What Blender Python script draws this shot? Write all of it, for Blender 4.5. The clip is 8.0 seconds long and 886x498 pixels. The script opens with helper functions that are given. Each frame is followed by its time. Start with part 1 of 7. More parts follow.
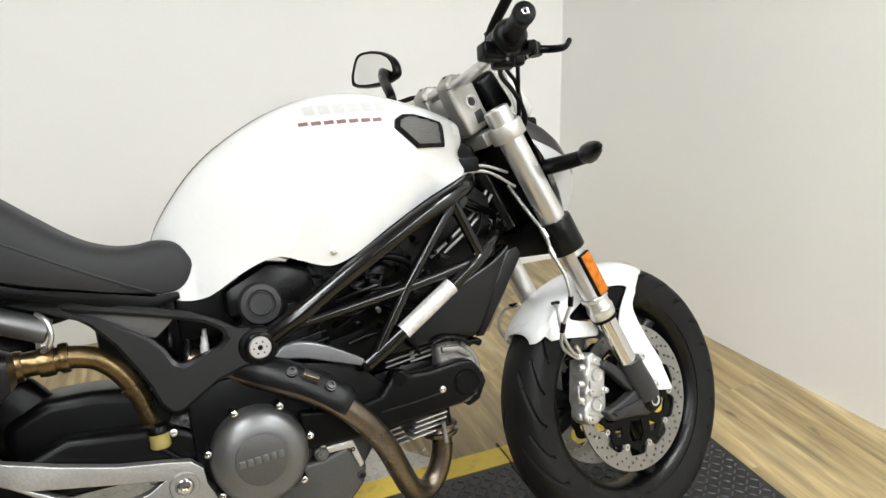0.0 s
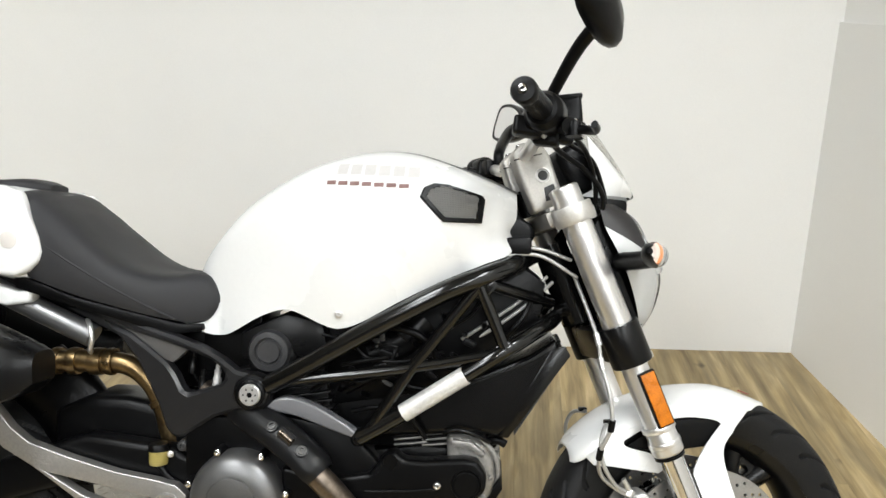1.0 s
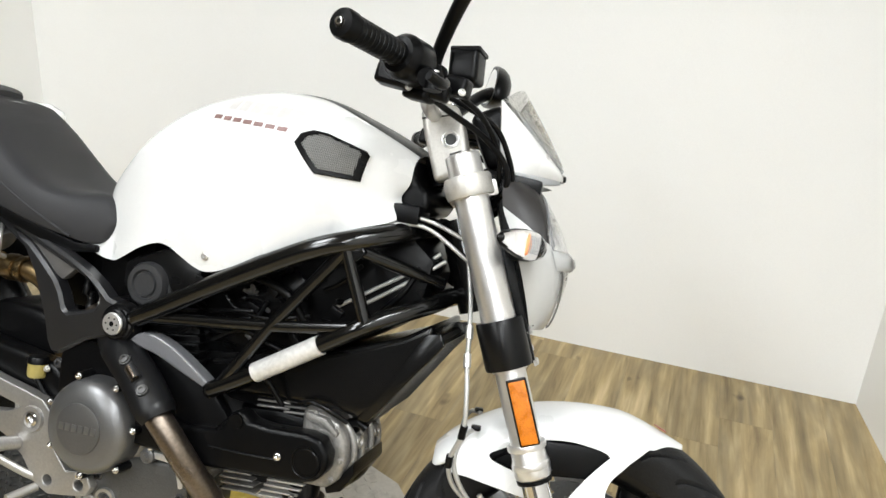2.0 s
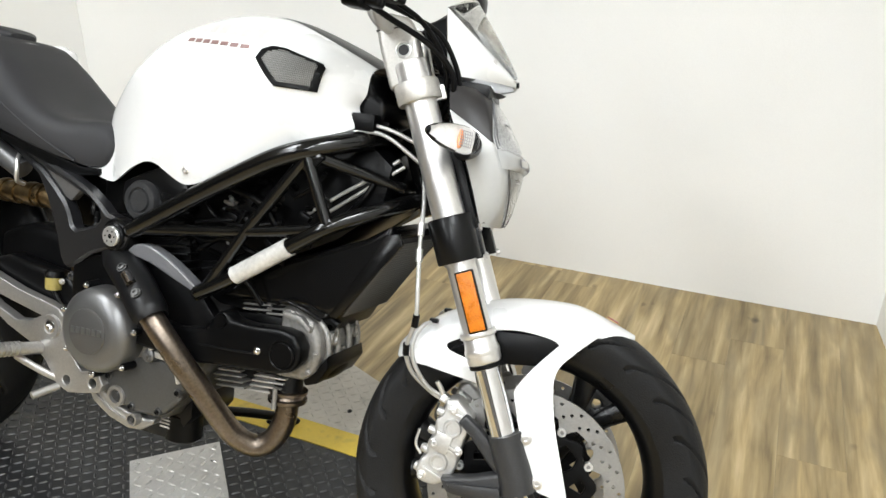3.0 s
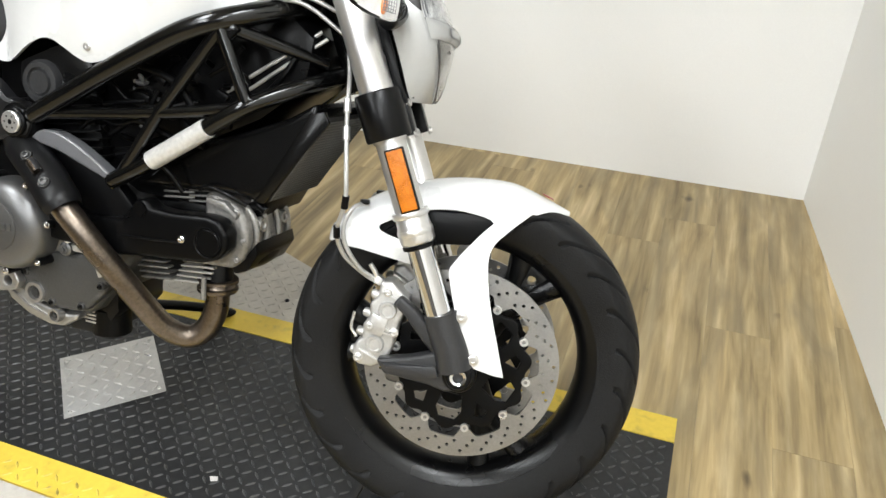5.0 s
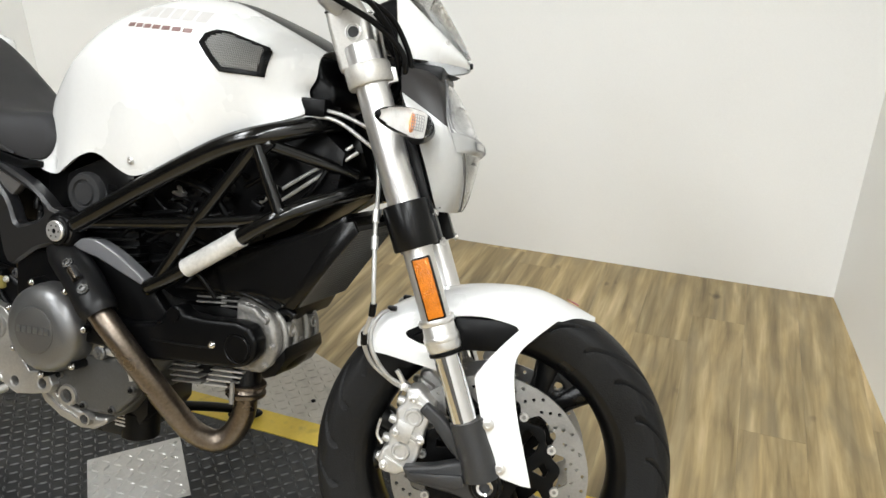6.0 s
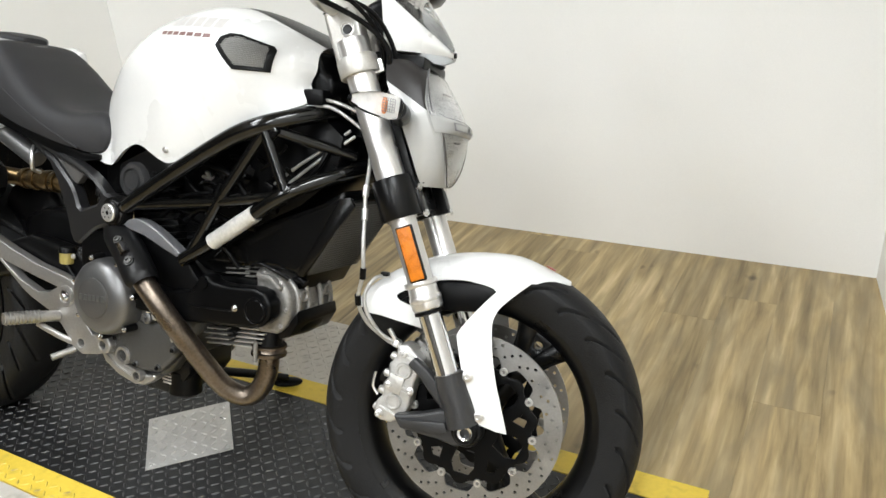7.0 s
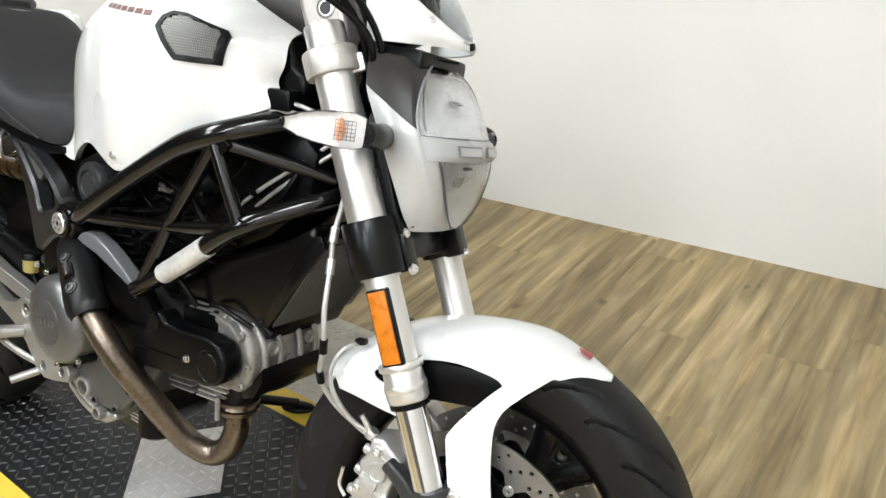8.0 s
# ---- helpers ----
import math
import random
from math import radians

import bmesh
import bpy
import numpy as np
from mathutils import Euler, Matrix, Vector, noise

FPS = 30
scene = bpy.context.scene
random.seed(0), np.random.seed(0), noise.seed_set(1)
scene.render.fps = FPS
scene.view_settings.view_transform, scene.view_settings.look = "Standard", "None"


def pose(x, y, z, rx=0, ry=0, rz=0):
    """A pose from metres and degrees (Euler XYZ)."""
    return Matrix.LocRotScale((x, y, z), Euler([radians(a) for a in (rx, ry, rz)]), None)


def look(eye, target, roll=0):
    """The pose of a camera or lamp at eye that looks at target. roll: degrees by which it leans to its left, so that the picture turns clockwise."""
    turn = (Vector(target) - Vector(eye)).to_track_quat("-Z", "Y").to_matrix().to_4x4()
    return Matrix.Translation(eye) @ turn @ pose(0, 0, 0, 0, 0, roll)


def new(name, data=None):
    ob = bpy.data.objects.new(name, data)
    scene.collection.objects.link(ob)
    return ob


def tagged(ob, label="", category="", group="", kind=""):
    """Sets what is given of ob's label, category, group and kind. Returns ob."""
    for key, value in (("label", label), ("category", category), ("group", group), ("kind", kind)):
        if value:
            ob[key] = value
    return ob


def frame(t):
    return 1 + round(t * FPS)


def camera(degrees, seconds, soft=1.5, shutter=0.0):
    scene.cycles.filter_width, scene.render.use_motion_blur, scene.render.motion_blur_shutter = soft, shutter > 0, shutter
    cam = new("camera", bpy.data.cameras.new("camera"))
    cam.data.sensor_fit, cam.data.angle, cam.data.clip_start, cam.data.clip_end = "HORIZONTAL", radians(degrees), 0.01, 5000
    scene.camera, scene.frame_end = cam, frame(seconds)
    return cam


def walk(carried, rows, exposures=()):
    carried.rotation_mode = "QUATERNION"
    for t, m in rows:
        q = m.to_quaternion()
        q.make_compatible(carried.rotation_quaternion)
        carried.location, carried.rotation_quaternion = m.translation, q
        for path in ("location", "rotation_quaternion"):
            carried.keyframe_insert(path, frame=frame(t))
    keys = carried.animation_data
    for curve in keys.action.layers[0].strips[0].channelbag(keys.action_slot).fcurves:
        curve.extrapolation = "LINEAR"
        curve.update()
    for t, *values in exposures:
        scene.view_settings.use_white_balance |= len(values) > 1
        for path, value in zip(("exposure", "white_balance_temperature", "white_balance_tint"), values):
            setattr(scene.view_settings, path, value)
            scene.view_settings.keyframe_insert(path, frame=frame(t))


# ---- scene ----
cam = camera(61.2, 8.0)
PATH = [
    (0, (-0.101, -1.149, 1.206), (0.566, 0.598, 0.497), -1.7),
    (0.2, (0.007, -1.11, 1.216), (0.537, 0.591, 0.558), -1.5),
    (0.4, (0.122, -1.088, 1.234), (0.474, 0.673, 0.611), -3.5),
    (0.5, (0.19, -1.081, 1.234), (0.439, 0.797, 0.593), -3.2),
    (0.6, (0.249, -1.082, 1.246), (0.373, 0.718, 0.651), -1.9),
    (0.8, (0.363, -1.091, 1.255), (0.321, 0.701, 0.625), 2.0),
    (1, (0.452, -1.08, 1.251), (0.25, 0.805, 0.613), -0.8),
    (1.2, (0.533, -1.04, 1.228), (0.206, 0.824, 0.583), -1.9),
    (1.5, (0.66, -0.929, 1.185), (0.222, 0.92, 0.562), 1.0),
    (1.7, (0.747, -0.858, 1.203), (0.268, 0.87, 0.573), 3.2),
    (2.8, (1.042, -0.893, 1.176), (0.246, 0.782, 0.428), -0.2),
    (3, (1.064, -0.891, 1.15), (0.312, 0.775, 0.34), 0.3),
    (3.2, (1.073, -0.886, 1.142), (0.398, 0.697, 0.336), 0.7),
    (3.5, (1.082, -0.872, 1.12), (0.416, 0.776, 0.203), 1.2),
    (4, (1.089, -0.87, 1.103), (0.477, 0.731, 0.073), 1.3),
    (4.2, (1.095, -0.868, 1.09), (0.525, 0.691, -0.025), 1.5),
    (5.3, (1.065, -0.862, 1.125), (0.53, 0.689, 0.167), 1.3),
    (5.5, (1.069, -0.862, 1.133), (0.481, 0.786, 0.165), 1.3),
    (5.8, (1.059, -0.863, 1.151), (0.472, 0.722, 0.283), 0.9),
    (6, (1.072, -0.864, 1.146), (0.406, 0.818, 0.294), -0.1),
    (6.3, (1.091, -0.864, 1.166), (0.419, 0.725, 0.371), -2.9),
    (6.5, (1.151, -0.872, 1.165), (0.378, 0.806, 0.4), -4.3),
    (6.8, (1.257, -0.917, 1.161), (0.445, 0.622, 0.398), -1.3),
    (7, (1.301, -0.919, 1.145), (0.403, 0.661, 0.309), -4.2),
    (7.2, (1.322, -0.866, 1.145), (0.432, 0.625, 0.374), -5.7),
    (7.5, (1.302, -0.702, 1.125), (0.306, 0.807, 0.271), -2.2),
    (7.7, (1.28, -0.579, 1.125), (0.261, 0.844, 0.386), -3.7),
    (7.9, (1.256, -0.514, 1.125), (0.193, 0.821, 0.29), -5.0),
    (8, (1.237, -0.487, 1.13), (0.115, 0.867, 0.178), -5.3),
]
EXPOSURES = [(0, 0.08, 6460, 10), (0.8, 0.04, 6460, 10), (1.5, 0.14, 6440, 10), (3, 0.24, 6380, 10), (4.2, 0.26, 6380, 10), (5.5, 0.12, 6440, 10), (6.5, 0.03, 6460, 10), (7, 0.1, 6420, 10), (8, 0.22, 6360, 10)]
walk(cam, [(t, look(eye, target, roll)) for t, eye, target, roll in PATH], EXPOSURES)

# ---- world and light ----
world = bpy.data.worlds.new("world")
world.use_nodes = True
world.node_tree.nodes["Background"].inputs[0].default_value = (1.0, 0.97, 0.93, 1)
world.node_tree.nodes["Background"].inputs[1].default_value = 0.05
scene.world = world
CEILING = 2.75
LAMPS = [(-0.75, -1.0), (1.35, -1.0), (-0.75, -2.7), (1.25, -2.7), (-0.75, -4.4), (1.25, -4.4)]
LAMP_W = 29.0


def ceiling_lamp(x, y):
    data = bpy.data.lights.new("ceiling_light_lamp", "AREA")
    data.shape, data.size, data.size_y = "RECTANGLE", 0.5, 1.15
    data.energy, data.color = LAMP_W, (0.93, 0.985, 1.02)
    ob = new("ceiling_light_lamp", data)
    ob.matrix_basis = pose(x, y, CEILING - 0.085)
    return ob


for lx, ly in LAMPS:
    ceiling_lamp(lx, ly)

# ---- materials ----


def material(name, color, rough=0.5, metal=0.0, coat=0.0, var=0.08, scale=6.0, fine=120.0, bump=0.02, grime=0.0, transmission=0.0, spread=0.0, spec=0.5):
    """A surface with broad and fine variation of colour and gloss, and fine relief."""
    m = bpy.data.materials.new(name)
    m.use_nodes = True
    nt = m.node_tree
    n, l = nt.nodes, nt.links
    b = n["Principled BSDF"]
    tc = n.new("ShaderNodeTexCoord")
    big, small = n.new("ShaderNodeTexNoise"), n.new("ShaderNodeTexNoise")
    for q, s, d in ((big, scale, 4.0), (small, fine, 3.0)):
        q.inputs["Scale"].default_value, q.inputs["Detail"].default_value = s, d
        l.new(tc.outputs["Object"], q.inputs["Vector"])
    add = n.new("ShaderNodeMath")
    add.operation = "ADD"
    l.new(big.outputs["Fac"], add.inputs[0])
    l.new(small.outputs["Fac"], add.inputs[1])
    ramp = n.new("ShaderNodeMapRange")
    ramp.inputs["From Min"].default_value, ramp.inputs["From Max"].default_value = 0.6, 1.4
    ramp.inputs["To Min"].default_value, ramp.inputs["To Max"].default_value = 1 - var, 1 + var
    l.new(add.outputs[0], ramp.inputs["Value"])
    mul = n.new("ShaderNodeVectorMath")
    mul.operation = "SCALE"
    mul.inputs[0].default_value = color
    l.new(ramp.outputs[0], mul.inputs["Scale"])
    out = mul.outputs[0]
    if spread:
        info = n.new("ShaderNodeObjectInfo")
        r2 = n.new("ShaderNodeMapRange")
        r2.inputs["To Min"].default_value, r2.inputs["To Max"].default_value = 1 - spread, 1 + spread
        l.new(info.outputs["Random"], r2.inputs["Value"])
        m2 = n.new("ShaderNodeVectorMath")
        m2.operation = "SCALE"
        l.new(out, m2.inputs[0])
        l.new(r2.outputs[0], m2.inputs["Scale"])
        out = m2.outputs[0]
    if grime:
        spots = n.new("ShaderNodeTexNoise")
        spots.inputs["Scale"].default_value, spots.inputs["Detail"].default_value = scale * 3.1, 8.0
        l.new(tc.outputs["Object"], spots.inputs["Vector"])
        g = n.new("ShaderNodeMapRange")
        g.inputs["From Min"].default_value, g.inputs["From Max"].default_value, g.inputs["To Max"].default_value = 0.55, 0.75, grime
        l.new(spots.outputs["Fac"], g.inputs["Value"])
        mix = n.new("ShaderNodeMix")
        mix.data_type = "RGBA"
        l.new(g.outputs[0], mix.inputs["Factor"])
        l.new(out, mix.inputs["A"])
        mix.inputs["B"].default_value = (0.06, 0.05, 0.04, 1)
        out = mix.outputs["Result"]
    l.new(out, b.inputs["Base Color"])
    rr = n.new("ShaderNodeMapRange")
    rr.inputs["From Min"].default_value, rr.inputs["From Max"].default_value = 0.3, 0.7
    rr.inputs["To Min"].default_value, rr.inputs["To Max"].default_value = max(0.02, rough * 0.85), min(1, rough * 1.15)
    l.new(big.outputs["Fac"], rr.inputs["Value"])
    l.new(rr.outputs[0], b.inputs["Roughness"])
    b.inputs["Metallic"].default_value = metal
    b.inputs["Specular IOR Level"].default_value = spec
    b.inputs["Coat Weight"].default_value, b.inputs["Coat Roughness"].default_value = coat, 0.06
    b.inputs["Transmission Weight"].default_value = transmission
    if bump:
        bp = n.new("ShaderNodeBump")
        bp.inputs["Strength"].default_value, bp.inputs["Distance"].default_value = 0.35, bump * 0.02
        l.new(small.outputs["Fac"], bp.inputs["Height"])
        l.new(bp.outputs[0], b.inputs["Normal"])
    return m


WHITE = material("white_gloss_paint", (0.73, 0.735, 0.73), 0.28, coat=0.8, var=0.02, bump=0)
TRIM = material("black_satin_plastic", (0.0022, 0.0022, 0.0024), 0.31, var=0.2, bump=0.03, fine=400, spec=0.14)
FRAME = material("black_gloss_frame_paint", (0.0026, 0.0026, 0.0026), 0.14, var=0.15, bump=0.004, spec=0.5)
CASTING = material("black_cast_metal", (0.0032, 0.0032, 0.0034), 0.3, var=0.2, bump=0.012, fine=260, spec=0.22)
VINYL = material("grey_black_seat_vinyl", (0.026, 0.026, 0.028), 0.55, var=0.12, bump=0.12, fine=700, spec=0.25)
SILVER = material("satin_silver_metal", (0.72, 0.71, 0.695), 0.3, metal=0.85, var=0.05, bump=0.02, fine=300)
CHROME = material("polished_chrome", (0.72, 0.72, 0.73), 0.1, metal=1.0, var=0.03, bump=0)
ALLOY = material("cast_aluminium", (0.55, 0.54, 0.52), 0.42, metal=0.7, var=0.12, bump=0.08, fine=220, grime=0.12)
ENGINE = material("grey_engine_paint", (0.080, 0.079, 0.077), 0.38, metal=0.5, var=0.1, bump=0.07, fine=300, grime=0.15)
PIPE = material("heat_bronzed_steel", (0.155, 0.127, 0.102), 0.30, metal=0.95, var=0.35, scale=14, bump=0.02, fine=180)
BRONZE = material("gold_bronzed_steel", (0.20, 0.138, 0.066), 0.32, metal=0.92, var=0.4, scale=18, bump=0.02)
RUBBER = material("tyre_rubber", (0.0080, 0.0080, 0.0082), 0.52, var=0.45, scale=9, bump=0.08, fine=420, spec=0.2)
AMBER = material("amber_reflector", (0.50, 0.145, 0.006), 0.3, var=0.35, scale=70, fine=420, bump=0.15, spec=0.3)
BULB = material("orange_bulb", (0.80, 0.30, 0.12), 0.35, var=0.2, bump=0.05)
CUP = material("pale_reflector_plastic", (0.78, 0.78, 0.77), 0.2, metal=0.25, var=0.12, scale=60, bump=0.05)
SLEEVE = material("bright_silver_sleeve", (0.60, 0.59, 0.57), 0.42, metal=0.35, var=0.2, scale=30, fine=160, bump=0.06)
HEADALLOY = material("stained_cast_alloy", (0.26, 0.25, 0.235), 0.42, metal=0.55, var=0.25, scale=16, fine=180, bump=0.12, grime=0.55)
MIDGREY = material("brown_grey_plastic", (0.026, 0.024, 0.0235), 0.42, var=0.08, bump=0.03, spec=0.3)
STRIPGREY = material("glossy_grey_plastic", (0.115, 0.115, 0.122), 0.24, var=0.05, bump=0.01, spec=1.0)
DISC = material("brushed_disc_steel", (0.33, 0.325, 0.315), 0.34, metal=0.9, var=0.12, scale=20, fine=260, bump=0.03)
FOOTGREY = material("dark_grey_casting", (0.028, 0.028, 0.029), 0.36, var=0.15, bump=0.06, fine=260, spec=0.4)
DUCT = material("black_moulded_plastic", (0.0025, 0.0025, 0.0026), 0.22, var=0.2, bump=0.012, fine=300, spec=0.32)
COOLMESH = material("grey_cooler_mesh", (0.11, 0.11, 0.107), 0.42, metal=0.5, var=0.1, bump=0)
BRACKET = material("satin_cast_bracket", (0.40, 0.39, 0.375), 0.36, metal=0.82, var=0.14, bump=0.06, fine=240)
MESHWIRE = material("grey_vent_wire", (0.34, 0.338, 0.33), 0.45, metal=0.5, var=0.1, bump=0)
VENTGREY = material("grey_vent_backing", (0.17, 0.168, 0.165), 0.5, var=0.1, bump=0.05, fine=900)
ARM = material("black_satin_casting", (0.009, 0.009, 0.010), 0.36, var=0.15, bump=0.01, fine=260, spec=0.6)
CLUTCHGREY = material("dull_grey_cover_paint", (0.085, 0.083, 0.080), 0.42, metal=0.5, var=0.08, bump=0.05, fine=300)
RISER = material("matte_cast_alloy", (0.50, 0.485, 0.455), 0.46, metal=0.75, var=0.12, bump=0.06, fine=240)
WHEELBLACK = material("black_wheel_enamel", (0.0025, 0.0025, 0.0026), 0.3, var=0.2, bump=0.004, spec=0.3)
BADGE = material("red_shield_enamel", (0.30, 0.035, 0.03), 0.35, var=0.1, bump=0)
COVER = material("silver_grey_cover", (0.165, 0.165, 0.166), 0.37, metal=0.78, var=0.08, bump=0.025, fine=420)
EMBLEM = material("pale_tank_decal", (0.53, 0.515, 0.50), 0.4, var=0.06, bump=0)
SILVERPAINT = material("silver_white_paint", (0.44, 0.445, 0.44), 0.34, metal=0.2, coat=0.5, var=0.03, bump=0)
GREYPLASTIC = material("dark_grey_plastic", (0.075, 0.072, 0.07), 0.5, var=0.08, bump=0.05, fine=500)
LILAC = material("grey_satin_plastic", (0.19, 0.19, 0.20), 0.34, var=0.05, bump=0.02, spec=0.7)
BOWL = material("bright_reflector", (0.95, 0.95, 0.945), 0.25, metal=0.0, coat=0.6, var=0.02, scale=40, fine=200, bump=0.0)
HOSE = material("silver_braided_hose", (0.46, 0.455, 0.44), 0.36, metal=0.6, var=0.15, fine=900, bump=0.1)
RED = material("dark_red_decal", (0.20, 0.115, 0.105), 0.4, var=0.2, scale=60, bump=0)
PALE = material("pale_grey_decal", (0.58, 0.55, 0.52), 0.4, var=0.04, bump=0)
MIRROR = material("mirror_glass", (0.85, 0.85, 0.85), 0.03, metal=1.0, var=0.01, bump=0)
FLUID = material("yellow_brake_fluid", (0.30, 0.245, 0.075), 0.25, coat=0.4, var=0.1, bump=0)
MAT_RUBBER = material("black_rubber_mat", (0.014, 0.0142, 0.0146), 0.4, var=0.5, scale=3, fine=90, bump=0.05, spec=0.42)
YELLOW = material("worn_yellow_paint", (0.70, 0.51, 0.06), 0.5, var=0.08, scale=9, fine=90, bump=0.05, grime=0.35)
TREADSTEEL = material("polished_tread_steel", (0.60, 0.59, 0.57), 0.3, metal=0.75, var=0.06, bump=0.02)
MAT_WORN = material("worn_rubber_tread", (0.045, 0.045, 0.046), 0.3, var=0.6, scale=3, fine=60, bump=0.04, spec=0.6)
YELLOW_WORN = material("scuffed_yellow_tread", (0.60, 0.45, 0.07), 0.5, var=0.12, scale=9, fine=90, bump=0.05, grime=0.95)
STEEL = material("diamond_plate_steel", (0.52, 0.51, 0.49), 0.4, metal=0.6, var=0.10, scale=8, bump=0.05, grime=0.2)
PLATE_TAN = material("painted_grey_plate", (0.52, 0.49, 0.44), 0.5, metal=0.1, var=0.1, scale=8, bump=0.05, grime=0.35)
WALL = material("white_wall_paint", (0.90, 0.896, 0.874), 0.75, var=0.025, scale=2.0, fine=260, bump=0.06)
CEIL = material("grey_white_ceiling_paint", (0.5, 0.5, 0.49), 0.85, var=0.02, bump=0.05)
SHOWROOM = material("grey_showroom_wall", (0.12, 0.115, 0.11), 0.8, var=0.05, bump=0.03)
DARK = material("dark_gap", (0.02, 0.018, 0.015), 0.8, var=0.1, bump=0)


def glass(name, color=(1, 1, 1), rough=0.02):
    m = bpy.data.materials.new(name)
    m.use_nodes = True
    b = m.node_tree.nodes["Principled BSDF"]
    b.inputs["Base Color"].default_value = (*color, 1)
    b.inputs["Roughness"].default_value = rough
    b.inputs["Transmission Weight"].default_value = 1.0
    b.inputs["IOR"].default_value = 1.12
    return m


GLASS = glass("clear_lens_plastic", (0.97, 0.97, 0.96))
SMOKE = glass("clear_screen_plastic", (0.9, 0.9, 0.88))


def lamp_glow():
    m = bpy.data.materials.new("lit_diffuser")
    m.use_nodes = True
    b = m.node_tree.nodes["Principled BSDF"]
    b.inputs["Base Color"].default_value = (0.9, 0.9, 0.88, 1)
    b.inputs["Emission Color"].default_value = (1.0, 0.97, 0.92, 1)
    b.inputs["Emission Strength"].default_value = 6.0
    return m


GLOW = lamp_glow()


def wood():
    """Vinyl planks with a weathered oak look: long grain, grey patches, knots."""
    m = bpy.data.materials.new("weathered_oak_plank")
    m.use_nodes = True
    nt = m.node_tree
    n, l = nt.nodes, nt.links
    b = n["Principled BSDF"]
    tc, info = n.new("ShaderNodeTexCoord"), n.new("ShaderNodeObjectInfo")
    shift = n.new("ShaderNodeVectorMath")
    shift.operation = "MULTIPLY_ADD"
    l.new(info.outputs["Random"], shift.inputs[0])
    shift.inputs[1].default_value = (7.0, 13.0, 3.0)
    l.new(tc.outputs["Object"], shift.inputs[2])

    def noise_at(scale, detail, sx, sy, dist=0.0):
        mp = n.new("ShaderNodeMapping")
        mp.inputs["Scale"].default_value = (sx, sy, 1)
        l.new(shift.outputs[0], mp.inputs["Vector"])
        q = n.new("ShaderNodeTexNoise")
        q.inputs["Scale"].default_value, q.inputs["Detail"].default_value, q.inputs["Distortion"].default_value = scale, detail, dist
        l.new(mp.outputs[0], q.inputs["Vector"])
        return q

    grain = noise_at(13.0, 7.0, 2.4, 0.22, 0.7)
    fine = noise_at(60.0, 3.0, 2.2, 0.12)
    patch = noise_at(6.0, 6.0, 2.3, 0.48, 0.8)
    strips = noise_at(9.0, 2.0, 2.6, 0.10, 0.2)
    knots = noise_at(8.0, 2.0, 1.4, 0.75)
    blend = n.new("ShaderNodeMix")
    blend.inputs["Factor"].default_value = 0.22
    l.new(grain.outputs["Fac"], blend.inputs["A"])
    l.new(fine.outputs["Fac"], blend.inputs["B"])
    r = n.new("ShaderNodeValToRGB")
    cs = r.color_ramp
    cs.elements[0].position, cs.elements[0].color = 0.27, (0.165, 0.117, 0.055, 1)
    cs.elements[1].position, cs.elements[1].color = 0.74, (0.57, 0.455, 0.262, 1)
    e = cs.elements.new(0.48)
    e.color = (0.365, 0.272, 0.132, 1)
    l.new(blend.outputs["Result"], r.inputs["Fac"])
    pr = n.new("ShaderNodeMapRange")
    pr.inputs["From Min"].default_value, pr.inputs["From Max"].default_value = 0.45, 0.70
    pr.inputs["To Max"].default_value = 0.7
    l.new(patch.outputs["Fac"], pr.inputs["Value"])
    mix = n.new("ShaderNodeMix")
    mix.data_type = "RGBA"
    l.new(pr.outputs[0], mix.inputs["Factor"])
    l.new(r.outputs["Color"], mix.inputs["A"])
    mix.inputs["B"].default_value = (0.215, 0.170, 0.098, 1)
    kr = n.new("ShaderNodeMapRange")
    kr.inputs["From Min"].default_value, kr.inputs["From Max"].default_value = 0.70, 0.78
    kr.inputs["To Max"].default_value = 0.85
    l.new(knots.outputs["Fac"], kr.inputs["Value"])
    mix2 = n.new("ShaderNodeMix")
    mix2.data_type = "RGBA"
    l.new(kr.outputs[0], mix2.inputs["Factor"])
    l.new(mix.outputs["Result"], mix2.inputs["A"])
    mix2.inputs["B"].default_value = (0.05, 0.032, 0.018, 1)
    tone = n.new("ShaderNodeMapRange")
    tone.inputs["To Min"].default_value, tone.inputs["To Max"].default_value = 0.92, 1.08
    l.new(info.outputs["Random"], tone.inputs["Value"])
    band = n.new("ShaderNodeMapRange")
    band.inputs["From Min"].default_value, band.inputs["From Max"].default_value = 0.3, 0.7
    band.inputs["To Min"].default_value, band.inputs["To Max"].default_value = 0.72, 1.26
    l.new(strips.outputs["Fac"], band.inputs["Value"])
    both = n.new("ShaderNodeMath")
    both.operation = "MULTIPLY"
    l.new(tone.outputs[0], both.inputs[0])
    l.new(band.outputs[0], both.inputs[1])
    sc = n.new("ShaderNodeVectorMath")
    sc.operation = "SCALE"
    l.new(mix2.outputs["Result"], sc.inputs[0])
    l.new(both.outputs[0], sc.inputs["Scale"])
    l.new(sc.outputs[0], b.inputs["Base Color"])
    b.inputs["Roughness"].default_value = 0.48
    bp = n.new("ShaderNodeBump")
    bp.inputs["Strength"].default_value, bp.inputs["Distance"].default_value = 0.3, 0.0008
    l.new(grain.outputs["Fac"], bp.inputs["Height"])
    l.new(bp.outputs[0], b.inputs["Normal"])
    return m


WOOD = wood()

# ---- mesh helpers ----


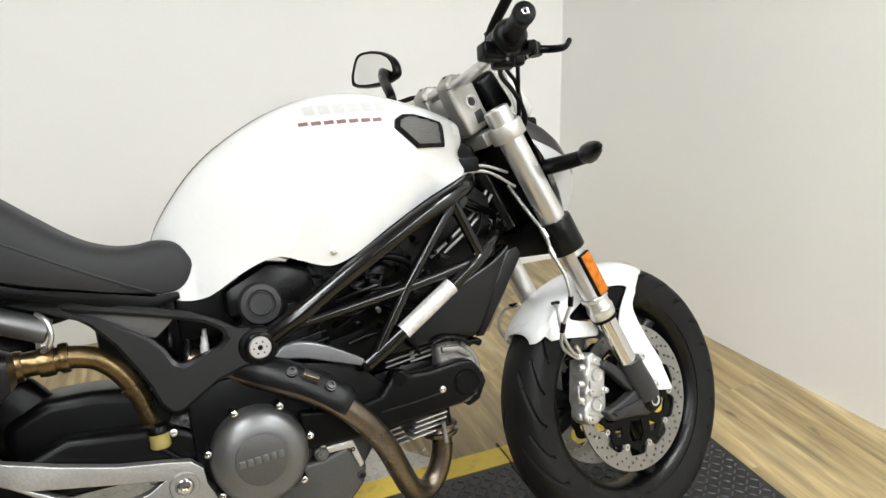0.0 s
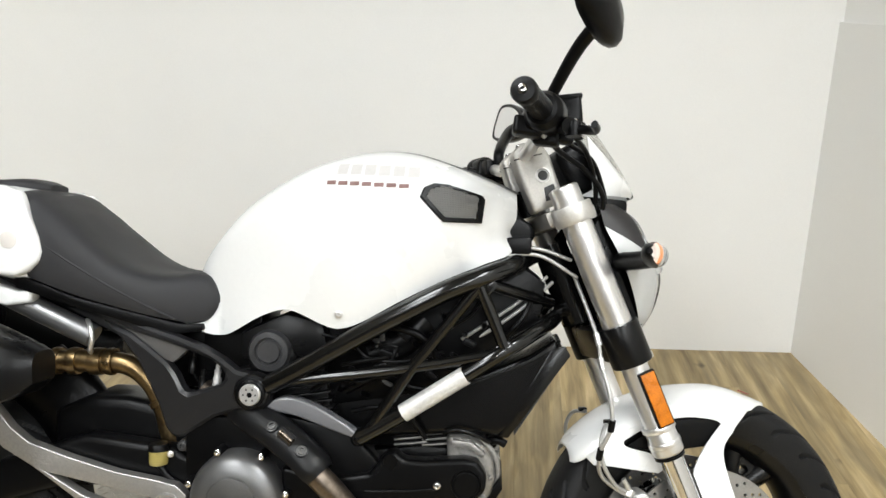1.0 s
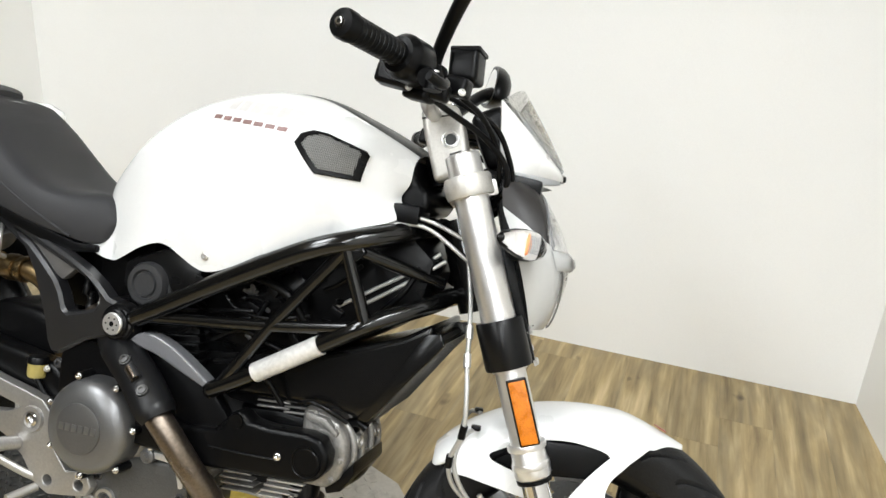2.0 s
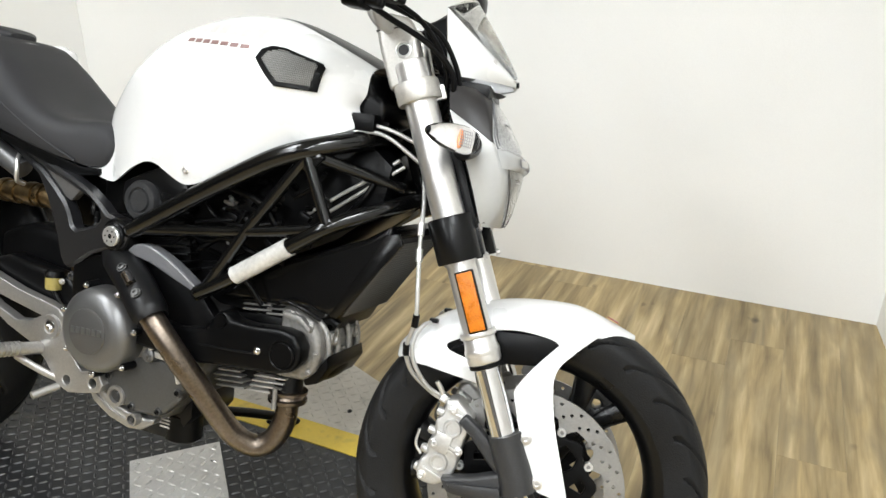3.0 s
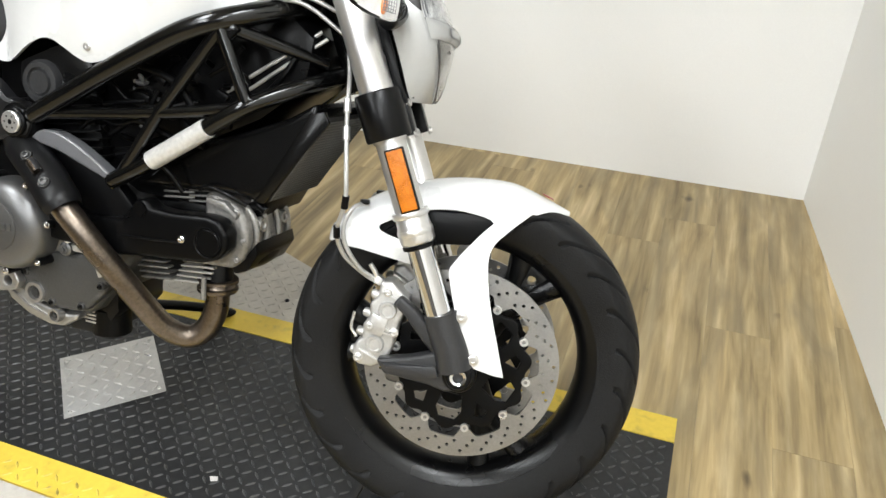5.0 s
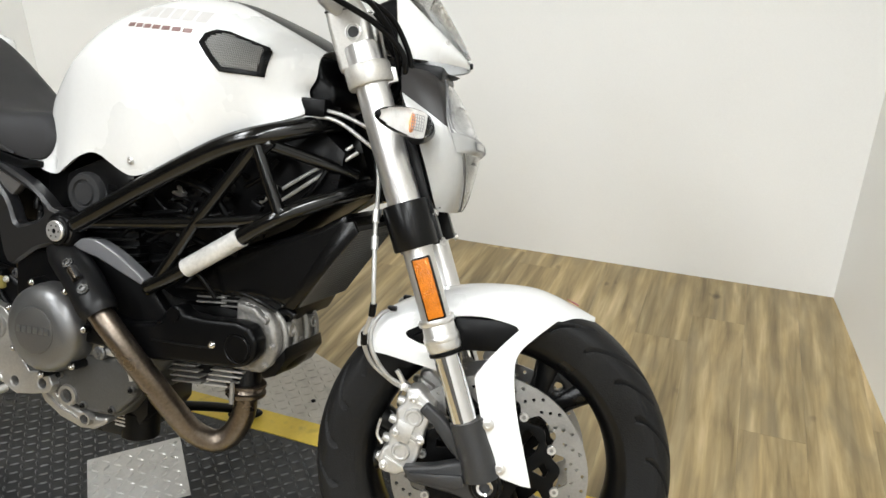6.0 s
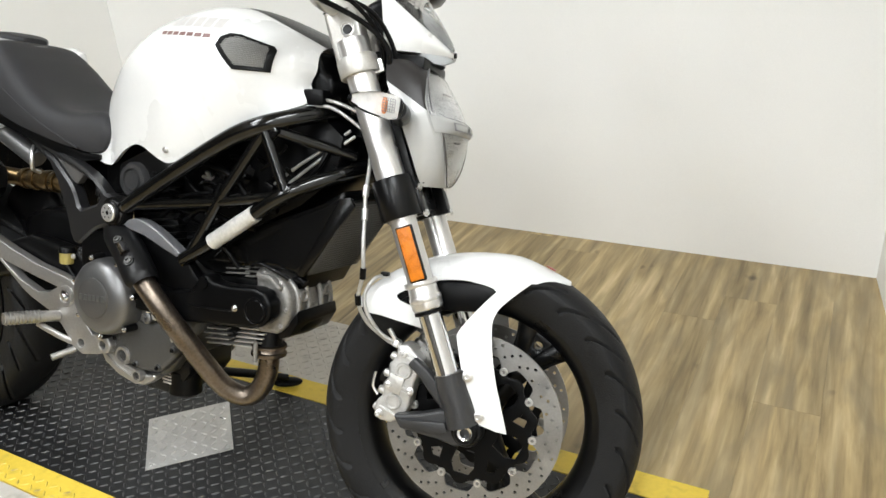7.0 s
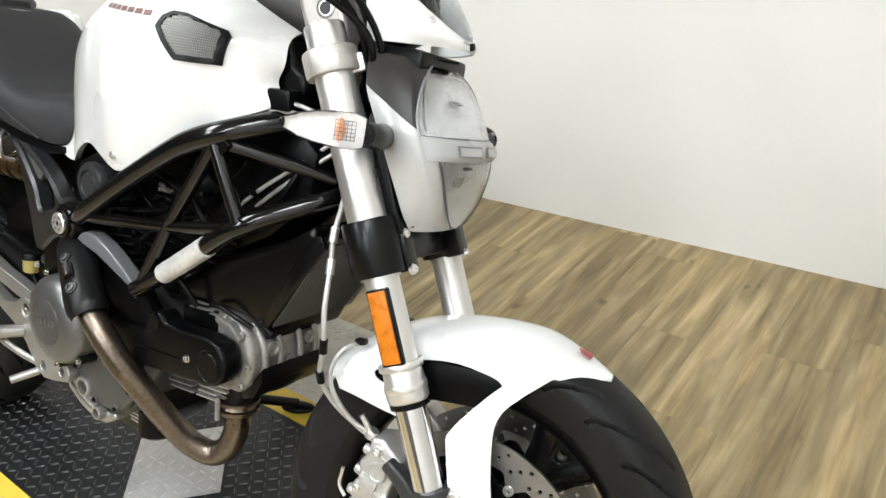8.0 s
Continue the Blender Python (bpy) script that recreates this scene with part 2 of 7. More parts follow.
def part(name, bm, mat, parent=None, label="", m=None, sharp=38.0, recalc=True):
    """Links a bmesh as one object, smooth but for its sharp edges, under a thing or a part."""
    if recalc:
        bmesh.ops.recalc_face_normals(bm, faces=bm.faces)
    me = bpy.data.meshes.new(name)
    bm.to_mesh(me)
    bm.free()
    me.polygons.foreach_set("use_smooth", [True] * len(me.polygons))
    me.set_sharp_from_angle(angle=radians(sharp))
    me.materials.append(mat)
    ob = new(name, me)
    if parent is not None:
        ob.parent = parent
    if m is not None:
        ob.matrix_basis = m
    if label:
        tagged(ob, label)
    return ob


def empty(name, m, label, category, group="", kind=""):
    ob = new(name)
    ob.empty_display_size = 0.1
    ob.matrix_basis = m
    return tagged(ob, label, category, group, kind)


def grid_faces(bm, rows, closed_u=False, closed_v=False):
    """Quads over rows of points."""
    vs = [[bm.verts.new(p) for p in row] for row in rows]
    nu, nv = len(vs), len(vs[0])
    for i in range(nu if closed_u else nu - 1):
        for j in range(nv if closed_v else nv - 1):
            a, b = vs[i], vs[(i + 1) % nu]
            bm.faces.new((a[j], a[(j + 1) % nv], b[(j + 1) % nv], b[j]))
    return vs


def smooth_path(pts, steps=6):
    """Catmull-Rom through the points."""
    p = [Vector(q) for q in pts]
    p = [2 * p[0] - p[1], *p, 2 * p[-1] - p[-2]]
    out = []
    for i in range(1, len(p) - 2):
        for k in range(steps):
            t = k / steps
            out.append(0.5 * (2 * p[i] + (p[i + 1] - p[i - 1]) * t + (2 * p[i - 1] - 5 * p[i] + 4 * p[i + 1] - p[i + 2]) * t * t
                              + (3 * p[i] - p[i - 1] - 3 * p[i + 1] + p[i + 2]) * t**3))
    return [*out, p[-2]]


def tube(pts, r, n=12, steps=6, bm=None, flat=1.0, caps=True):
    """A round bar along a path; r is a number or a function of the way from 0 to 1. flat squeezes it sideways."""
    bm = bm or bmesh.new()
    path = smooth_path(pts, steps) if len(pts) > 2 and steps > 1 else [Vector(q) for q in pts]
    rows, up = [], None
    for i, p in enumerate(path):
        d = (path[min(i + 1, len(path) - 1)] - path[max(i - 1, 0)]).normalized()
        if up is None:
            up = Vector((0, 1, 0)) if abs(d.y) < 0.9 else Vector((0, 0, 1))
        up = (up - d * up.dot(d)).normalized()
        side = d.cross(up)
        rad = r(i / (len(path) - 1)) if callable(r) else r
        rows.append([p + rad * (math.cos(a) * side + math.sin(a) * up * flat) for a in (2 * math.pi * k / n for k in range(n))])
    vs = grid_faces(bm, rows, closed_v=True)
    if caps:
        bm.faces.new(vs[0])
        bm.faces.new(vs[-1][::-1])
    return bm


def lathe(profile, origin=(0, 0, 0), axis=(0, 0, 1), n=32, bm=None, closed=False):
    """Turns a profile of (radius, height) round an axis."""
    bm = bm or bmesh.new()
    q = Vector((0, 0, 1)).rotation_difference(Vector(axis)).to_matrix()
    o = Vector(origin)
    rows = [[o + q @ Vector((r * math.cos(a), r * math.sin(a), h)) for r, h in profile] for a in (2 * math.pi * k / n for k in range(n))]
    grid_faces(bm, rows, closed_u=True, closed_v=closed)
    bmesh.ops.remove_doubles(bm, verts=bm.verts, dist=1e-5)
    return bm


def prism(outline, y0, y1, bevel=0.003, holes=(), bm=None, segments=2):
    """A plate with an outline of (x, z), from y0 to y1, with softened edges, and holes through it."""
    own = bmesh.new()
    if holes:
        edges = []
        for loop in (outline, *holes):
            vs = [own.verts.new((x, y0, z)) for x, z in loop]
            edges += [own.edges.new((vs[i], vs[(i + 1) % len(vs)])) for i in range(len(vs))]
        bmesh.ops.triangle_fill(own, use_beauty=True, edges=edges)
        faces = own.faces[:]
    else:
        faces = [own.faces.new([own.verts.new((x, y0, z)) for x, z in outline])]
    made = bmesh.ops.extrude_face_region(own, geom=faces)["geom"]
    bmesh.ops.translate(own, vec=(0, y1 - y0, 0), verts=[v for v in made if isinstance(v, bmesh.types.BMVert)])
    bmesh.ops.recalc_face_normals(own, faces=own.faces)
    if bevel:
        sharp = [e for e in own.edges if len(e.link_faces) == 2 and e.calc_face_angle(0) > 0.5]
        bmesh.ops.bevel(own, geom=sharp, offset=bevel, segments=segments, profile=0.6, affect="EDGES", clamp_overlap=True)
    return joined(bm, own)


def joined(bm, own):
    if bm is None:
        return own
    me = bpy.data.meshes.new("scratch")
    own.to_mesh(me)
    own.free()
    bm.from_mesh(me)
    bpy.data.meshes.remove(me)
    return bm


def box(center, size, bevel=0.004, turn=(0, 0, 0), bm=None, segments=2):
    own = bmesh.new()
    bmesh.ops.create_cube(own, size=1.0)
    bmesh.ops.scale(own, vec=size, verts=own.verts)
    if bevel:
        bmesh.ops.bevel(own, geom=own.edges[:], offset=min(bevel, min(size) * 0.45), segments=segments, profile=0.6, affect="EDGES")
    bmesh.ops.transform(own, matrix=pose(*center, *turn), verts=own.verts)
    return joined(bm, own)


def blob(center, radii, turn=(0, 0, 0), bm=None, n=20):
    own = bmesh.new()
    bmesh.ops.create_uvsphere(own, u_segments=n, v_segments=max(8, n // 2), radius=1.0)
    bmesh.ops.transform(own, matrix=pose(*center, *turn) @ Matrix.Diagonal((*radii, 1)), verts=own.verts)
    return joined(bm, own)


def bolt(name, at, axis, r, parent, mat, h=0.006, label="", m=None):
    """A socket bolt: washer face, head, hexagon hollow."""
    p = [(r * 1.25, 0), (r * 1.25, h * 0.3), (r, h * 0.35), (r, h * 0.9), (r * 0.85, h), (r * 0.5, h), (r * 0.45, h * 0.45), (0, h * 0.45)]
    return part(name, lathe(p, at, axis, 18), mat, parent, label, m, sharp=50)


# ---- room ----


def wall(name, a, b, thick, z0, z1, label):
    """An upright wall whose inner face runs from a to b; its thickness lies to the right of that way."""
    a, b = Vector(a), Vector(b)
    d = (b - a).normalized()
    out = Vector((d.y, -d.x)) * thick
    bm = bmesh.new()
    plan = [a, b, b + out, a + out]
    lo, hi = [[bm.verts.new((p.x, p.y, z)) for p in plan] for z in (z0, z1)]
    bm.faces.new(lo)
    bm.faces.new(hi)
    for i in range(4):
        bm.faces.new((lo[i], lo[(i + 1) % 4], hi[(i + 1) % 4], hi[i]))
    return tagged(part(name, bm, WALL), label, "wall", kind="structure")


FLOOR = -0.014
NW, NE, SE, SW = (-1.73, 1.50), (1.471, 1.543), (2.308, -6.0), (-6.0, -6.0)
RETURN = (-1.73, 0.25)
wall("wall_north", (NE[0] + 0.1, NE[1]), (NW[0] - 0.1, NW[1]), 0.1, FLOOR - 0.05, CEILING, "plain white painted wall behind the motorcycle")
wall("wall_east", SE, NE, 0.1, FLOOR - 0.05, CEILING, "plain white painted wall with a panelled lower part")
wall("wall_west", NW, RETURN, 0.1, FLOOR - 0.05, CEILING, "plain white painted side wall")
for name, a, b, text in (("wall_return", (RETURN[0] - 0.101, RETURN[1]), (SW[0], RETURN[1]), "plain grey wall running back into the showroom"), ("wall_far_west", (SW[0], RETURN[1]), SW, "plain grey wall at the side of the showroom")):
    wall(name, a, b, 0.1, FLOOR - 0.05, CEILING, text).data.materials[0] = SHOWROOM
south = wall("wall_south", (SW[0] - 0.1, SW[1]), (SE[0] + 0.1, SE[1]), 0.1, FLOOR - 0.05, CEILING, "plain grey wall at the far end of the showroom")
south.data.materials[0] = SHOWROOM
ledge = wall("wall_panel_east", (SE[0] - 0.012, SE[1] + 0.001), (NE[0] - 0.0119, NE[1] - 0.002), 0.0115, FLOOR, 1.158, "white painted panel covering the lower wall, thin top edge")


def slab(name, x0, x1, y0, y1, z0, z1, mat, label, category, kind="structure"):
    ob = part(name, box(((x0 + x1) / 2, (y0 + y1) / 2, (z0 + z1) / 2), (x1 - x0, y1 - y0, z1 - z0), 0), mat)
    return tagged(ob, label, category, kind=kind)


slab("ceiling", -6.2, 2.5, -6.2, 1.7, CEILING, CEILING + 0.05, CEIL, "plain white painted ceiling", "ceiling")
floor = slab("floor", -6.2, 2.5, -6.2, 1.7, FLOOR - 0.06, FLOOR - 0.006, WOOD, "weathered oak vinyl plank floor", "floor")


def ceiling_light(x, y):
    thing = empty("ceiling_light", pose(x, y, CEILING), "white ceiling light panel with a lit diffuser", "ceiling light", "ceiling lights")
    ring = prism([(-0.30, -0.62), (0.30, -0.62), (0.30, 0.62), (-0.30, 0.62)], 0.0, 0.07, 0.003, [[(-0.26, -0.585), (0.26, -0.585), (0.26, 0.585), (-0.26, 0.585)]])
    bmesh.ops.transform(ring, matrix=pose(0, 0, 0, -90), verts=ring.verts)
    part("frame", ring, CEIL, thing)
    part("diffuser", box((0, 0, -0.045), (0.515, 1.165, 0.006), 0), GLOW, thing)
    return thing


for lx, ly in LAMPS:
    ceiling_light(lx, ly)

# ---- lift ----
DECK = 0.0


def lozenges(region, step, size, z, height, tilt=0.0):
    """Raised bars of checker plate, turned by turns this way and that, inside a region of the plan."""
    bm = bmesh.new()
    (x0, x1), (y0, y1) = region[0], region[1]
    inside = region[2] if len(region) > 2 else (lambda x, y: True)
    ny, nx = int((y1 - y0) / step), int((x1 - x0) / step)
    for iy in range(ny):
        for ix in range(nx):
            x, y = x0 + (ix + 0.5) * step, y0 + (iy + 0.5) * step
            if not inside(x, y):
                continue
            a = radians(tilt + (42 if (ix + iy) % 2 else -42))
            c, s = math.cos(a), math.sin(a)
            L, W = size, size * 0.24
            base = [(-L, 0), (-L * 0.4, -W), (L * 0.4, -W), (L, 0), (L * 0.4, W), (-L * 0.4, W)]
            lo = [bm.verts.new((x + c * u - s * v, y + s * u + c * v, z)) for u, v in base]
            hi = [bm.verts.new((x + c * u * 0.6 - s * v * 0.35, y + s * u * 0.6 + c * v * 0.35, z + height)) for u, v in base]
            bm.faces.new(hi)
            for k in range(6):
                bm.faces.new((lo[k], lo[(k + 1) % 6], hi[(k + 1) % 6], hi[k]))
    return bm


def lift_platform():
    thing = empty("lift_platform", Matrix.Identity(4), "low motorcycle lift with black checkered mat and yellow edge stripes", "motorcycle lift")
    end = 1.162

    def sheet(name, outline, mat, z0, z1, label=""):
        bm = prism([(x, y) for x, y in outline], z0, z1, 0)
        for v in bm.verts:
            v.co = (v.co.x, v.co.z, v.co.y)
        return part(name, bm, mat, thing, label)

    far = [(-2 + 0.4, 0.374), (0.47, 0.374), (0.30, 0.56), (0.20, 0.60), (0.05, 0.662), (-1.6, 0.675)]
    near = [(-1.6, -0.56), (0.75, -0.56), (0.84, -0.40), (0.88, -0.238), (-1.6, -0.238)]
    a = sheet("side_plate", far, PLATE_TAN, FLOOR, DECK - 0.003, "grey checkered steel side plate")
    b = sheet("side_plate", near, PLATE_TAN, FLOOR, DECK - 0.003, "grey checkered steel side plate")
    part("tread_pattern", lozenges(((-0.8, 0.46), (0.385, 0.665), lambda x, y: y < 0.66 - max(0, x - 0.05) * 0.55), 0.024, 0.0105, DECK - 0.003, 0.0016), PLATE_TAN, a)["kind"] = "stuff"
    part("tread_pattern", lozenges(((-0.8, 0.82), (-0.55, -0.245)), 0.024, 0.0105, DECK - 0.003, 0.0016), PLATE_TAN, b)["kind"] = "stuff"
    sheet("yellow_stripe", [(-1.6, 0.302), (end, 0.302), (end, 0.372), (-1.6, 0.372)], YELLOW, FLOOR, DECK, "worn yellow painted stripe")
    near_stripe = sheet("yellow_stripe", [(-1.6, -0.236), (end, -0.236), (end, -0.166), (-1.6, -0.166)], YELLOW, FLOOR, DECK, "worn yellow painted stripe")
    part("tread_pattern", lozenges(((-0.7, 0.34), (-0.236, -0.166)), 0.0235, 0.0105, DECK, 0.0018), YELLOW_WORN, near_stripe)["kind"] = "stuff"
    m1 = sheet("rubber_mat", [(-1.6, -0.164), (0.624, -0.164), (0.616, 0.30), (-1.6, 0.30)], MAT_RUBBER, FLOOR, DECK - 0.001, "black checkered rubber mat")
    m2 = sheet("rubber_mat", [(0.632, -0.164), (end, -0.164), (end, 0.30), (0.624, 0.30)], MAT_RUBBER, FLOOR, DECK - 0.001, "black checkered rubber mat")
    part("tread_pattern", lozenges(((-1.0, 0.615), (-0.160, 0.298)), 0.0215, 0.0105, DECK - 0.001, 0.0028), MAT_WORN, m1)["kind"] = "stuff"
    part("tread_pattern", lozenges(((0.635, end - 0.005), (-0.160, 0.298)), 0.0215, 0.0105, DECK - 0.001, 0.0026), MAT_WORN, m2)["kind"] = "stuff"
    for x, y in ((-0.02, -0.315), (0.30, -0.315), (0.62, -0.315), (0.20, 0.45), (-0.15, 0.52)):
        bolt("plate_screw", (x, y, DECK - 0.0032), (0, 0, 1), 0.0052, b if y < 0 else a, CASTING, 0.003)
    part("seam_bar", box((0.624, 0.11, DECK - 0.002), (0.007, 0.56, 0.004), 0.001), DARK, thing, "dark joint across the lift")
    return thing


lift_platform()


def steel_plate():
    """A loose square of checker plate with a screw in two corners, on the mat."""
    thing = empty("steel_plate", pose(-0.013, 0.0665, DECK + 0.0012, 0, 0, 45.3), "square bare steel checker plate screwed onto the black mat", "steel plate")
    h = 0.1
    part("sheet", box((0, 0, 0.0012), (2 * h, 2 * h + 0.004, 0.0024), 0.0006), STEEL, thing)
    part("tread_pattern", lozenges(((-h + 0.004, h - 0.004), (-h + 0.004, h - 0.004)), 0.0235, 0.0105, 0.0024, 0.0024, 0), TREADSTEEL, thing)["kind"] = "stuff"
    for x, y in ((-h + 0.012, h - 0.012), (h - 0.012, -h + 0.012), (h - 0.012, h - 0.012), (-h + 0.012, -h + 0.012)):
        bolt("screw", (x, y, 0.0024), (0, 0, 1), 0.0042, thing, ALLOY, 0.003)
    return thing


steel_plate()


def paper_flake(x, y, turn, s):
    bm = prism([(-0.012 * s, -0.006 * s), (0.008 * s, -0.008 * s), (0.012 * s, 0.004 * s), (-0.004 * s, 0.008 * s)], 0, 0.0006, 0)
    bmesh.ops.transform(bm, matrix=pose(x, y, DECK + 0.0012, 90, 0, turn), verts=bm.verts)
    return tagged(part("paper_scrap", bm, PALE), "small pale scrap of paper on the black mat", "paper scrap", "scraps on the mat")


paper_flake(0.36, -0.10, 10, 0.8)

# ---- motorcycle ----
# x forward, y to its left, z up from the line where the tyres meet the lift; it leans on its side stand, steered a little to the left.
LEANING, HEADING, AXLE_X, LINE_Y = 17.6, 2.3, 0.773, -0.007
STAND = pose(AXLE_X, LINE_Y, 0, 0, 0, HEADING) @ pose(0, 0, 0, -LEANING) @ pose(-AXLE_X, 0, 0)
RAKE, STEER = 22.2, 11.6
HEAD = pose(0.866, 0, 0, 0, -RAKE, 0)
TURNED = HEAD @ pose(0, 0, 0, 0, 0, STEER) @ HEAD.inverted()
bike = empty("motorcycle", STAND, "white naked motorcycle with black trellis frame, leaning on its side stand", "motorcycle")


def curve(keys):
    """A smooth function through (x, value) pairs."""
    xs, ys = zip(*keys)

    def f(x):
        if x <= xs[0]:
            return ys[0]
        if x >= xs[-1]:
            return ys[-1]
        i = max(k for k in range(len(xs) - 1) if xs[k] <= x)
        x0, x1 = xs[i], xs[i + 1]
        t = (x - x0) / (x1 - x0)
        s0 = (ys[i + 1] - ys[i - 1]) / (xs[i + 1] - xs[i - 1]) if i else (ys[1] - ys[0]) / (x1 - x0)
        s1 = (ys[i + 2] - ys[i]) / (xs[i + 2] - xs[i]) if i + 2 < len(xs) else (ys[-1] - ys[-2]) / (x1 - x0)
        h = x1 - x0
        return ((2 * t**3 - 3 * t * t + 1) * ys[i] + (t**3 - 2 * t * t + t) * h * s0 + (3 * t * t - 2 * t**3) * ys[i + 1] + (t**3 - t * t) * h * s1)

    return f


# fuel tank: ridge, lower edge and half width along x; the section runs from the ridge to the lower edge
tank_top = curve([(-0.135, 0.785), (-0.125, 0.812), (-0.10, 0.85), (-0.05, 0.907), (0.0, 0.947), (0.08, 0.991), (0.15, 1.015), (0.21, 1.024), (0.28, 1.018), (0.37, 0.988), (0.43, 0.963), (0.455, 0.950)])
tank_low = curve([(-0.135, 0.710), (-0.115, 0.702), (-0.10, 0.696), (-0.079, 0.692), (-0.055, 0.695), (-0.03, 0.707), (0.01, 0.729), (0.05, 0.743), (0.075, 0.742), (0.10, 0.732), (0.13, 0.719), (0.155, 0.714), (0.19, 0.724),
                  (0.26, 0.762), (0.33, 0.796), (0.40, 0.824), (0.435, 0.836), (0.455, 0.843)])
tank_wide = curve([(-0.135, 0.018), (-0.125, 0.036), (-0.112, 0.054), (-0.095, 0.070), (-0.07, 0.086), (-0.035, 0.106), (0.0, 0.123), (0.05, 0.143), (0.10, 0.158), (0.20, 0.177), (0.30, 0.174), (0.37, 0.155), (0.42, 0.123), (0.455, 0.092)])
section_y = curve([(0, 0.0), (0.12, 0.34), (0.25, 0.63), (0.38, 0.85), (0.5, 0.965), (0.62, 1.0), (0.78, 0.955), (0.9, 0.895), (1.0, 0.835)])
rear_y = curve([(0, 0.0), (0.12, 0.40), (0.25, 0.70), (0.38, 0.88), (0.5, 0.92), (0.62, 0.92), (0.78, 0.925), (0.9, 0.94), (1.0, 0.945)])
front_y = curve([(0, 0.0), (0.12, 0.38), (0.25, 0.70), (0.38, 0.86), (0.5, 0.905), (0.62, 0.92), (0.78, 0.93), (0.9, 0.985), (1.0, 1.06)])
section_z = curve([(0, 1.0), (0.12, 0.985), (0.25, 0.925), (0.38, 0.81), (0.5, 0.665), (0.62, 0.5), (0.78, 0.28), (0.9, 0.12), (1.0, 0.0)])


def tank_point(x, u, side=-1, off=0.0):
    """A point of the tank's skin, u from the ridge (0) to the lower edge (1), off metres proud of it."""
    z0, z1, w = tank_low(x), tank_top(x), tank_wide(x)
    f = min(1.0, max(0.0, (0.16 - x) / 0.2))
    g = min(1.0, max(0.0, (x - 0.36) / 0.095))
    y = w * (section_y(u) * (1 - f - g) + rear_y(u) * f + front_y(u) * g)
    if x < -0.03:
        # the lower flap runs on behind the body at its own width
        k = min(1.0, max(0.0, (u - 0.62) / 0.3))
        y = max(y, k * k * (3 - 2 * k) * 0.079 + (1 - k * k * (3 - 2 * k)) * y)
    notch = (0.012 * math.exp(-(((u - 0.74) / 0.10) ** 2)) + 0.010 * max(0.0, (u - 0.9) / 0.1) ** 2) * max(0.0, min(1.0, (x - 0.42) / 0.035)) ** 2
    p = Vector((x - notch, side * y, z0 + (z1 - z0) * section_z(u)))
    if off:
        e = 1e-3
        a = tank_point(x + e, u, side) - tank_point(x - e, u, side)
        b = tank_point(x, min(1, u + e), side) - tank_point(x, max(0, u - e), side)
        q = a.cross(b).normalized()
        q = q if q.y * side > 0 or (abs(q.y) < 0.05 and q.z > 0) else -q
        p = p + q * off
    return p


def tank_u(x, z):
    """How far down the tank's section the height z lies."""
    lo, hi = 0.0, 1.0
    for _ in range(24):
        mid = (lo + hi) / 2
        lo, hi = (mid, hi) if tank_point(x, mid).z > z else (lo, mid)
    return (lo + hi) / 2


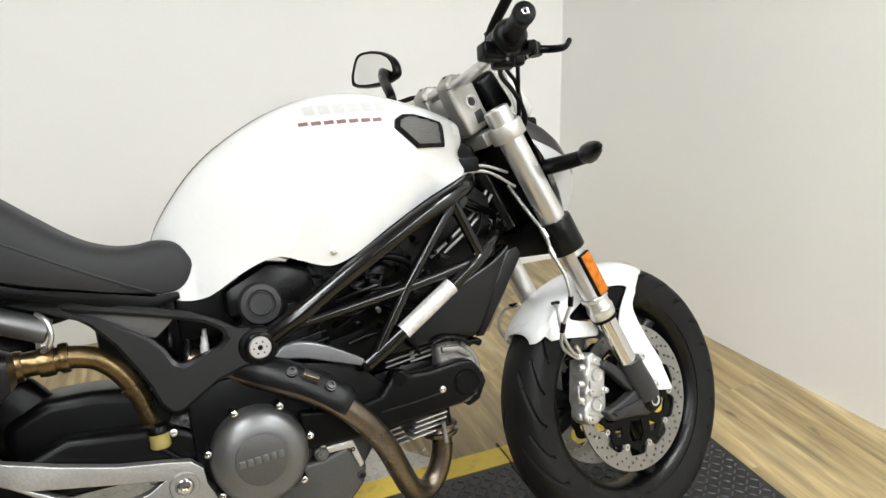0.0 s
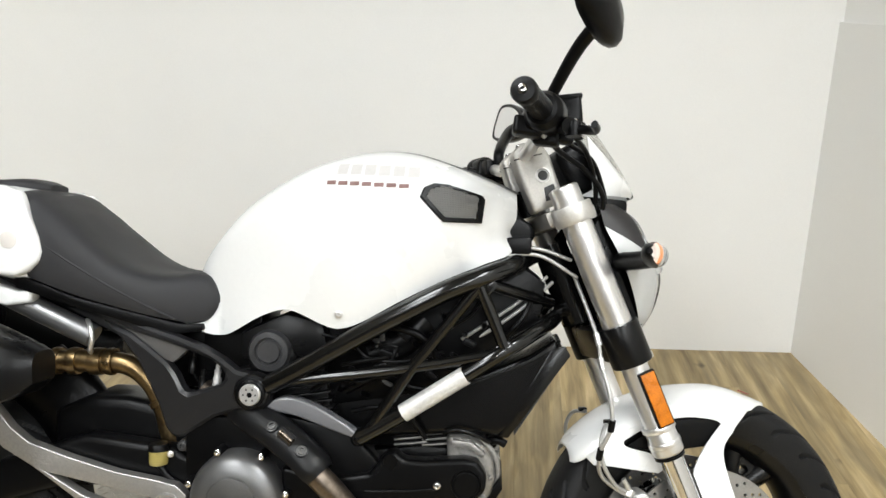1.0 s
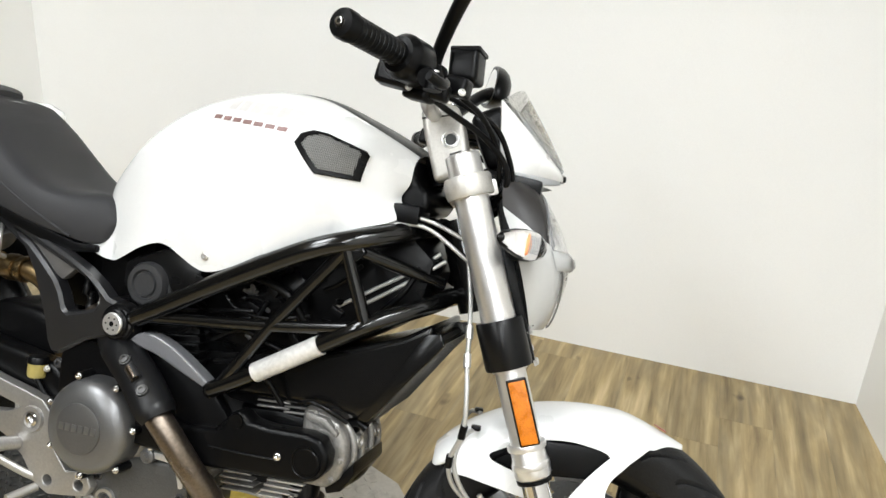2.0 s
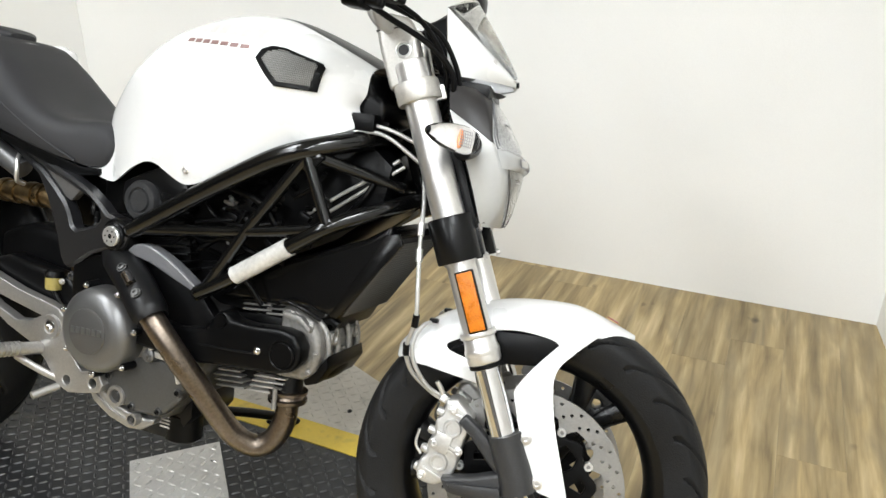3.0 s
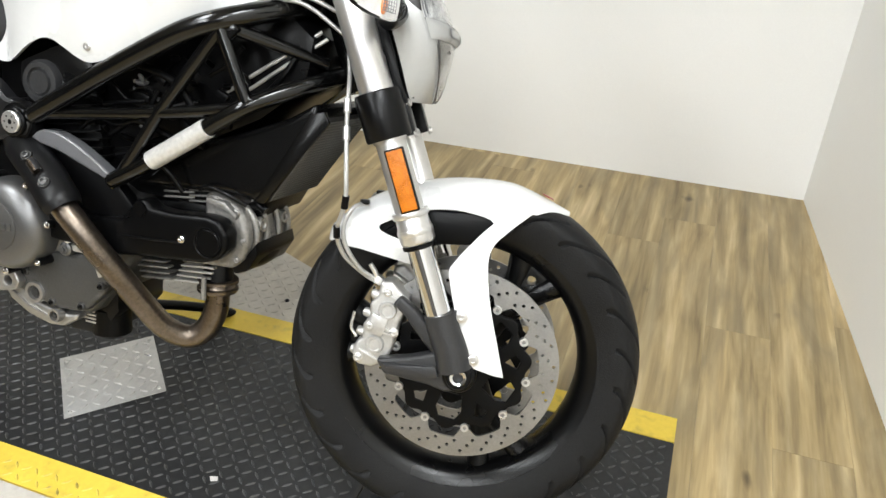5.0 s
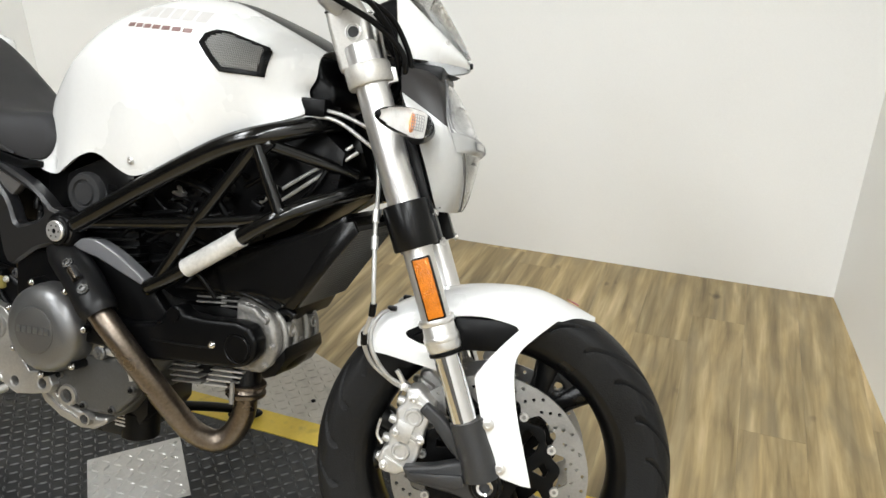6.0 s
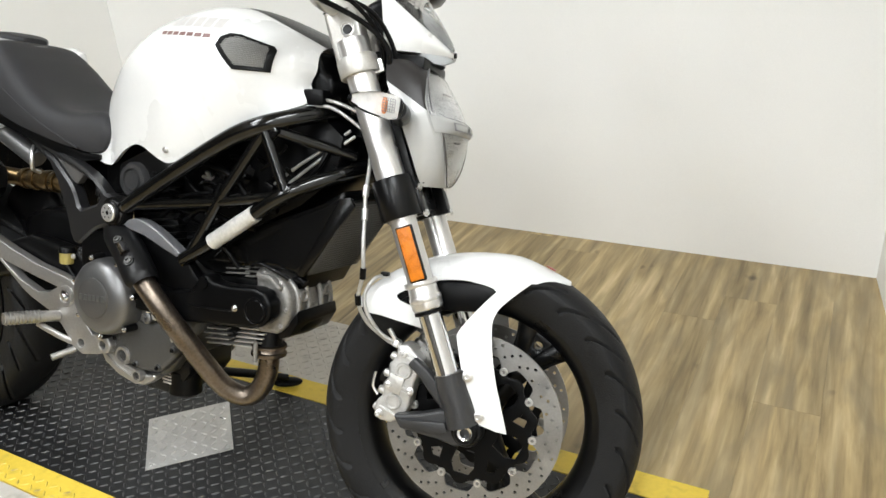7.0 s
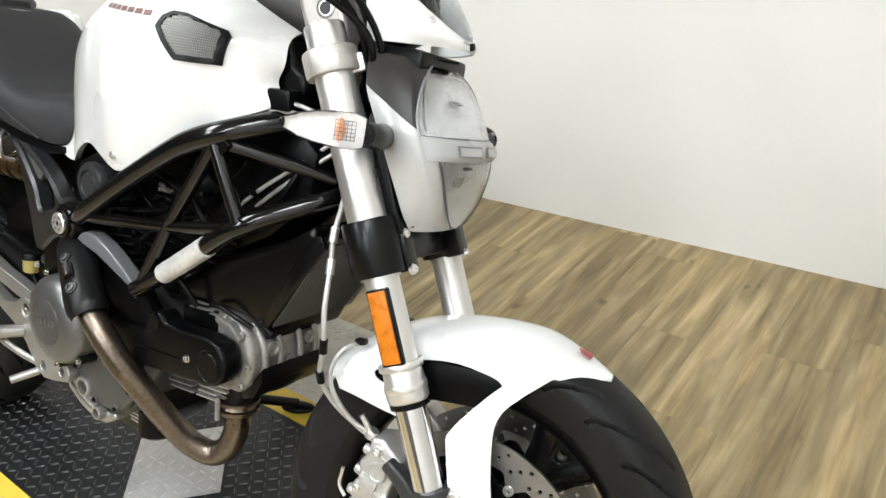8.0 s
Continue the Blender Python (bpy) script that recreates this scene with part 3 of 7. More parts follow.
def fuel_tank():
    bm = bmesh.new()
    nx, nu = 100, 26
    rows = []
    for i in range(nx + 1):
        x = -0.135 + 0.59 * i / nx
        half = [tank_point(x, k / nu, -1) for k in range(nu, 0, -1)]
        rows.append([*half, tank_point(x, 0), *[tank_point(x, k / nu, 1) for k in range(1, nu + 1)]])
    vs = grid_faces(bm, rows)
    # rolled front, rear and lower edges
    for line, way in ((vs[0], (0.012, 0, -0.003)), (vs[-1], (-0.016, 0, -0.004))):
        turned = [bm.verts.new(v.co * 1 + Vector(way) + Vector((0, -v.co.y * 0.08, 0))) for v in line]
        for j in range(len(line) - 1):
            bm.faces.new((line[j], line[j + 1], turned[j + 1], turned[j]))
    for j, s in ((0, 1), (-1, -1)):
        line = [row[j] for row in vs]
        turned = [bm.verts.new(v.co + Vector((0, s * 0.012, 0.004))) for v in line]
        for i in range(len(line) - 1):
            bm.faces.new((line[i], line[i + 1], turned[i + 1], turned[i]))
    tank = part("fuel_tank", bm, WHITE, bike, "glossy white fuel tank cover with black air vents")
    # black strip along the ridge, widening to the front
    strip = bmesh.new()
    rows = []
    for i in range(61):
        x = -0.130 + 0.588 * i / 60
        w = 0.035 + 0.18 * max(0.0, (x - 0.15) / 0.31) ** 1.3
        us = [w * k / 6 for k in range(-6, 7)]
        rows.append([tank_point(x, abs(u), 1 if u > 0 else -1) + Vector((0, 0, 0.0022 - 0.002 * (abs(u) / w) ** 4)) for u in us])
    grid_faces(strip, rows)
    part("top_panel", strip, TRIM, tank, "black plastic panel along the top")
    for side in (-1, 1):
        ring = [(0.2935, 0.505), (0.299, 0.455), (0.315, 0.423), (0.336, 0.416), (0.394, 0.446), (0.3985, 0.472), (0.3930, 0.657), (0.3315, 0.640)]
        cx, cu = sum(p[0] for p in ring) / 8, sum(p[1] for p in ring) / 8
        fine = []
        for i in range(8):
            for k in range(5):
                t = k / 5
                fine.append((ring[i][0] * (1 - t) + ring[(i + 1) % 8][0] * t, ring[i][1] * (1 - t) + ring[(i + 1) % 8][1] * t))

        def around(f, off):
            return [tank_point(cx + (x - cx) * f, cu + (u - cu) * f, side, off) for x, u in fine]

        frame_bm = bmesh.new()
        grid_faces(frame_bm, [around(1.0, -0.002), around(0.99, 0.0045), around(0.94, 0.0062), around(0.80, 0.0052), around(0.76, 0.001)], closed_v=True)
        part("vent_frame", frame_bm, TRIM, tank, "black vent surround")
        back = bmesh.new()
        loops = grid_faces(back, [around(f, 0.0014) for f in (0.80, 0.64, 0.48, 0.32, 0.16)], closed_v=True)
        back.faces.new(loops[-1])
        part("vent_backing", back, VENTGREY, tank)
        wires = bmesh.new()

        def inner(x, u):
            inside, j = False, len(ring) - 1
            for i in range(len(ring)):
                (xa, ua), (xb, ub) = [(cx + (a - cx) * 0.8, cu + (b - cu) * 0.8) for a, b in (ring[i], ring[j])]
                if (ua > u) != (ub > u) and x < (xb - xa) * (u - ua) / (ub - ua) + xa:
                    inside = not inside
                j = i
            return inside

        for i in range(44):
            x = 0.30 + 0.11 * i / 43
            run = [k / 160 for k in range(50, 105) if inner(x, k / 160)]
            if len(run) > 2:
                tube([tank_point(x, run[0] + (run[-1] - run[0]) * q / 6, side, 0.0036) for q in range(7)], 0.0007, 4, 1, wires, caps=False)
        for k in range(50, 105, 2):
            u = k / 160
            run = [0.295 + 0.12 * i / 60 for i in range(61) if inner(0.295 + 0.12 * i / 60, u)]
            if len(run) > 2:
                tube([tank_point(run[0] + (run[-1] - run[0]) * q / 6, u, side, 0.0044) for q in range(7)], 0.0006, 4, 1, wires, caps=False)
        part("vent_mesh", wires, MESHWIRE, tank, "grey metal vent mesh")["kind"] = "stuff"
        # two rows of plain bars stand for the emblem
        for z0, lo, hi, count, high, mat, text in ((0.984, 0.147, 0.295, 6, 0.019, EMBLEM, "pale grey emblem bar"), (0.960, 0.132, 0.278, 7, 0.007, RED, "thin dark red emblem bar")):
            step = (hi - lo) / count
            for c in range(count):
                x0, x1 = lo + step * (c + 0.08), lo + step * (c + 0.86)
                bar = bmesh.new()
                grid_faces(bar, [[tank_point(x0 + (x1 - x0) * a / 4, tank_u(x0 + (x1 - x0) * a / 4, z0 - 0.06 * (x0 - lo) + high * b / 2), side, 0.0006) for a in range(5)] for b in range(-1, 2)])
                part("emblem_bar", bar, mat, tank, text)
    for side in (-1, 1):
        at = tank_point(0.157, 0.93, side, 0.0)
        bolt("tank_screw", at, (0, side, 0.0), 0.0055, tank, SILVER, 0.004)
    part("front_cover", prism([(0.425, 0.940), (0.452, 0.938), (0.462, 0.904), (0.482, 0.892), (0.488, 0.874), (0.478, 0.856), (0.43, 0.838)], -0.078, 0.078, 0.010, segments=3), TRIM, tank, "black plastic cover before the tank")
    return tank


fuel_tank()


def lofted(stations, profile, n_sub=4):
    """A body of sections along x: stations of (x, top, low, half width); profile of (across, up) from the top middle to the bottom middle."""
    keys = list(zip(*stations))
    fs = [curve([(s[0], s[k]) for s in stations]) for k in (1, 2, 3)]
    x0, x1 = keys[0][0], keys[0][-1]
    n = n_sub * (len(stations) - 1)
    rows = []
    for i in range(n + 1):
        x = x0 + (x1 - x0) * i / n
        top, low, w = (f(x) for f in fs)
        half = [(w * a, low + (top - low) * b) for a, b in profile]
        rows.append([Vector((x, -y, z)) for y, z in half] + [Vector((x, y, z)) for y, z in half[-2:0:-1]])
    bm = bmesh.new()
    vs = grid_faces(bm, rows, closed_v=True)
    bm.faces.new(vs[0])
    bm.faces.new(vs[-1][::-1])
    return bm


SOFT = [(0, 1.0), (0.25, 0.995), (0.5, 0.975), (0.7, 0.935), (0.85, 0.86), (0.95, 0.74), (1.0, 0.55), (1.0, 0.35), (0.98, 0.15), (0.94, 0.03), (0.85, 0.0), (0.4, 0.0), (0, 0.0)]

BROAD = [(0, 1.0), (0.3, 1.0), (0.55, 0.995), (0.75, 0.975), (0.88, 0.92), (0.96, 0.80), (1.0, 0.60), (1.0, 0.35), (0.98, 0.15), (0.94, 0.03), (0.85, 0.0), (0.4, 0.0), (0, 0.0)]


def seat():
    st = [(-0.475, 0.900, 0.815, 0.080), (-0.45, 0.940, 0.805, 0.104), (-0.41, 0.951, 0.793, 0.122), (-0.36, 0.918, 0.776, 0.131), (-0.31, 0.876, 0.760, 0.133), (-0.25, 0.829, 0.744, 0.130), (-0.20, 0.806, 0.730, 0.121), (-0.155, 0.800, 0.719, 0.108),
          (-0.125, 0.803, 0.713, 0.098), (-0.098, 0.799, 0.716, 0.0915), (-0.083, 0.788, 0.728, 0.0880), (-0.072, 0.768, 0.748, 0.080)]
    ob = part("seat", lofted(st, BROAD, 6), VINYL, bike, "grey-black vinyl rider's seat")
    for s in (-1, 1):
        tube([(-0.385, s * 0.1255, 0.862), (-0.33, s * 0.1315, 0.828), (-0.25, s * 0.1290, 0.780), (-0.19, s * 0.1170, 0.746), (-0.145, s * 0.1035, 0.722)], 0.0026, 8, 6, bm := bmesh.new())
        part("seat_piping", bm, VINYL, ob, "dark seat piping")
        base = prism([(-0.43, 0.80), (-0.38, 0.783), (-0.32, 0.760), (-0.246, 0.741), (-0.14, 0.712), (-0.10, 0.712), (-0.10, 0.700), (-0.16, 0.692), (-0.25, 0.722), (-0.33, 0.745), (-0.43, 0.775)], s * 0.06, s * 0.116, 0.004)
        for v in base.verts:
            v.co.y *= 1 - 0.24 * max(0.0, min(1.0, (v.co.x + 0.27) / 0.15))
        part("seat_base", base, TRIM, ob, "black seat base")
    return ob


seat()


def tail():
    st = [(-0.78, 0.955, 0.90, 0.05), (-0.70, 0.968, 0.868, 0.085), (-0.60, 0.972, 0.836, 0.112), (-0.50, 0.968, 0.806, 0.126), (-0.43, 0.955, 0.790, 0.128), (-0.395, 0.945, 0.792, 0.120)]
    ob = part("tail_cowl", lofted(st, SOFT, 6), WHITE, bike, "white tail cowl with a small round badge")
    pad = lofted([(-0.66, 0.972, 0.95, 0.06), (-0.60, 0.978, 0.95, 0.075), (-0.50, 0.972, 0.95, 0.075), (-0.45, 0.974, 0.95, 0.06), (-0.415, 0.963, 0.95, 0.03)], SOFT, 5)
    part("pillion_pad", pad, VINYL, ob, "dark pillion pad")
    for s in (-1, 1):
        part("cowl_side", prism([(-0.52, 0.955), (-0.44, 0.956), (-0.407, 0.944), (-0.392, 0.900), (-0.376, 0.866), (-0.370, 0.840), (-0.375, 0.822), (-0.394, 0.806), (-0.416, 0.796), (-0.52, 0.806)], s * 0.112, s * 0.1375, 0.009, segments=3), WHITE, ob, "white side of the tail cowl")
        part("badge", lathe([(0, 0.0015), (0.013, 0.0015), (0.015, 0.0006), (0.0155, -0.004)], (-0.427, s * 0.1378, 0.860), (0, s, 0), 24), PALE, ob, "small round grey badge")
        low = prism([(-0.40, 0.776), (-0.43, 0.768), (-0.60, 0.82), (-0.72, 0.85), (-0.72, 0.83), (-0.60, 0.785), (-0.45, 0.742), (-0.405, 0.748)], s * 0.08, s * 0.112, 0.008, segments=3)
        part("under_panel", low, WHITE, ob, "white panel under the tail")
    part("tail_underside", prism([(-0.42, 0.80), (-0.75, 0.89), (-0.75, 0.86), (-0.42, 0.75)], -0.08, 0.08, 0.004), TRIM, ob)
    return ob


tail()


def bar_shape(pts, widths, y0, y1, bevel):
    """A flat cast arm along points of (x, z) with a width at each."""
    left, right = [], []
    for i, (x, z) in enumerate(pts):
        a, b = pts[max(0, i - 1)], pts[min(len(pts) - 1, i + 1)]
        d = Vector((b[0] - a[0], b[1] - a[1])).normalized()
        nrm = Vector((-d.y, d.x)) * widths[i] / 2
        left.append((x + nrm.x, z + nrm.y))
        right.append((x - nrm.x, z - nrm.y))
    return prism(left + right[::-1], y0, y1, bevel, segments=3)


def subframe():
    """Two cast arms that close in on one another towards the tail, with an infill panel in each."""
    outer = [(-0.46, 0.800), (-0.38, 0.775), (-0.326, 0.757), (-0.281, 0.738), (-0.234, 0.721), (-0.187, 0.706), (-0.138, 0.693), (-0.089, 0.677), (-0.049, 0.657), (-0.022, 0.638), (0.005, 0.634), (0.028, 0.624), (0.038, 0.604), (0.030, 0.582), (0.008, 0.570), (-0.020, 0.571),
             (-0.063, 0.557), (-0.101, 0.533), (-0.125, 0.517), (-0.145, 0.517), (-0.159, 0.535), (-0.171, 0.569), (-0.189, 0.604), (-0.212, 0.644), (-0.244, 0.683), (-0.285, 0.715), (-0.329, 0.737), (-0.46, 0.772)]
    gap = [(-0.268, 0.7105), (-0.214, 0.697), (-0.165, 0.6845), (-0.117, 0.671), (-0.072, 0.657), (-0.047, 0.640), (-0.042, 0.625), (-0.054, 0.613), (-0.087, 0.602), (-0.114, 0.594), (-0.126, 0.600), (-0.139, 0.626), (-0.155, 0.645), (-0.190, 0.670), (-0.230, 0.696)]
    plate = [(-0.272, 0.713), (-0.214, 0.700), (-0.112, 0.674), (-0.148, 0.644), (-0.179, 0.655), (-0.216, 0.683)]
    for s in (-1, 1):
        def closing(bm):
            for v in bm.verts:
                v.co.y += s * 0.19 * min(v.co.x, 0.02)
            return bm

        arm = part("subframe_arm", closing(prism(outer, s * 0.110, s * 0.144, 0.0055, [gap], segments=1)), ARM, bike, "black cast rear frame arm", sharp=25)
        part("side_panel", closing(prism(plate, s * 0.112, s * 0.132, 0.004)), GREYPLASTIC, arm, "grey plastic infill panel")
        part("pivot_cover", lathe([(0.0, 0.016), (0.013, 0.016), (0.014, 0.011), (0.021, 0.012), (0.024, 0.010), (0.0245, 0.003), (0.031, 0.002), (0.034, -0.004), (0.034, -0.02)], (0.007, s * 0.142, 0.602), (0, s, 0), 36), TRIM, arm, "black ring round the pivot bolt")
        part("pivot_bolt", lathe([(0.0, 0.005), (0.004, 0.005), (0.0045, 0.009), (0.0165, 0.009), (0.0185, 0.007), (0.0185, 0.0)], (0.007, s * 0.150, 0.602), (0, s, 0), 30), SILVER, arm, "silver pivot bolt")
        for k in range(6):
            t = k * math.pi / 3
            part("bolt_hole", lathe([(0.0016, 0.0), (0.0016, 0.0008), (0, 0.0008)], (0.007 + 0.0105 * math.cos(t), s * 0.1587, 0.602 + 0.0105 * math.sin(t)), (0, s, 0), 8), DARK, arm)
    # plugs and leads inside the triangle
    for x, y, z in ((-0.075, -0.085, 0.612), (-0.128, -0.064, 0.630), (-0.104, -0.080, 0.600)):
        plug = part("connector", lathe([(0, 0.030), (0.0035, 0.030), (0.0042, 0.026), (0.0042, 0.020), (0.006, 0.018), (0.006, 0.006), (0.0075, 0.004), (0.0075, -0.01), (0, -0.01)], (x, y, z), (0.12, -0.1, 1), 14), SLEEVE if x > -0.1 else CASTING, bike, "small cable connector")
        part("wire", tube([(x, y, z - 0.008), (x + 0.012, y + 0.006, z - 0.03), (x + 0.03, y + 0.02, z - 0.04)], 0.003, 8, 4), TRIM, plug)
    part("inner_panel", prism([(-0.11, 0.62), (0.0, 0.62), (0.0, 0.748), (-0.06, 0.738), (-0.11, 0.70)], -0.060, 0.060, 0.008), TRIM, bike, "black inner panel under the tank")
    part("undertray", prism([(-0.47, 0.800), (-0.26, 0.745), (-0.252, 0.700), (-0.30, 0.692), (-0.47, 0.757)], -0.058, 0.058, 0.008), TRIM, bike, "black tray under the seat")
    part("battery_box", box((-0.14, 0, 0.66), (0.20, 0.10, 0.14), 0.012), TRIM, bike)


subframe()


def trellis():
    r = 0.0168
    for s in (-1, 1):
        def P(x, y, z):
            return (x, s * y, z)

        runs = [("frame_tube", [P(0.015, 0.13, 0.605), P(0.08, 0.142, 0.64), P(0.19, 0.15, 0.703), P(0.30, 0.156, 0.762), P(0.355, 0.155, 0.788), P(0.405, 0.142, 0.806), P(0.45, 0.10, 0.822), P(0.485, 0.03, 0.838)], r),
                ("frame_tube", [P(0.188, 0.132, 0.527), P(0.252, 0.134, 0.564), P(0.365, 0.139, 0.636), P(0.43, 0.138, 0.678), P(0.475, 0.11, 0.702), P(0.515, 0.065, 0.722), P(0.532, 0.02, 0.735)], 0.0140),
                ("frame_strut", [P(0.06, 0.138, 0.622), P(0.28, 0.139, 0.65), P(0.436, 0.14, 0.678)], 0.0098),
                ("frame_strut", [P(0.28, 0.139, 0.65), P(0.392, 0.148, 0.79)], 0.0105),
                ("frame_strut", [P(0.392, 0.148, 0.79), P(0.436, 0.139, 0.681)], 0.0105),
                ("frame_strut", [P(0.412, 0.14, 0.79), P(0.518, 0.04, 0.752)], 0.0105),
                ("frame_strut", [P(0.28, 0.139, 0.65), P(0.205, 0.133, 0.54)], 0.0105)]
        for name, pts, rad in runs:
            part(name, tube(pts, rad, 16, 7), FRAME, bike, "black painted steel frame tube")
        part("frame_sleeve", tube([P(0.264, 0.1346, 0.5717), P(0.369, 0.1392, 0.6385)], 0.0158, 24, 1), SLEEVE, bike, "silver heat sleeve on the frame tube")
        part("tube_end", lathe([(0, 0.006), (0.010, 0.006), (0.0135, 0.003), (0.0135, -0.02)], P(0.188, 0.133, 0.527), (0, s, 0), 20), FRAME, bike)
        bolt("engine_bolt", P(0.188, 0.139, 0.527), (0, s, 0), 0.005, bike, CASTING, 0.005)
        part("node_gusset", prism([(0.372, 0.792), (0.41, 0.806), (0.425, 0.79), (0.40, 0.765), (0.385, 0.768)], s * 0.136, s * 0.152, 0.004), FRAME, bike)
        part("node_gusset", prism([(0.405, 0.672), (0.43, 0.70), (0.452, 0.692), (0.44, 0.668)], s * 0.130, s * 0.146, 0.004), FRAME, bike)
    axis = Vector((-math.sin(radians(RAKE)), 0, math.cos(radians(RAKE))))
    base = Vector((0.866, 0, 0))
    part("steering_head", tube([base + axis * 0.775, base + axis * 0.925], 0.032, 24, 1), FRAME, bike)


trellis()


def engine():
    case = prism([(-0.175, 0.325), (-0.105, 0.305), (-0.052, 0.272), (-0.015, 0.250), (0.032, 0.241), (0.075, 0.246), (0.115, 0.268), (0.16, 0.33), (0.21, 0.39), (0.215, 0.48), (0.11, 0.545), (-0.05, 0.55), (-0.15, 0.50), (-0.185, 0.40)], -0.095, 0.11, 0.018, segments=3)
    eng = part("engine", case, ENGINE, bike, "grey and black two-cylinder engine")
    dark = prism([(-0.12, 0.553), (0.06, 0.558), (0.17, 0.535), (0.222, 0.48), (0.218, 0.45), (0.20, 0.40), (0.10, 0.42), (-0.09, 0.36), (-0.12, 0.42)], -0.118, -0.094, 0.008)
    part("primary_case", dark, TRIM, eng, "black primary drive case")
    # clutch cover: flanged bowl with a flat raised round
    bowl = lathe([(0.0, 0.068), (0.046, 0.067), (0.062, 0.064), (0.072, 0.058), (0.0785, 0.050), (0.0815, 0.038), (0.0825, 0.012), (0.088, 0.010), (0.095, 0.006), (0.096, -0.006)], (-0.020, -0.102, 0.420), (0, -1, 0), 64)
    part("clutch_cover", bowl, COVER, eng, "grey round clutch cover")
    part("cover_disc", lathe([(0.0, 0.0022), (0.040, 0.0022), (0.0425, 0.0012), (0.044, -0.002)], (-0.022, -0.1695, 0.421), (0, -1, 0), 48), CLUTCHGREY, eng)
    for k in range(6):
        part("cover_emblem", box((-0.0535 + k * 0.0125, -0.1720, 0.4205 + k * 0.0006), (0.0095, 0.002, 0.0125), 0.001), COVER, eng, "plain raised emblem bar")
    for k in range(7):
        t = radians(60 + k * 360 / 7)
        x, z = -0.020 + 0.0865 * math.cos(t), 0.420 + 0.0865 * math.sin(t)
        part("bolt_boss", lathe([(0.0, 0.047), (0.006, 0.047), (0.0072, 0.044), (0.0085, 0.004), (0.0095, -0.012)], (x, -0.100, z), (0, -1, 0), 14), CASTING, eng)
        bolt("cover_bolt", (x, -0.1468, z), (0, -1, 0), 0.0046, eng, CHROME, 0.005)
    side = prism([(0.02, 0.375), (0.085, 0.378), (0.145, 0.392), (0.163, 0.345), (0.155, 0.315), (0.11, 0.272), (0.05, 0.268), (-0.03, 0.29), (-0.02, 0.34)], -0.118, -0.090, 0.010, segments=3)
    part("side_cover", side, ENGINE, eng, "grey lower engine cover")
    part("cover_rim", prism([(0.085, 0.398), (0.143, 0.399), (0.157, 0.35), (0.148, 0.346), (0.135, 0.385), (0.09, 0.386)], -0.124, -0.112, 0.003), ALLOY, eng)
    part("oil_filler", lathe([(0, 0.012), (0.004, 0.012), (0.0045, 0.009), (0.0085, 0.009), (0.0098, 0.006), (0.0125, 0.004), (0.013, -0.012)], (0.084, -0.124, 0.389), (0, -1, 0), 28), COVER, eng, "silver oil filler cap")
    part("sensor", tube([(0.088, -0.125, 0.402), (0.09, -0.128, 0.425), (0.09, -0.125, 0.44)], 0.0055, 10, 4), SILVER, eng)
    part("breather_pipe", tube([(0.09, -0.125, 0.435), (0.085, -0.122, 0.47), (0.06, -0.118, 0.51)], 0.005, 10, 5), TRIM, eng)
    for x, z in ((0.035, 0.366), (-0.012, 0.328), (0.045, 0.280), (0.108, 0.284), (0.150, 0.330), (0.14, 0.382)):
        part("bolt_boss", lathe([(0.0, 0.005), (0.0065, 0.005), (0.008, 0.003), (0.009, -0.008)], (x, -0.117, z), (0, -1, 0), 16), ENGINE, eng)
        bolt("cover_bolt", (x, -0.1215, z), (0, -1, 0), 0.004, eng, CASTING, 0.004)
    lug = prism([(-0.070, 0.300), (-0.070, 0.284), (-0.057, 0.264), (-0.018, 0.242), (0.030, 0.230), (0.060, 0.233), (0.088, 0.250), (0.092, 0.262), (0.070, 0.258), (0.034, 0.262), (-0.004, 0.271), (-0.034, 0.290), (-0.050, 0.304)], -0.110, -0.080, 0.006, segments=3)
    part("sump_lug", lug, BRACKET, eng, "bare alloy sump lug")
    for x, z, r in ((0.008, 0.292, 0.0205), (0.050, 0.255, 0.0135)):
        eye = part("lug_eye", lathe([(r * 0.62, -0.006), (r * 0.66, 0.004), (r * 0.92, 0.004), (r, 0.001), (r, -0.012)], (x, -0.119, z), (0, -1, 0), 28, closed=False), BRACKET, eng)
        part("eye_socket", lathe([(0, 0.002), (r * 0.34, 0.002), (r * 0.36, 0.0), (r * 0.64, -0.003)], (x, -0.119, z), (0, -1, 0), 24), FOOTGREY, eye)
    part("sump_fin", prism([(-0.062, 0.292), (-0.052, 0.276), (-0.020, 0.256), (0.03, 0.244), (0.032, 0.248), (-0.016, 0.262), (-0.046, 0.282), (-0.056, 0.296)], -0.114, -0.104, 0.0015), BRACKET, eng)
    part("sump", prism([(-0.09, 0.30), (-0.05, 0.235), (0.02, 0.205), (0.10, 0.205), (0.14, 0.26), (0.14, 0.31)], -0.062, 0.075, 0.012), CASTING, eng, "dark sump under the engine")
    part("oil_filter", lathe([(0, 0.0), (0.03, 0.0), (0.036, 0.006), (0.036, 0.055), (0.03, 0.06), (0, 0.06)], (0.10, -0.03, 0.20), (0, 0, 1), 24), TRIM, eng, "black oil filter")
    for k in range(4):
        part("label_bar", box((0.075 + 0.003 * k, -0.064, 0.252 - k * 0.007), (0.03, 0.002, 0.003), 0), PALE, eng, "pale label bar")
    # standing rear cylinder behind the trellis
    rear = part("rear_cylinder", box((0.06, 0, 0.60), (0.13, 0.17, 0.14), 0.012, (0, -8, 0)), CASTING, bike, "dark finned rear cylinder")
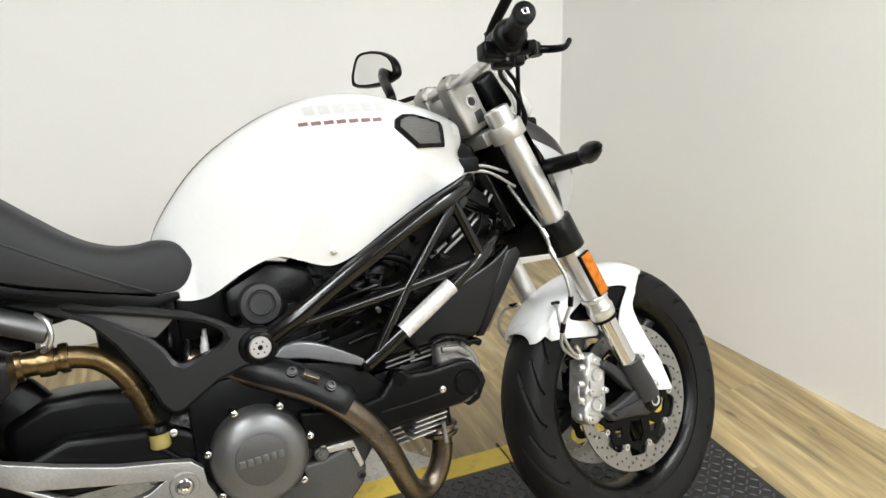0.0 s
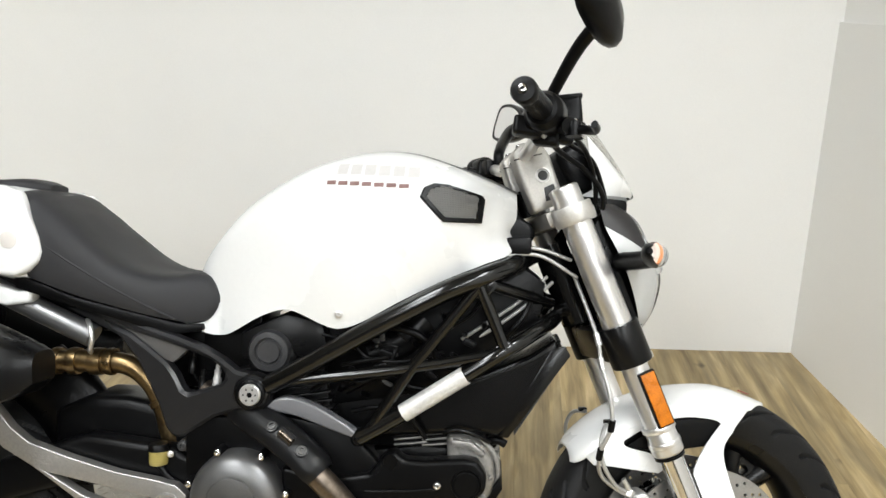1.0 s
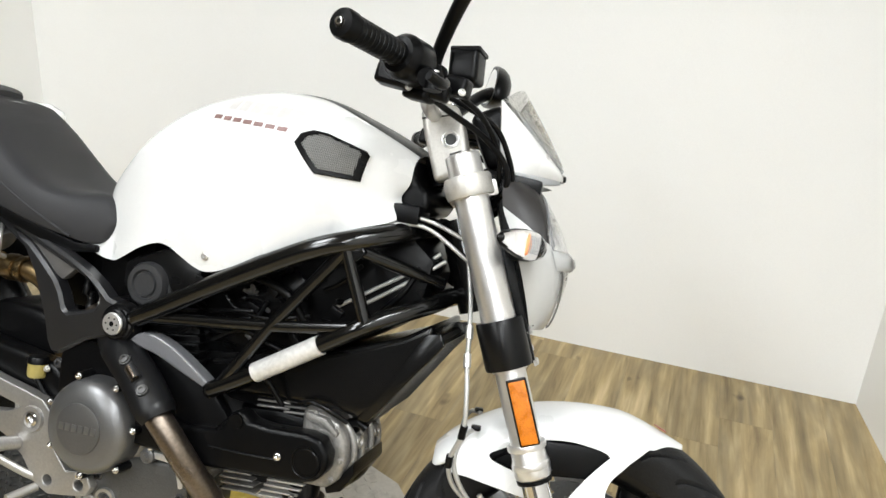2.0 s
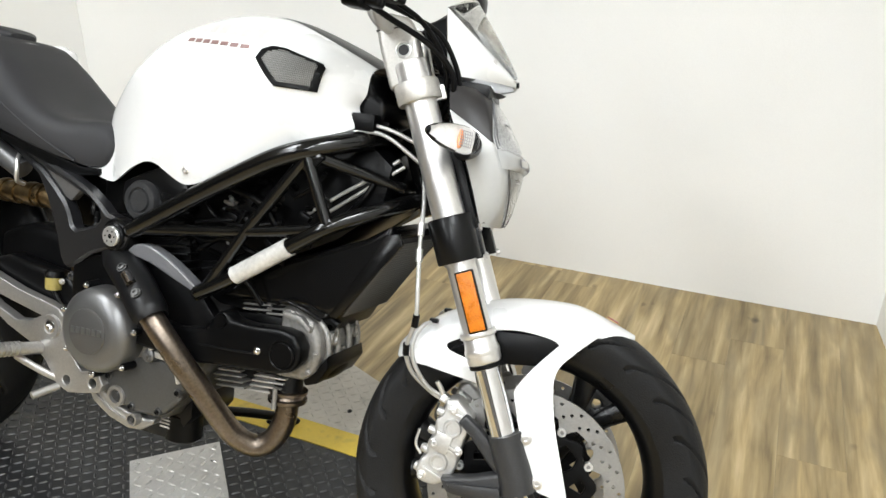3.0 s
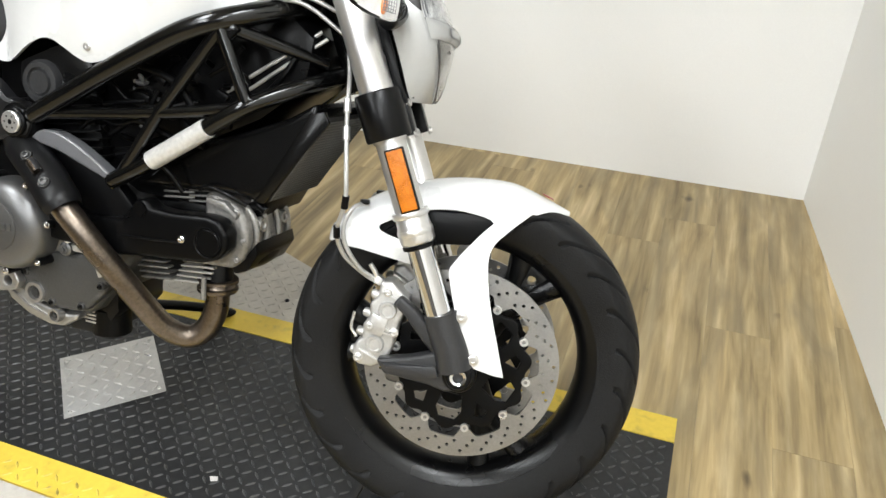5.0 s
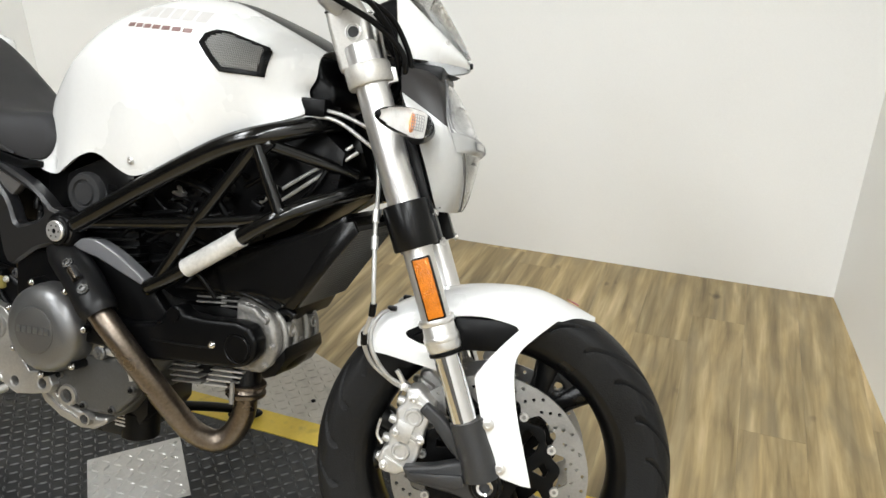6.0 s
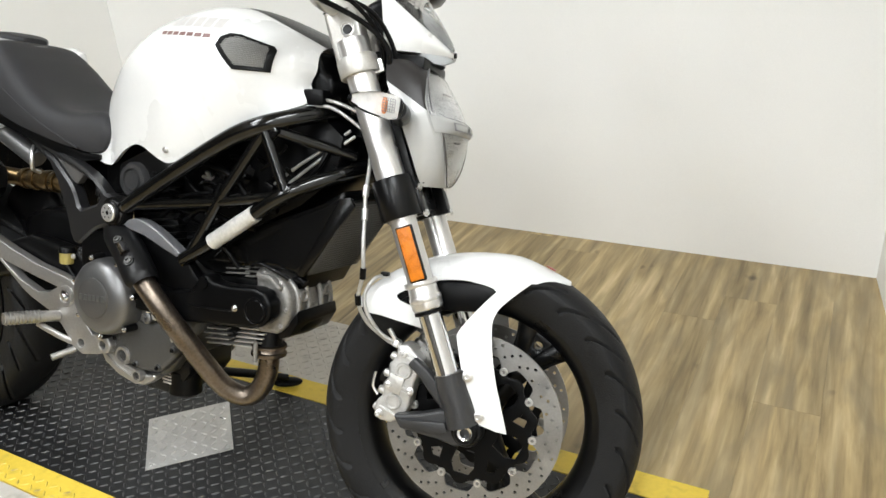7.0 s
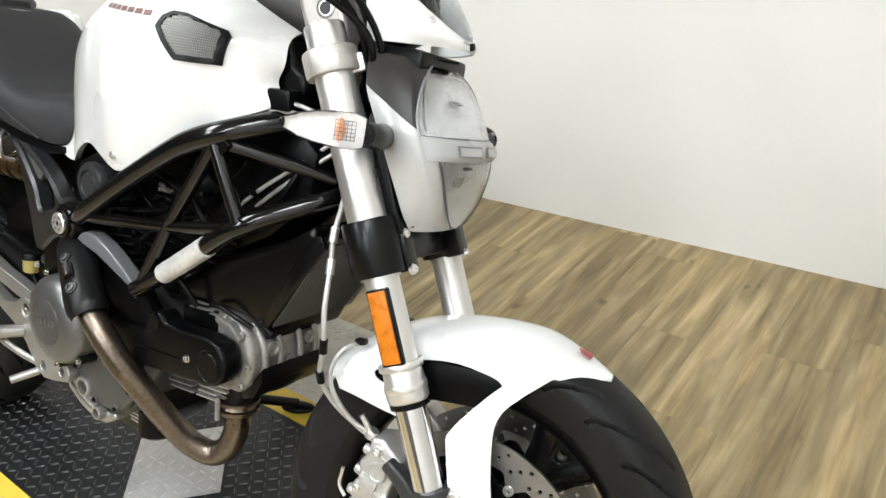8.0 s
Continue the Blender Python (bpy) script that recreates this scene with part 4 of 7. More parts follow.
    for k in range(8):
        part("cooling_fin", box((0.062 - 0.003 * k, 0, 0.545 + k * 0.014), (0.16, 0.205, 0.0035), 0.001, (0, -8, 0)), CASTING, rear)
    part("head_block", prism([(-0.03, 0.65), (0.13, 0.66), (0.12, 0.72), (0.05, 0.735), (-0.03, 0.70)], -0.10, 0.10, 0.014), CASTING, rear)
    hub = lathe([(0.0, 0.026), (0.019, 0.026), (0.021, 0.022), (0.023, 0.022), (0.025, 0.026), (0.034, 0.025), (0.038, 0.018), (0.039, -0.04)], (0.026, -0.088, 0.668), (0, -1, 0), 36)
    part("cam_cap", hub, FOOTGREY, rear, "round black cam cover")
    part("cam_case", prism([(-0.015, 0.60), (0.065, 0.60), (0.075, 0.66), (0.055, 0.70), (0.01, 0.708), (-0.012, 0.68)], -0.104, -0.07, 0.012, segments=3), TRIM, rear)
    # lying front cylinder, its fins, head and covers
    front = part("front_cylinder", box((0.27, 0, 0.43), (0.16, 0.12, 0.13), 0.015, (0, -6, 0)), CASTING, bike, "dark finned front cylinder")
    for g, x0, x1 in ((0, 0.200, 0.262), (1, 0.268, 0.335)):
        for k in range(6):
            z = 0.350 + k * 0.0098 + (0.006 if g else 0)
            part("cooling_fin", box(((x0 + x1) / 2 + 0.004 * k * (1 if g else -1), 0, z), (x1 - x0, 0.152, 0.0034), 0.0012, (0, -5, 0)), ALLOY if g else HEADALLOY, front)
        for k in range(4):
            part("cooling_fin", box((0.27 + 0.05 * g, 0, 0.502 + k * 0.0095), (0.06, 0.14, 0.0034), 0.0012, (0, -6, 0)), HEADALLOY, front)
    head = prism([(0.335, 0.525), (0.375, 0.523), (0.402, 0.507), (0.416, 0.482), (0.421, 0.450), (0.412, 0.420), (0.392, 0.400), (0.34, 0.398)], -0.094, 0.055, 0.012, segments=3)
    part("cylinder_head", head, HEADALLOY, front, "cast alloy cylinder head")
    part("rocker_cover", prism([(0.385, 0.404), (0.410, 0.424), (0.430, 0.452), (0.434, 0.430), (0.415, 0.398), (0.39, 0.388)], -0.085, 0.05, 0.006), TRIM, front, "black rocker cover")
    part("head_rib", prism([(0.345, 0.520), (0.38, 0.516), (0.404, 0.497), (0.400, 0.488), (0.375, 0.504), (0.345, 0.508)], -0.104, -0.084, 0.004), HEADALLOY, front)
    for y in (-0.072, -0.040, 0.002, 0.036):
        part("head_rib", tube([(0.395, y, 0.512), (0.418, y, 0.488), (0.425, y, 0.452), (0.416, y, 0.420)], 0.0055, 10, 4), HEADALLOY, front)
    for y, z, r in ((-0.056, 0.476, 0.013), (-0.02, 0.440, 0.016), (0.020, 0.476, 0.012)):
        part("head_port", lathe([(0, 0.006), (r * 0.5, 0.006), (r * 0.62, 0.010), (r * 0.92, 0.010), (r, 0.006), (r * 1.1, -0.012)], (0.418, y, z), (1, 0, 0.1), 20), HEADALLOY, front)
    part("head_belly", blob((0.398, -0.02, 0.412), (0.034, 0.066, 0.022), (0, -24, 0), n=24), TRIM, front, "black lower head cover")
    for x, z, r in ((0.398, 0.500, 0.0065), (0.412, 0.452, 0.0065), (0.40, 0.418, 0.006), (0.36, 0.517, 0.005)):
        bolt("head_bolt", (x, -0.094, z), (0.3, -1, 0), r * 0.75, front, HEADALLOY, 0.005)
    part("plug_cap", tube([(0.405, -0.06, 0.505), (0.424, -0.07, 0.512), (0.438, -0.07, 0.505)], 0.0075, 12, 4), TRIM, front)
    part("head_pipe", tube([(0.33, -0.098, 0.53), (0.355, -0.104, 0.537), (0.385, -0.10, 0.528), (0.41, -0.085, 0.512)], 0.004, 10, 5), CASTING, front)
    part("intake_flange", lathe([(0.0, 0.0), (0.026, 0.0), (0.028, 0.004), (0.028, 0.014), (0.0, 0.014)], (0.365, -0.03, 0.523), (0, 0, 1), 22), HEADALLOY, front)
    belt = prism([(0.055, 0.475), (0.15, 0.458), (0.205, 0.466), (0.235, 0.503), (0.252, 0.505), (0.266, 0.492), (0.30, 0.490), (0.366, 0.495), (0.390, 0.491), (0.405, 0.470), (0.404, 0.443), (0.388, 0.424), (0.36, 0.415), (0.27, 0.408), (0.19, 0.400), (0.055, 0.405)],
                 -0.135, -0.098, 0.010, segments=3)
    bc = part("belt_cover", belt, TRIM, bike, "black plastic timing belt cover")
    part("cover_round", lathe([(0.0, 0.0015), (0.020, 0.0015), (0.0215, 0.0), (0.0235, 0.0), (0.025, 0.0016), (0.0265, -0.002)], (0.371, -0.1352, 0.452), (0, -1, 0), 36), TRIM, bc)
    bolt("cover_bolt", (0.322, -0.1345, 0.450), (0, -1, 0), 0.0052, bc, CHROME, 0.005)
    part("cover_rib", tube([(0.20, -0.1352, 0.437), (0.262, -0.136, 0.440), (0.318, -0.1352, 0.444)], 0.002, 8, 4), TRIM, bc)
    part("cover_boss", lathe([(0, 0.004), (0.012, 0.004), (0.014, -0.004)], (0.243, -0.134, 0.488), (0, -1, 0), 20), TRIM, bc)
    strip = smooth_path([(0.028, 0.578, 0), (0.047, 0.592, 0), (0.076, 0.594, 0), (0.118, 0.579, 0), (0.165, 0.552, 0), (0.192, 0.533, 0)], 3) + smooth_path([(0.178, 0.528, 0), (0.128, 0.546, 0), (0.085, 0.562, 0), (0.047, 0.570, 0)], 3)
    part("strip_cover", prism([(p.x, p.y) for p in strip], -0.138, -0.112, 0.004, segments=3), STRIPGREY, bike, "curved grey plastic cover strip")
    # small fittings seen through the frame
    rng = random.Random(3)
    fit = [(0.21, -0.10, 0.69), (0.245, -0.09, 0.665), (0.23, -0.11, 0.62), (0.17, -0.10, 0.64), (0.31, -0.10, 0.70), (0.345, -0.09, 0.665), (0.33, -0.085, 0.735), (0.19, -0.11, 0.60), (0.255, -0.12, 0.60), (0.13, -0.11, 0.655), (0.225, -0.11, 0.70), (0.215, -0.11, 0.68), (0.30, -0.11, 0.655), (0.28, -0.112, 0.69), (0.275, -0.1, 0.735), (0.365, -0.09, 0.70), (0.40, -0.09, 0.72), (0.155, -0.11, 0.61), (0.235, -0.115, 0.585)]
    for x, y, z in fit:
        part("fitting", lathe([(0, 0.006), (0.003, 0.006), (0.0036, 0.0), (0.005, -0.003), (0.005, -0.02)], (x, y, z), (rng.uniform(-0.4, 0.4), -1, rng.uniform(-0.2, 0.6)), 10), SILVER if rng.random() < 0.4 else TRIM, bike)
    part("spark_lead", tube([(0.30, -0.10, 0.52), (0.27, -0.112, 0.56), (0.22, -0.112, 0.575), (0.17, -0.10, 0.565)], 0.0045, 10, 6), TRIM, bike)
    part("throttle_body", tube([(0.20, -0.06, 0.66), (0.26, -0.06, 0.69), (0.29, -0.05, 0.72)], 0.032, 18, 3), CASTING, bike)
    part("linkage_bar", tube([(0.155, -0.112, 0.648), (0.20, -0.115, 0.657), (0.235, -0.112, 0.662)], 0.0035, 8, 3), CASTING, bike)
    part("linkage_bar", tube([(0.165, -0.110, 0.634), (0.23, -0.112, 0.645)], 0.0025, 8, 1), TRIM, bike)
    part("crankcase_top", prism([(0.03, 0.50), (0.35, 0.49), (0.39, 0.58), (0.30, 0.64), (0.03, 0.62)], -0.066, 0.066, 0.012), CASTING, bike)
    part("airbox", prism([(0.10, 0.56), (0.30, 0.59), (0.42, 0.65), (0.50, 0.71), (0.51, 0.79), (0.45, 0.835), (0.30, 0.775), (0.10, 0.72)], -0.072, 0.10, 0.02), TRIM, bike, "black airbox under the tank")
    for pts, rad, mat in (([(0.36, -0.075, 0.69), (0.42, -0.08, 0.73), (0.47, -0.07, 0.765), (0.51, -0.05, 0.80)], 0.0032, HOSE), ([(0.37, -0.065, 0.68), (0.43, -0.075, 0.72), (0.48, -0.07, 0.757), (0.52, -0.05, 0.79)], 0.0032, HOSE),
                          ([(0.16, -0.10, 0.60), (0.22, -0.115, 0.63), (0.27, -0.10, 0.61), (0.33, -0.09, 0.60)], 0.006, TRIM), ([(0.22, -0.11, 0.72), (0.29, -0.115, 0.70), (0.33, -0.10, 0.65), (0.38, -0.09, 0.64)], 0.007, TRIM),
                          ([(0.41, -0.098, 0.843), (0.455, -0.09, 0.852), (0.50, -0.085, 0.848), (0.55, -0.075, 0.83)], 0.0032, HOSE), ([(0.41, -0.100, 0.832), (0.455, -0.094, 0.840), (0.50, -0.09, 0.836), (0.56, -0.08, 0.80)], 0.0032, HOSE)):
        part("hose", tube(pts, rad, 10, 6), mat, bike, "braided hose" if mat is HOSE else "black rubber hose")
    wires = (([(0.12, -0.108, 0.70), (0.17, -0.112, 0.685), (0.20, -0.108, 0.66), (0.26, -0.112, 0.655), (0.33, -0.105, 0.672)], 0.0032, TRIM),
             ([(0.10, -0.104, 0.60), (0.14, -0.112, 0.625), (0.19, -0.116, 0.62), (0.23, -0.110, 0.64), (0.25, -0.10, 0.68)], 0.0042, TRIM),
             ([(0.26, -0.10, 0.56), (0.29, -0.112, 0.585), (0.32, -0.108, 0.615), (0.37, -0.10, 0.645), (0.40, -0.09, 0.66)], 0.0052, TRIM),
             ([(0.205, -0.112, 0.675), (0.23, -0.114, 0.684), (0.25, -0.112, 0.68)], 0.0022, TRIM),
             ([(0.265, -0.112, 0.648), (0.285, -0.114, 0.640), (0.30, -0.112, 0.645)], 0.002, TRIM),
             ([(0.345, -0.10, 0.715), (0.375, -0.10, 0.735), (0.40, -0.095, 0.765)], 0.0036, TRIM),
             ([(0.44, -0.085, 0.70), (0.47, -0.085, 0.735), (0.485, -0.07, 0.775)], 0.0045, TRIM))
    for pts, rad, mat in wires:
        part("wire", tube(pts, rad, 8, 5), mat, bike)
    for x, z, tilt in ((0.232, 0.668, 20), (0.222, 0.645, -15), (0.262, 0.700, 35), (0.15, 0.69, 10), (0.31, 0.632, 40), (0.375, 0.688, 25)):
        part("connector", box((x, -0.108, z), (0.022, 0.012, 0.011), 0.002, (0, tilt, 0)), TRIM, bike)
    part("wiring_box", box((0.45, -0.07, 0.855), (0.06, 0.06, 0.03), 0.006), TRIM, bike)


engine()


def exhaust():
    path = [(0.335, -0.045, 0.375), (0.337, -0.045, 0.335), (0.332, -0.044, 0.296), (0.312, -0.045, 0.258), (0.284, -0.055, 0.242), (0.252, -0.078, 0.262), (0.226, -0.108, 0.312), (0.204, -0.135, 0.362), (0.183, -0.155, 0.402), (0.157, -0.167, 0.440),
            (0.12, -0.170, 0.480), (0.082, -0.156, 0.507), (0.040, -0.138, 0.529), (-0.005, -0.115, 0.550), (-0.050, -0.092, 0.570), (-0.10, -0.07, 0.59)]
    pipe = part("exhaust_pipe", tube(path, 0.0212, 28, 8), PIPE, bike, "bronzed steel front exhaust pipe")
    part("flange", lathe([(0.021, -0.012), (0.034, -0.012), (0.036, -0.009), (0.036, -0.004), (0.030, -0.003), (0.027, 0.004), (0.036, 0.006), (0.036, 0.011), (0.021, 0.012)], (0.336, -0.045, 0.350), (0, 0, 1), 30, closed=True), PIPE, pipe, "exhaust flange ring")
    for s in (-1, 1):
        part("flange_stud", tube([(0.336 + 0.004 * s, -0.045 + 0.038 * s, 0.332), (0.336 + 0.004 * s, -0.045 + 0.038 * s, 0.372)], 0.0045, 8, 1), HEADALLOY, pipe)
    part("outlet_stub", tube([(0.335, -0.045, 0.36), (0.335, -0.042, 0.40)], 0.027, 20, 1), CASTING, pipe)
    # a half shell lies over the outer and upper side of the pipe, with a slot between its two bolts
    run = smooth_path([(-0.030, -0.106, 0.564), (0.000, -0.121, 0.553), (0.040, -0.141, 0.536), (0.072, -0.155, 0.520), (0.104, -0.169, 0.498), (0.131, -0.176, 0.473)], 6)
    sheet, rows = bmesh.new(), []
    for i, p in enumerate(run):
        d = (run[min(i + 1, len(run) - 1)] - run[max(i - 1, 0)]).normalized()
        out = Vector((0, -1, 0.25))
        out = (out - d * out.dot(d)).normalized()
        up = d.cross(out) * (1 if d.cross(out).z > 0 else -1)
        t = i / (len(run) - 1)
        swell = 0.0345 * min(1.0, 0.74 + 1.1 * t, 0.84 + 2.2 * (1 - t))
        rows.append([p + swell * (math.cos(a) * out * 0.92 + math.sin(a) * up) for a in (radians(-34 + 176 * k / 14) for k in range(15))])
    grid_faces(sheet, rows)
    bmesh.ops.solidify(sheet, geom=sheet.faces[:], thickness=0.0025)
    part("heat_shield", sheet, ARM, pipe, "black heat shield on the pipe")

    def on_shield(t, a, h):
        k = t * (len(run) - 1)
        i = min(int(k), len(run) - 2)
        p = run[i].lerp(run[i + 1], k - i)
        d = (run[i + 1] - run[i]).normalized()
        out = Vector((0, -1, 0.25))
        out = (out - d * out.dot(d)).normalized()
        up = d.cross(out) * (1 if d.cross(out).z > 0 else -1)
        way = math.cos(radians(a)) * out + math.sin(radians(a)) * up
        return p + way * (0.0325 + h), way

    rim_line = [on_shield(0.555 + 0.13 * k / 6, 24, 0.0004)[0] for k in range(7)]
    part("slot_rim", tube(rim_line, 0.0098, 12, 3, flat=0.9), ARM, pipe)
    part("shield_slot", tube([q + Vector((0, -0.0034, 0.0010)) for q in rim_line], 0.0066, 10, 3, flat=0.9), PIPE, pipe, "bare pipe seen in the slot")
    for t in (0.46, 0.775):
        p, way = on_shield(t, 24, 0.0)
        part("bolt_seat", lathe([(0.006, 0.0), (0.0085, 0.0016), (0.0105, 0.0012), (0.011, -0.003)], p, way, 20), CASTING, pipe)
        bolt("shield_bolt", p, way, 0.0074, pipe, ENGINE, 0.0055)
    rear = part("rear_exhaust_pipe", tube([(-0.165, -0.03, 0.44), (-0.176, -0.038, 0.486), (-0.183, -0.040, 0.511), (-0.191, -0.040, 0.547), (-0.211, -0.040, 0.589), (-0.242, -0.040, 0.620), (-0.276, -0.040, 0.632), (-0.31, -0.040, 0.634)], lambda q: 0.0165 + 0.0025 * min(1.0, 2.2 * q), 22, 7), BRONZE, bike, "bronzed rear exhaust pipe")
    part("link_pipe", tube([(-0.290, -0.040, 0.633), (-0.345, -0.040, 0.635), (-0.40, -0.043, 0.634), (-0.46, -0.07, 0.640)], 0.0205, 22, 6), BRONZE, bike, "gold-bronzed exhaust link pipe")
    for x, w in ((-0.292, 0.007), (-0.318, 0.012), (-0.362, 0.009), (-0.395, 0.007)):
        part("pipe_clamp", lathe([(0.0205, -w), (0.0245, -w), (0.0258, 0.0), (0.0245, w), (0.0205, w)], (x, -0.040, 0.634), (1, 0, 0.0), 24), BRONZE, rear, "bronzed pipe clamp")
    part("pipe_collar", lathe([(0.0185, -0.006), (0.0215, -0.005), (0.0215, 0.005), (0.0185, 0.006)], (-0.197, -0.040, 0.561), (0.42, 0, -0.9), 22), BRONZE, rear)
    part("clamp_strap", tube([(-0.318, -0.066, 0.655), (-0.305, -0.092, 0.664), (-0.298, -0.100, 0.682), (-0.302, -0.096, 0.704), (-0.316, -0.080, 0.716)], 0.0045, 10, 6), SILVER, rear)
    for s in (-1, 1):
        can = lofted([(-0.86, 0.80, 0.70, 0.045), (-0.80, 0.81, 0.675, 0.062), (-0.60, 0.765, 0.615, 0.068), (-0.45, 0.715, 0.585, 0.062), (-0.385, 0.688, 0.595, 0.05), (-0.352, 0.672, 0.62, 0.034)], SOFT, 6)
        bmesh.ops.translate(can, vec=(0, s * 0.155, 0), verts=can.verts)
        ob = part("silencer", can, CASTING, bike, "black silencer under the tail")
        bolt("silencer_bolt", (-0.424, s * 0.216, 0.65), (0, s, 0), 0.011, ob, CASTING, 0.006)
    part("cross_pipe", tube([(-0.303, -0.080, 0.685), (-0.312, -0.080, 0.6895), (-0.36, -0.080, 0.7115), (-0.415, -0.080, 0.737), (-0.52, -0.078, 0.785)], lambda q: 0.0135 + 0.0075 * min(1.0, 14 * q), 22, 8), COVER, bike, "grey tube under the tail")


exhaust()


def oil_cooler():
    body = prism([(0.195, 0.515), (0.30, 0.522), (0.385, 0.528), (0.425, 0.522), (0.448, 0.538), (0.462, 0.560), (0.53, 0.672), (0.525, 0.694), (0.478, 0.664), (0.40, 0.632), (0.33, 0.606), (0.25, 0.562)], -0.088, 0.088, 0.016, segments=4)
    ob = part("oil_cooler_duct", body, DUCT, bike, "black plastic oil cooler duct with wire mesh front")
    bmw = bmesh.new()
    a, b = Vector((0.448, 0, 0.530)), Vector((0.540, 0, 0.668))
    nrm = Vector((b.z - a.z, 0, -(b.x - a.x))).normalized() * 0.006
    for k in range(27):
        p = a.lerp(b, k / 26) + nrm
        tube([p + Vector((0, -0.086, 0)), p + Vector((0, 0.086, 0))], 0.0008, 4, 1, bmw, caps=False)
    for k in range(29):
        y = -0.086 + 0.172 * k / 28
        tube([a + nrm + Vector((0, y, 0)), b + nrm + Vector((0, y, 0))], 0.0008, 4, 1, bmw, caps=False)
    part("cooler_mesh", bmw, COOLMESH, ob, "grey wire mesh")["kind"] = "stuff"
    rim = prism([(0.425, 0.522), (0.442, 0.520), (0.549, 0.665), (0.540, 0.682), (0.515, 0.676)], -0.0885, -0.080, 0.003)
    part("cooler_frame", rim, DUCT, ob)
    part("cooler_frame", prism([(0.425, 0.522), (0.442, 0.520), (0.549, 0.665), (0.540, 0.682), (0.515, 0.676)], 0.080, 0.0885, 0.003), DUCT, ob)
    part("cooler_core", prism([(0.432, 0.53), (0.440, 0.526), (0.534, 0.664), (0.522, 0.672)], -0.084, 0.084, 0), DARK, ob)
    part("lower_lip", prism([(0.400, 0.49), (0.416, 0.485), (0.440, 0.53), (0.41, 0.53)], -0.06, 0.10, 0.006), TRIM, ob)


oil_cooler()


def foot_controls():
    for s in (-1, 1):
        y0, y1 = s * 0.113, s * 0.135
        outline = [(-0.50, 0.620), (-0.46, 0.574), (-0.425, 0.532), (-0.393, 0.507), (-0.323, 0.483), (-0.239, 0.459), (-0.165, 0.446), (-0.130, 0.438), (-0.112, 0.422), (-0.110, 0.395), (-0.092, 0.355), (-0.066, 0.328), (-0.040, 0.334), (-0.020, 0.327), (-0.012, 0.311), (-0.020, 0.295), (-0.058, 0.286),
                   (-0.098, 0.279), (-0.126, 0.290), (-0.160, 0.332), (-0.200, 0.359), (-0.262, 0.382), (-0.292, 0.398), (-0.330, 0.425), (-0.388, 0.466), (-0.44, 0.496), (-0.50, 0.560)]
        hole = [(-0.362, 0.4555), (-0.250, 0.432), (-0.174, 0.417), (-0.200, 0.403), (-0.240, 0.397), (-0.297, 0.417)]
        holes = [hole] + [[(x + r * math.cos(q), z + r * math.sin(q)) for q in (k * math.pi / 6 for k in range(12))] for x, z, r in ((-0.102, 0.303, 0.0095), (-0.037, 0.310, 0.0095))]
        ob = part("footrest_bracket", prism(outline, y0, y1, 0.006, holes, segments=3), BRACKET, bike, "cast silver footrest bracket")
        part("bracket_ring", lathe([(0.013, 0.001), (0.015, 0.005), (0.022, 0.005), (0.024, 0.0), (0.024, -0.02)], (-0.146, y1, 0.401), (0, s, 0), 30), BRACKET, ob)
        bolt("bracket_bolt", (-0.146, y1 - s * 0.004, 0.401), (0, s, 0), 0.012, ob, CHROME, 0.009, "polished bracket bolt")
        peg = part("footrest", tube([(-0.172, s * 0.132, 0.352), (-0.190, s * 0.175, 0.355), (-0.212, s * 0.235, 0.358)], 0.0125, 14, 5), BRACKET, bike, "ribbed silver footrest")
        for k in range(9):
            t = k / 8
            part("footrest_rib", lathe([(0.0125, -0.0022), (0.0148, -0.0015), (0.0148, 0.0015), (0.0125, 0.0022)], (-0.188 - 0.022 * t, s * (0.170 + 0.060 * t), 0.3548 + 0.003 * t), (-0.35, s, 0.05), 14), BRACKET, peg)
        pedal = part("foot_pedal", tube([(-0.118, s * 0.122, 0.293), (-0.150, s * 0.140, 0.308), (-0.185, s * 0.155, 0.326), (-0.205, s * 0.160, 0.335)], 0.0075, 12, 6, flat=0.7), BRACKET, bike, "silver foot pedal")
        part("pedal_tip", tube([(-0.125, s * 0.130, 0.284), (-0.143, s * 0.175, 0.272)], 0.008, 12, 1), BRACKET, pedal)
    part("fluid_reservoir", lathe([(0, 0), (0.0145, 0.001), (0.0165, 0.004), (0.0165, 0.026), (0.0, 0.027)], (-0.170, -0.112, 0.466), (0, 0, 1), 22), FLUID, bike, "small yellow brake fluid reservoir")
    part("reservoir_cap", lathe([(0, 0.012), (0.015, 0.012), (0.0175, 0.009), (0.018, 0.0), (0, 0)], (-0.170, -0.112, 0.492), (0, 0, 1), 22), TRIM, bike)
    bolt("reservoir_screw", (-0.148, -0.113, 0.486), (0, -1, 0), 0.0048, bike, SILVER, 0.005)
    bolt("case_bolt", (-0.128, -0.108, 0.500), (0, -1, 0), 0.0078, bike, FOOTGREY, 0.006)
    part("reservoir_hose", tube([(-0.170, -0.112, 0.466), (-0.145, -0.112, 0.44), (-0.11, -0.105, 0.42)], 0.005, 10, 5), TRIM, bike)


foot_controls()


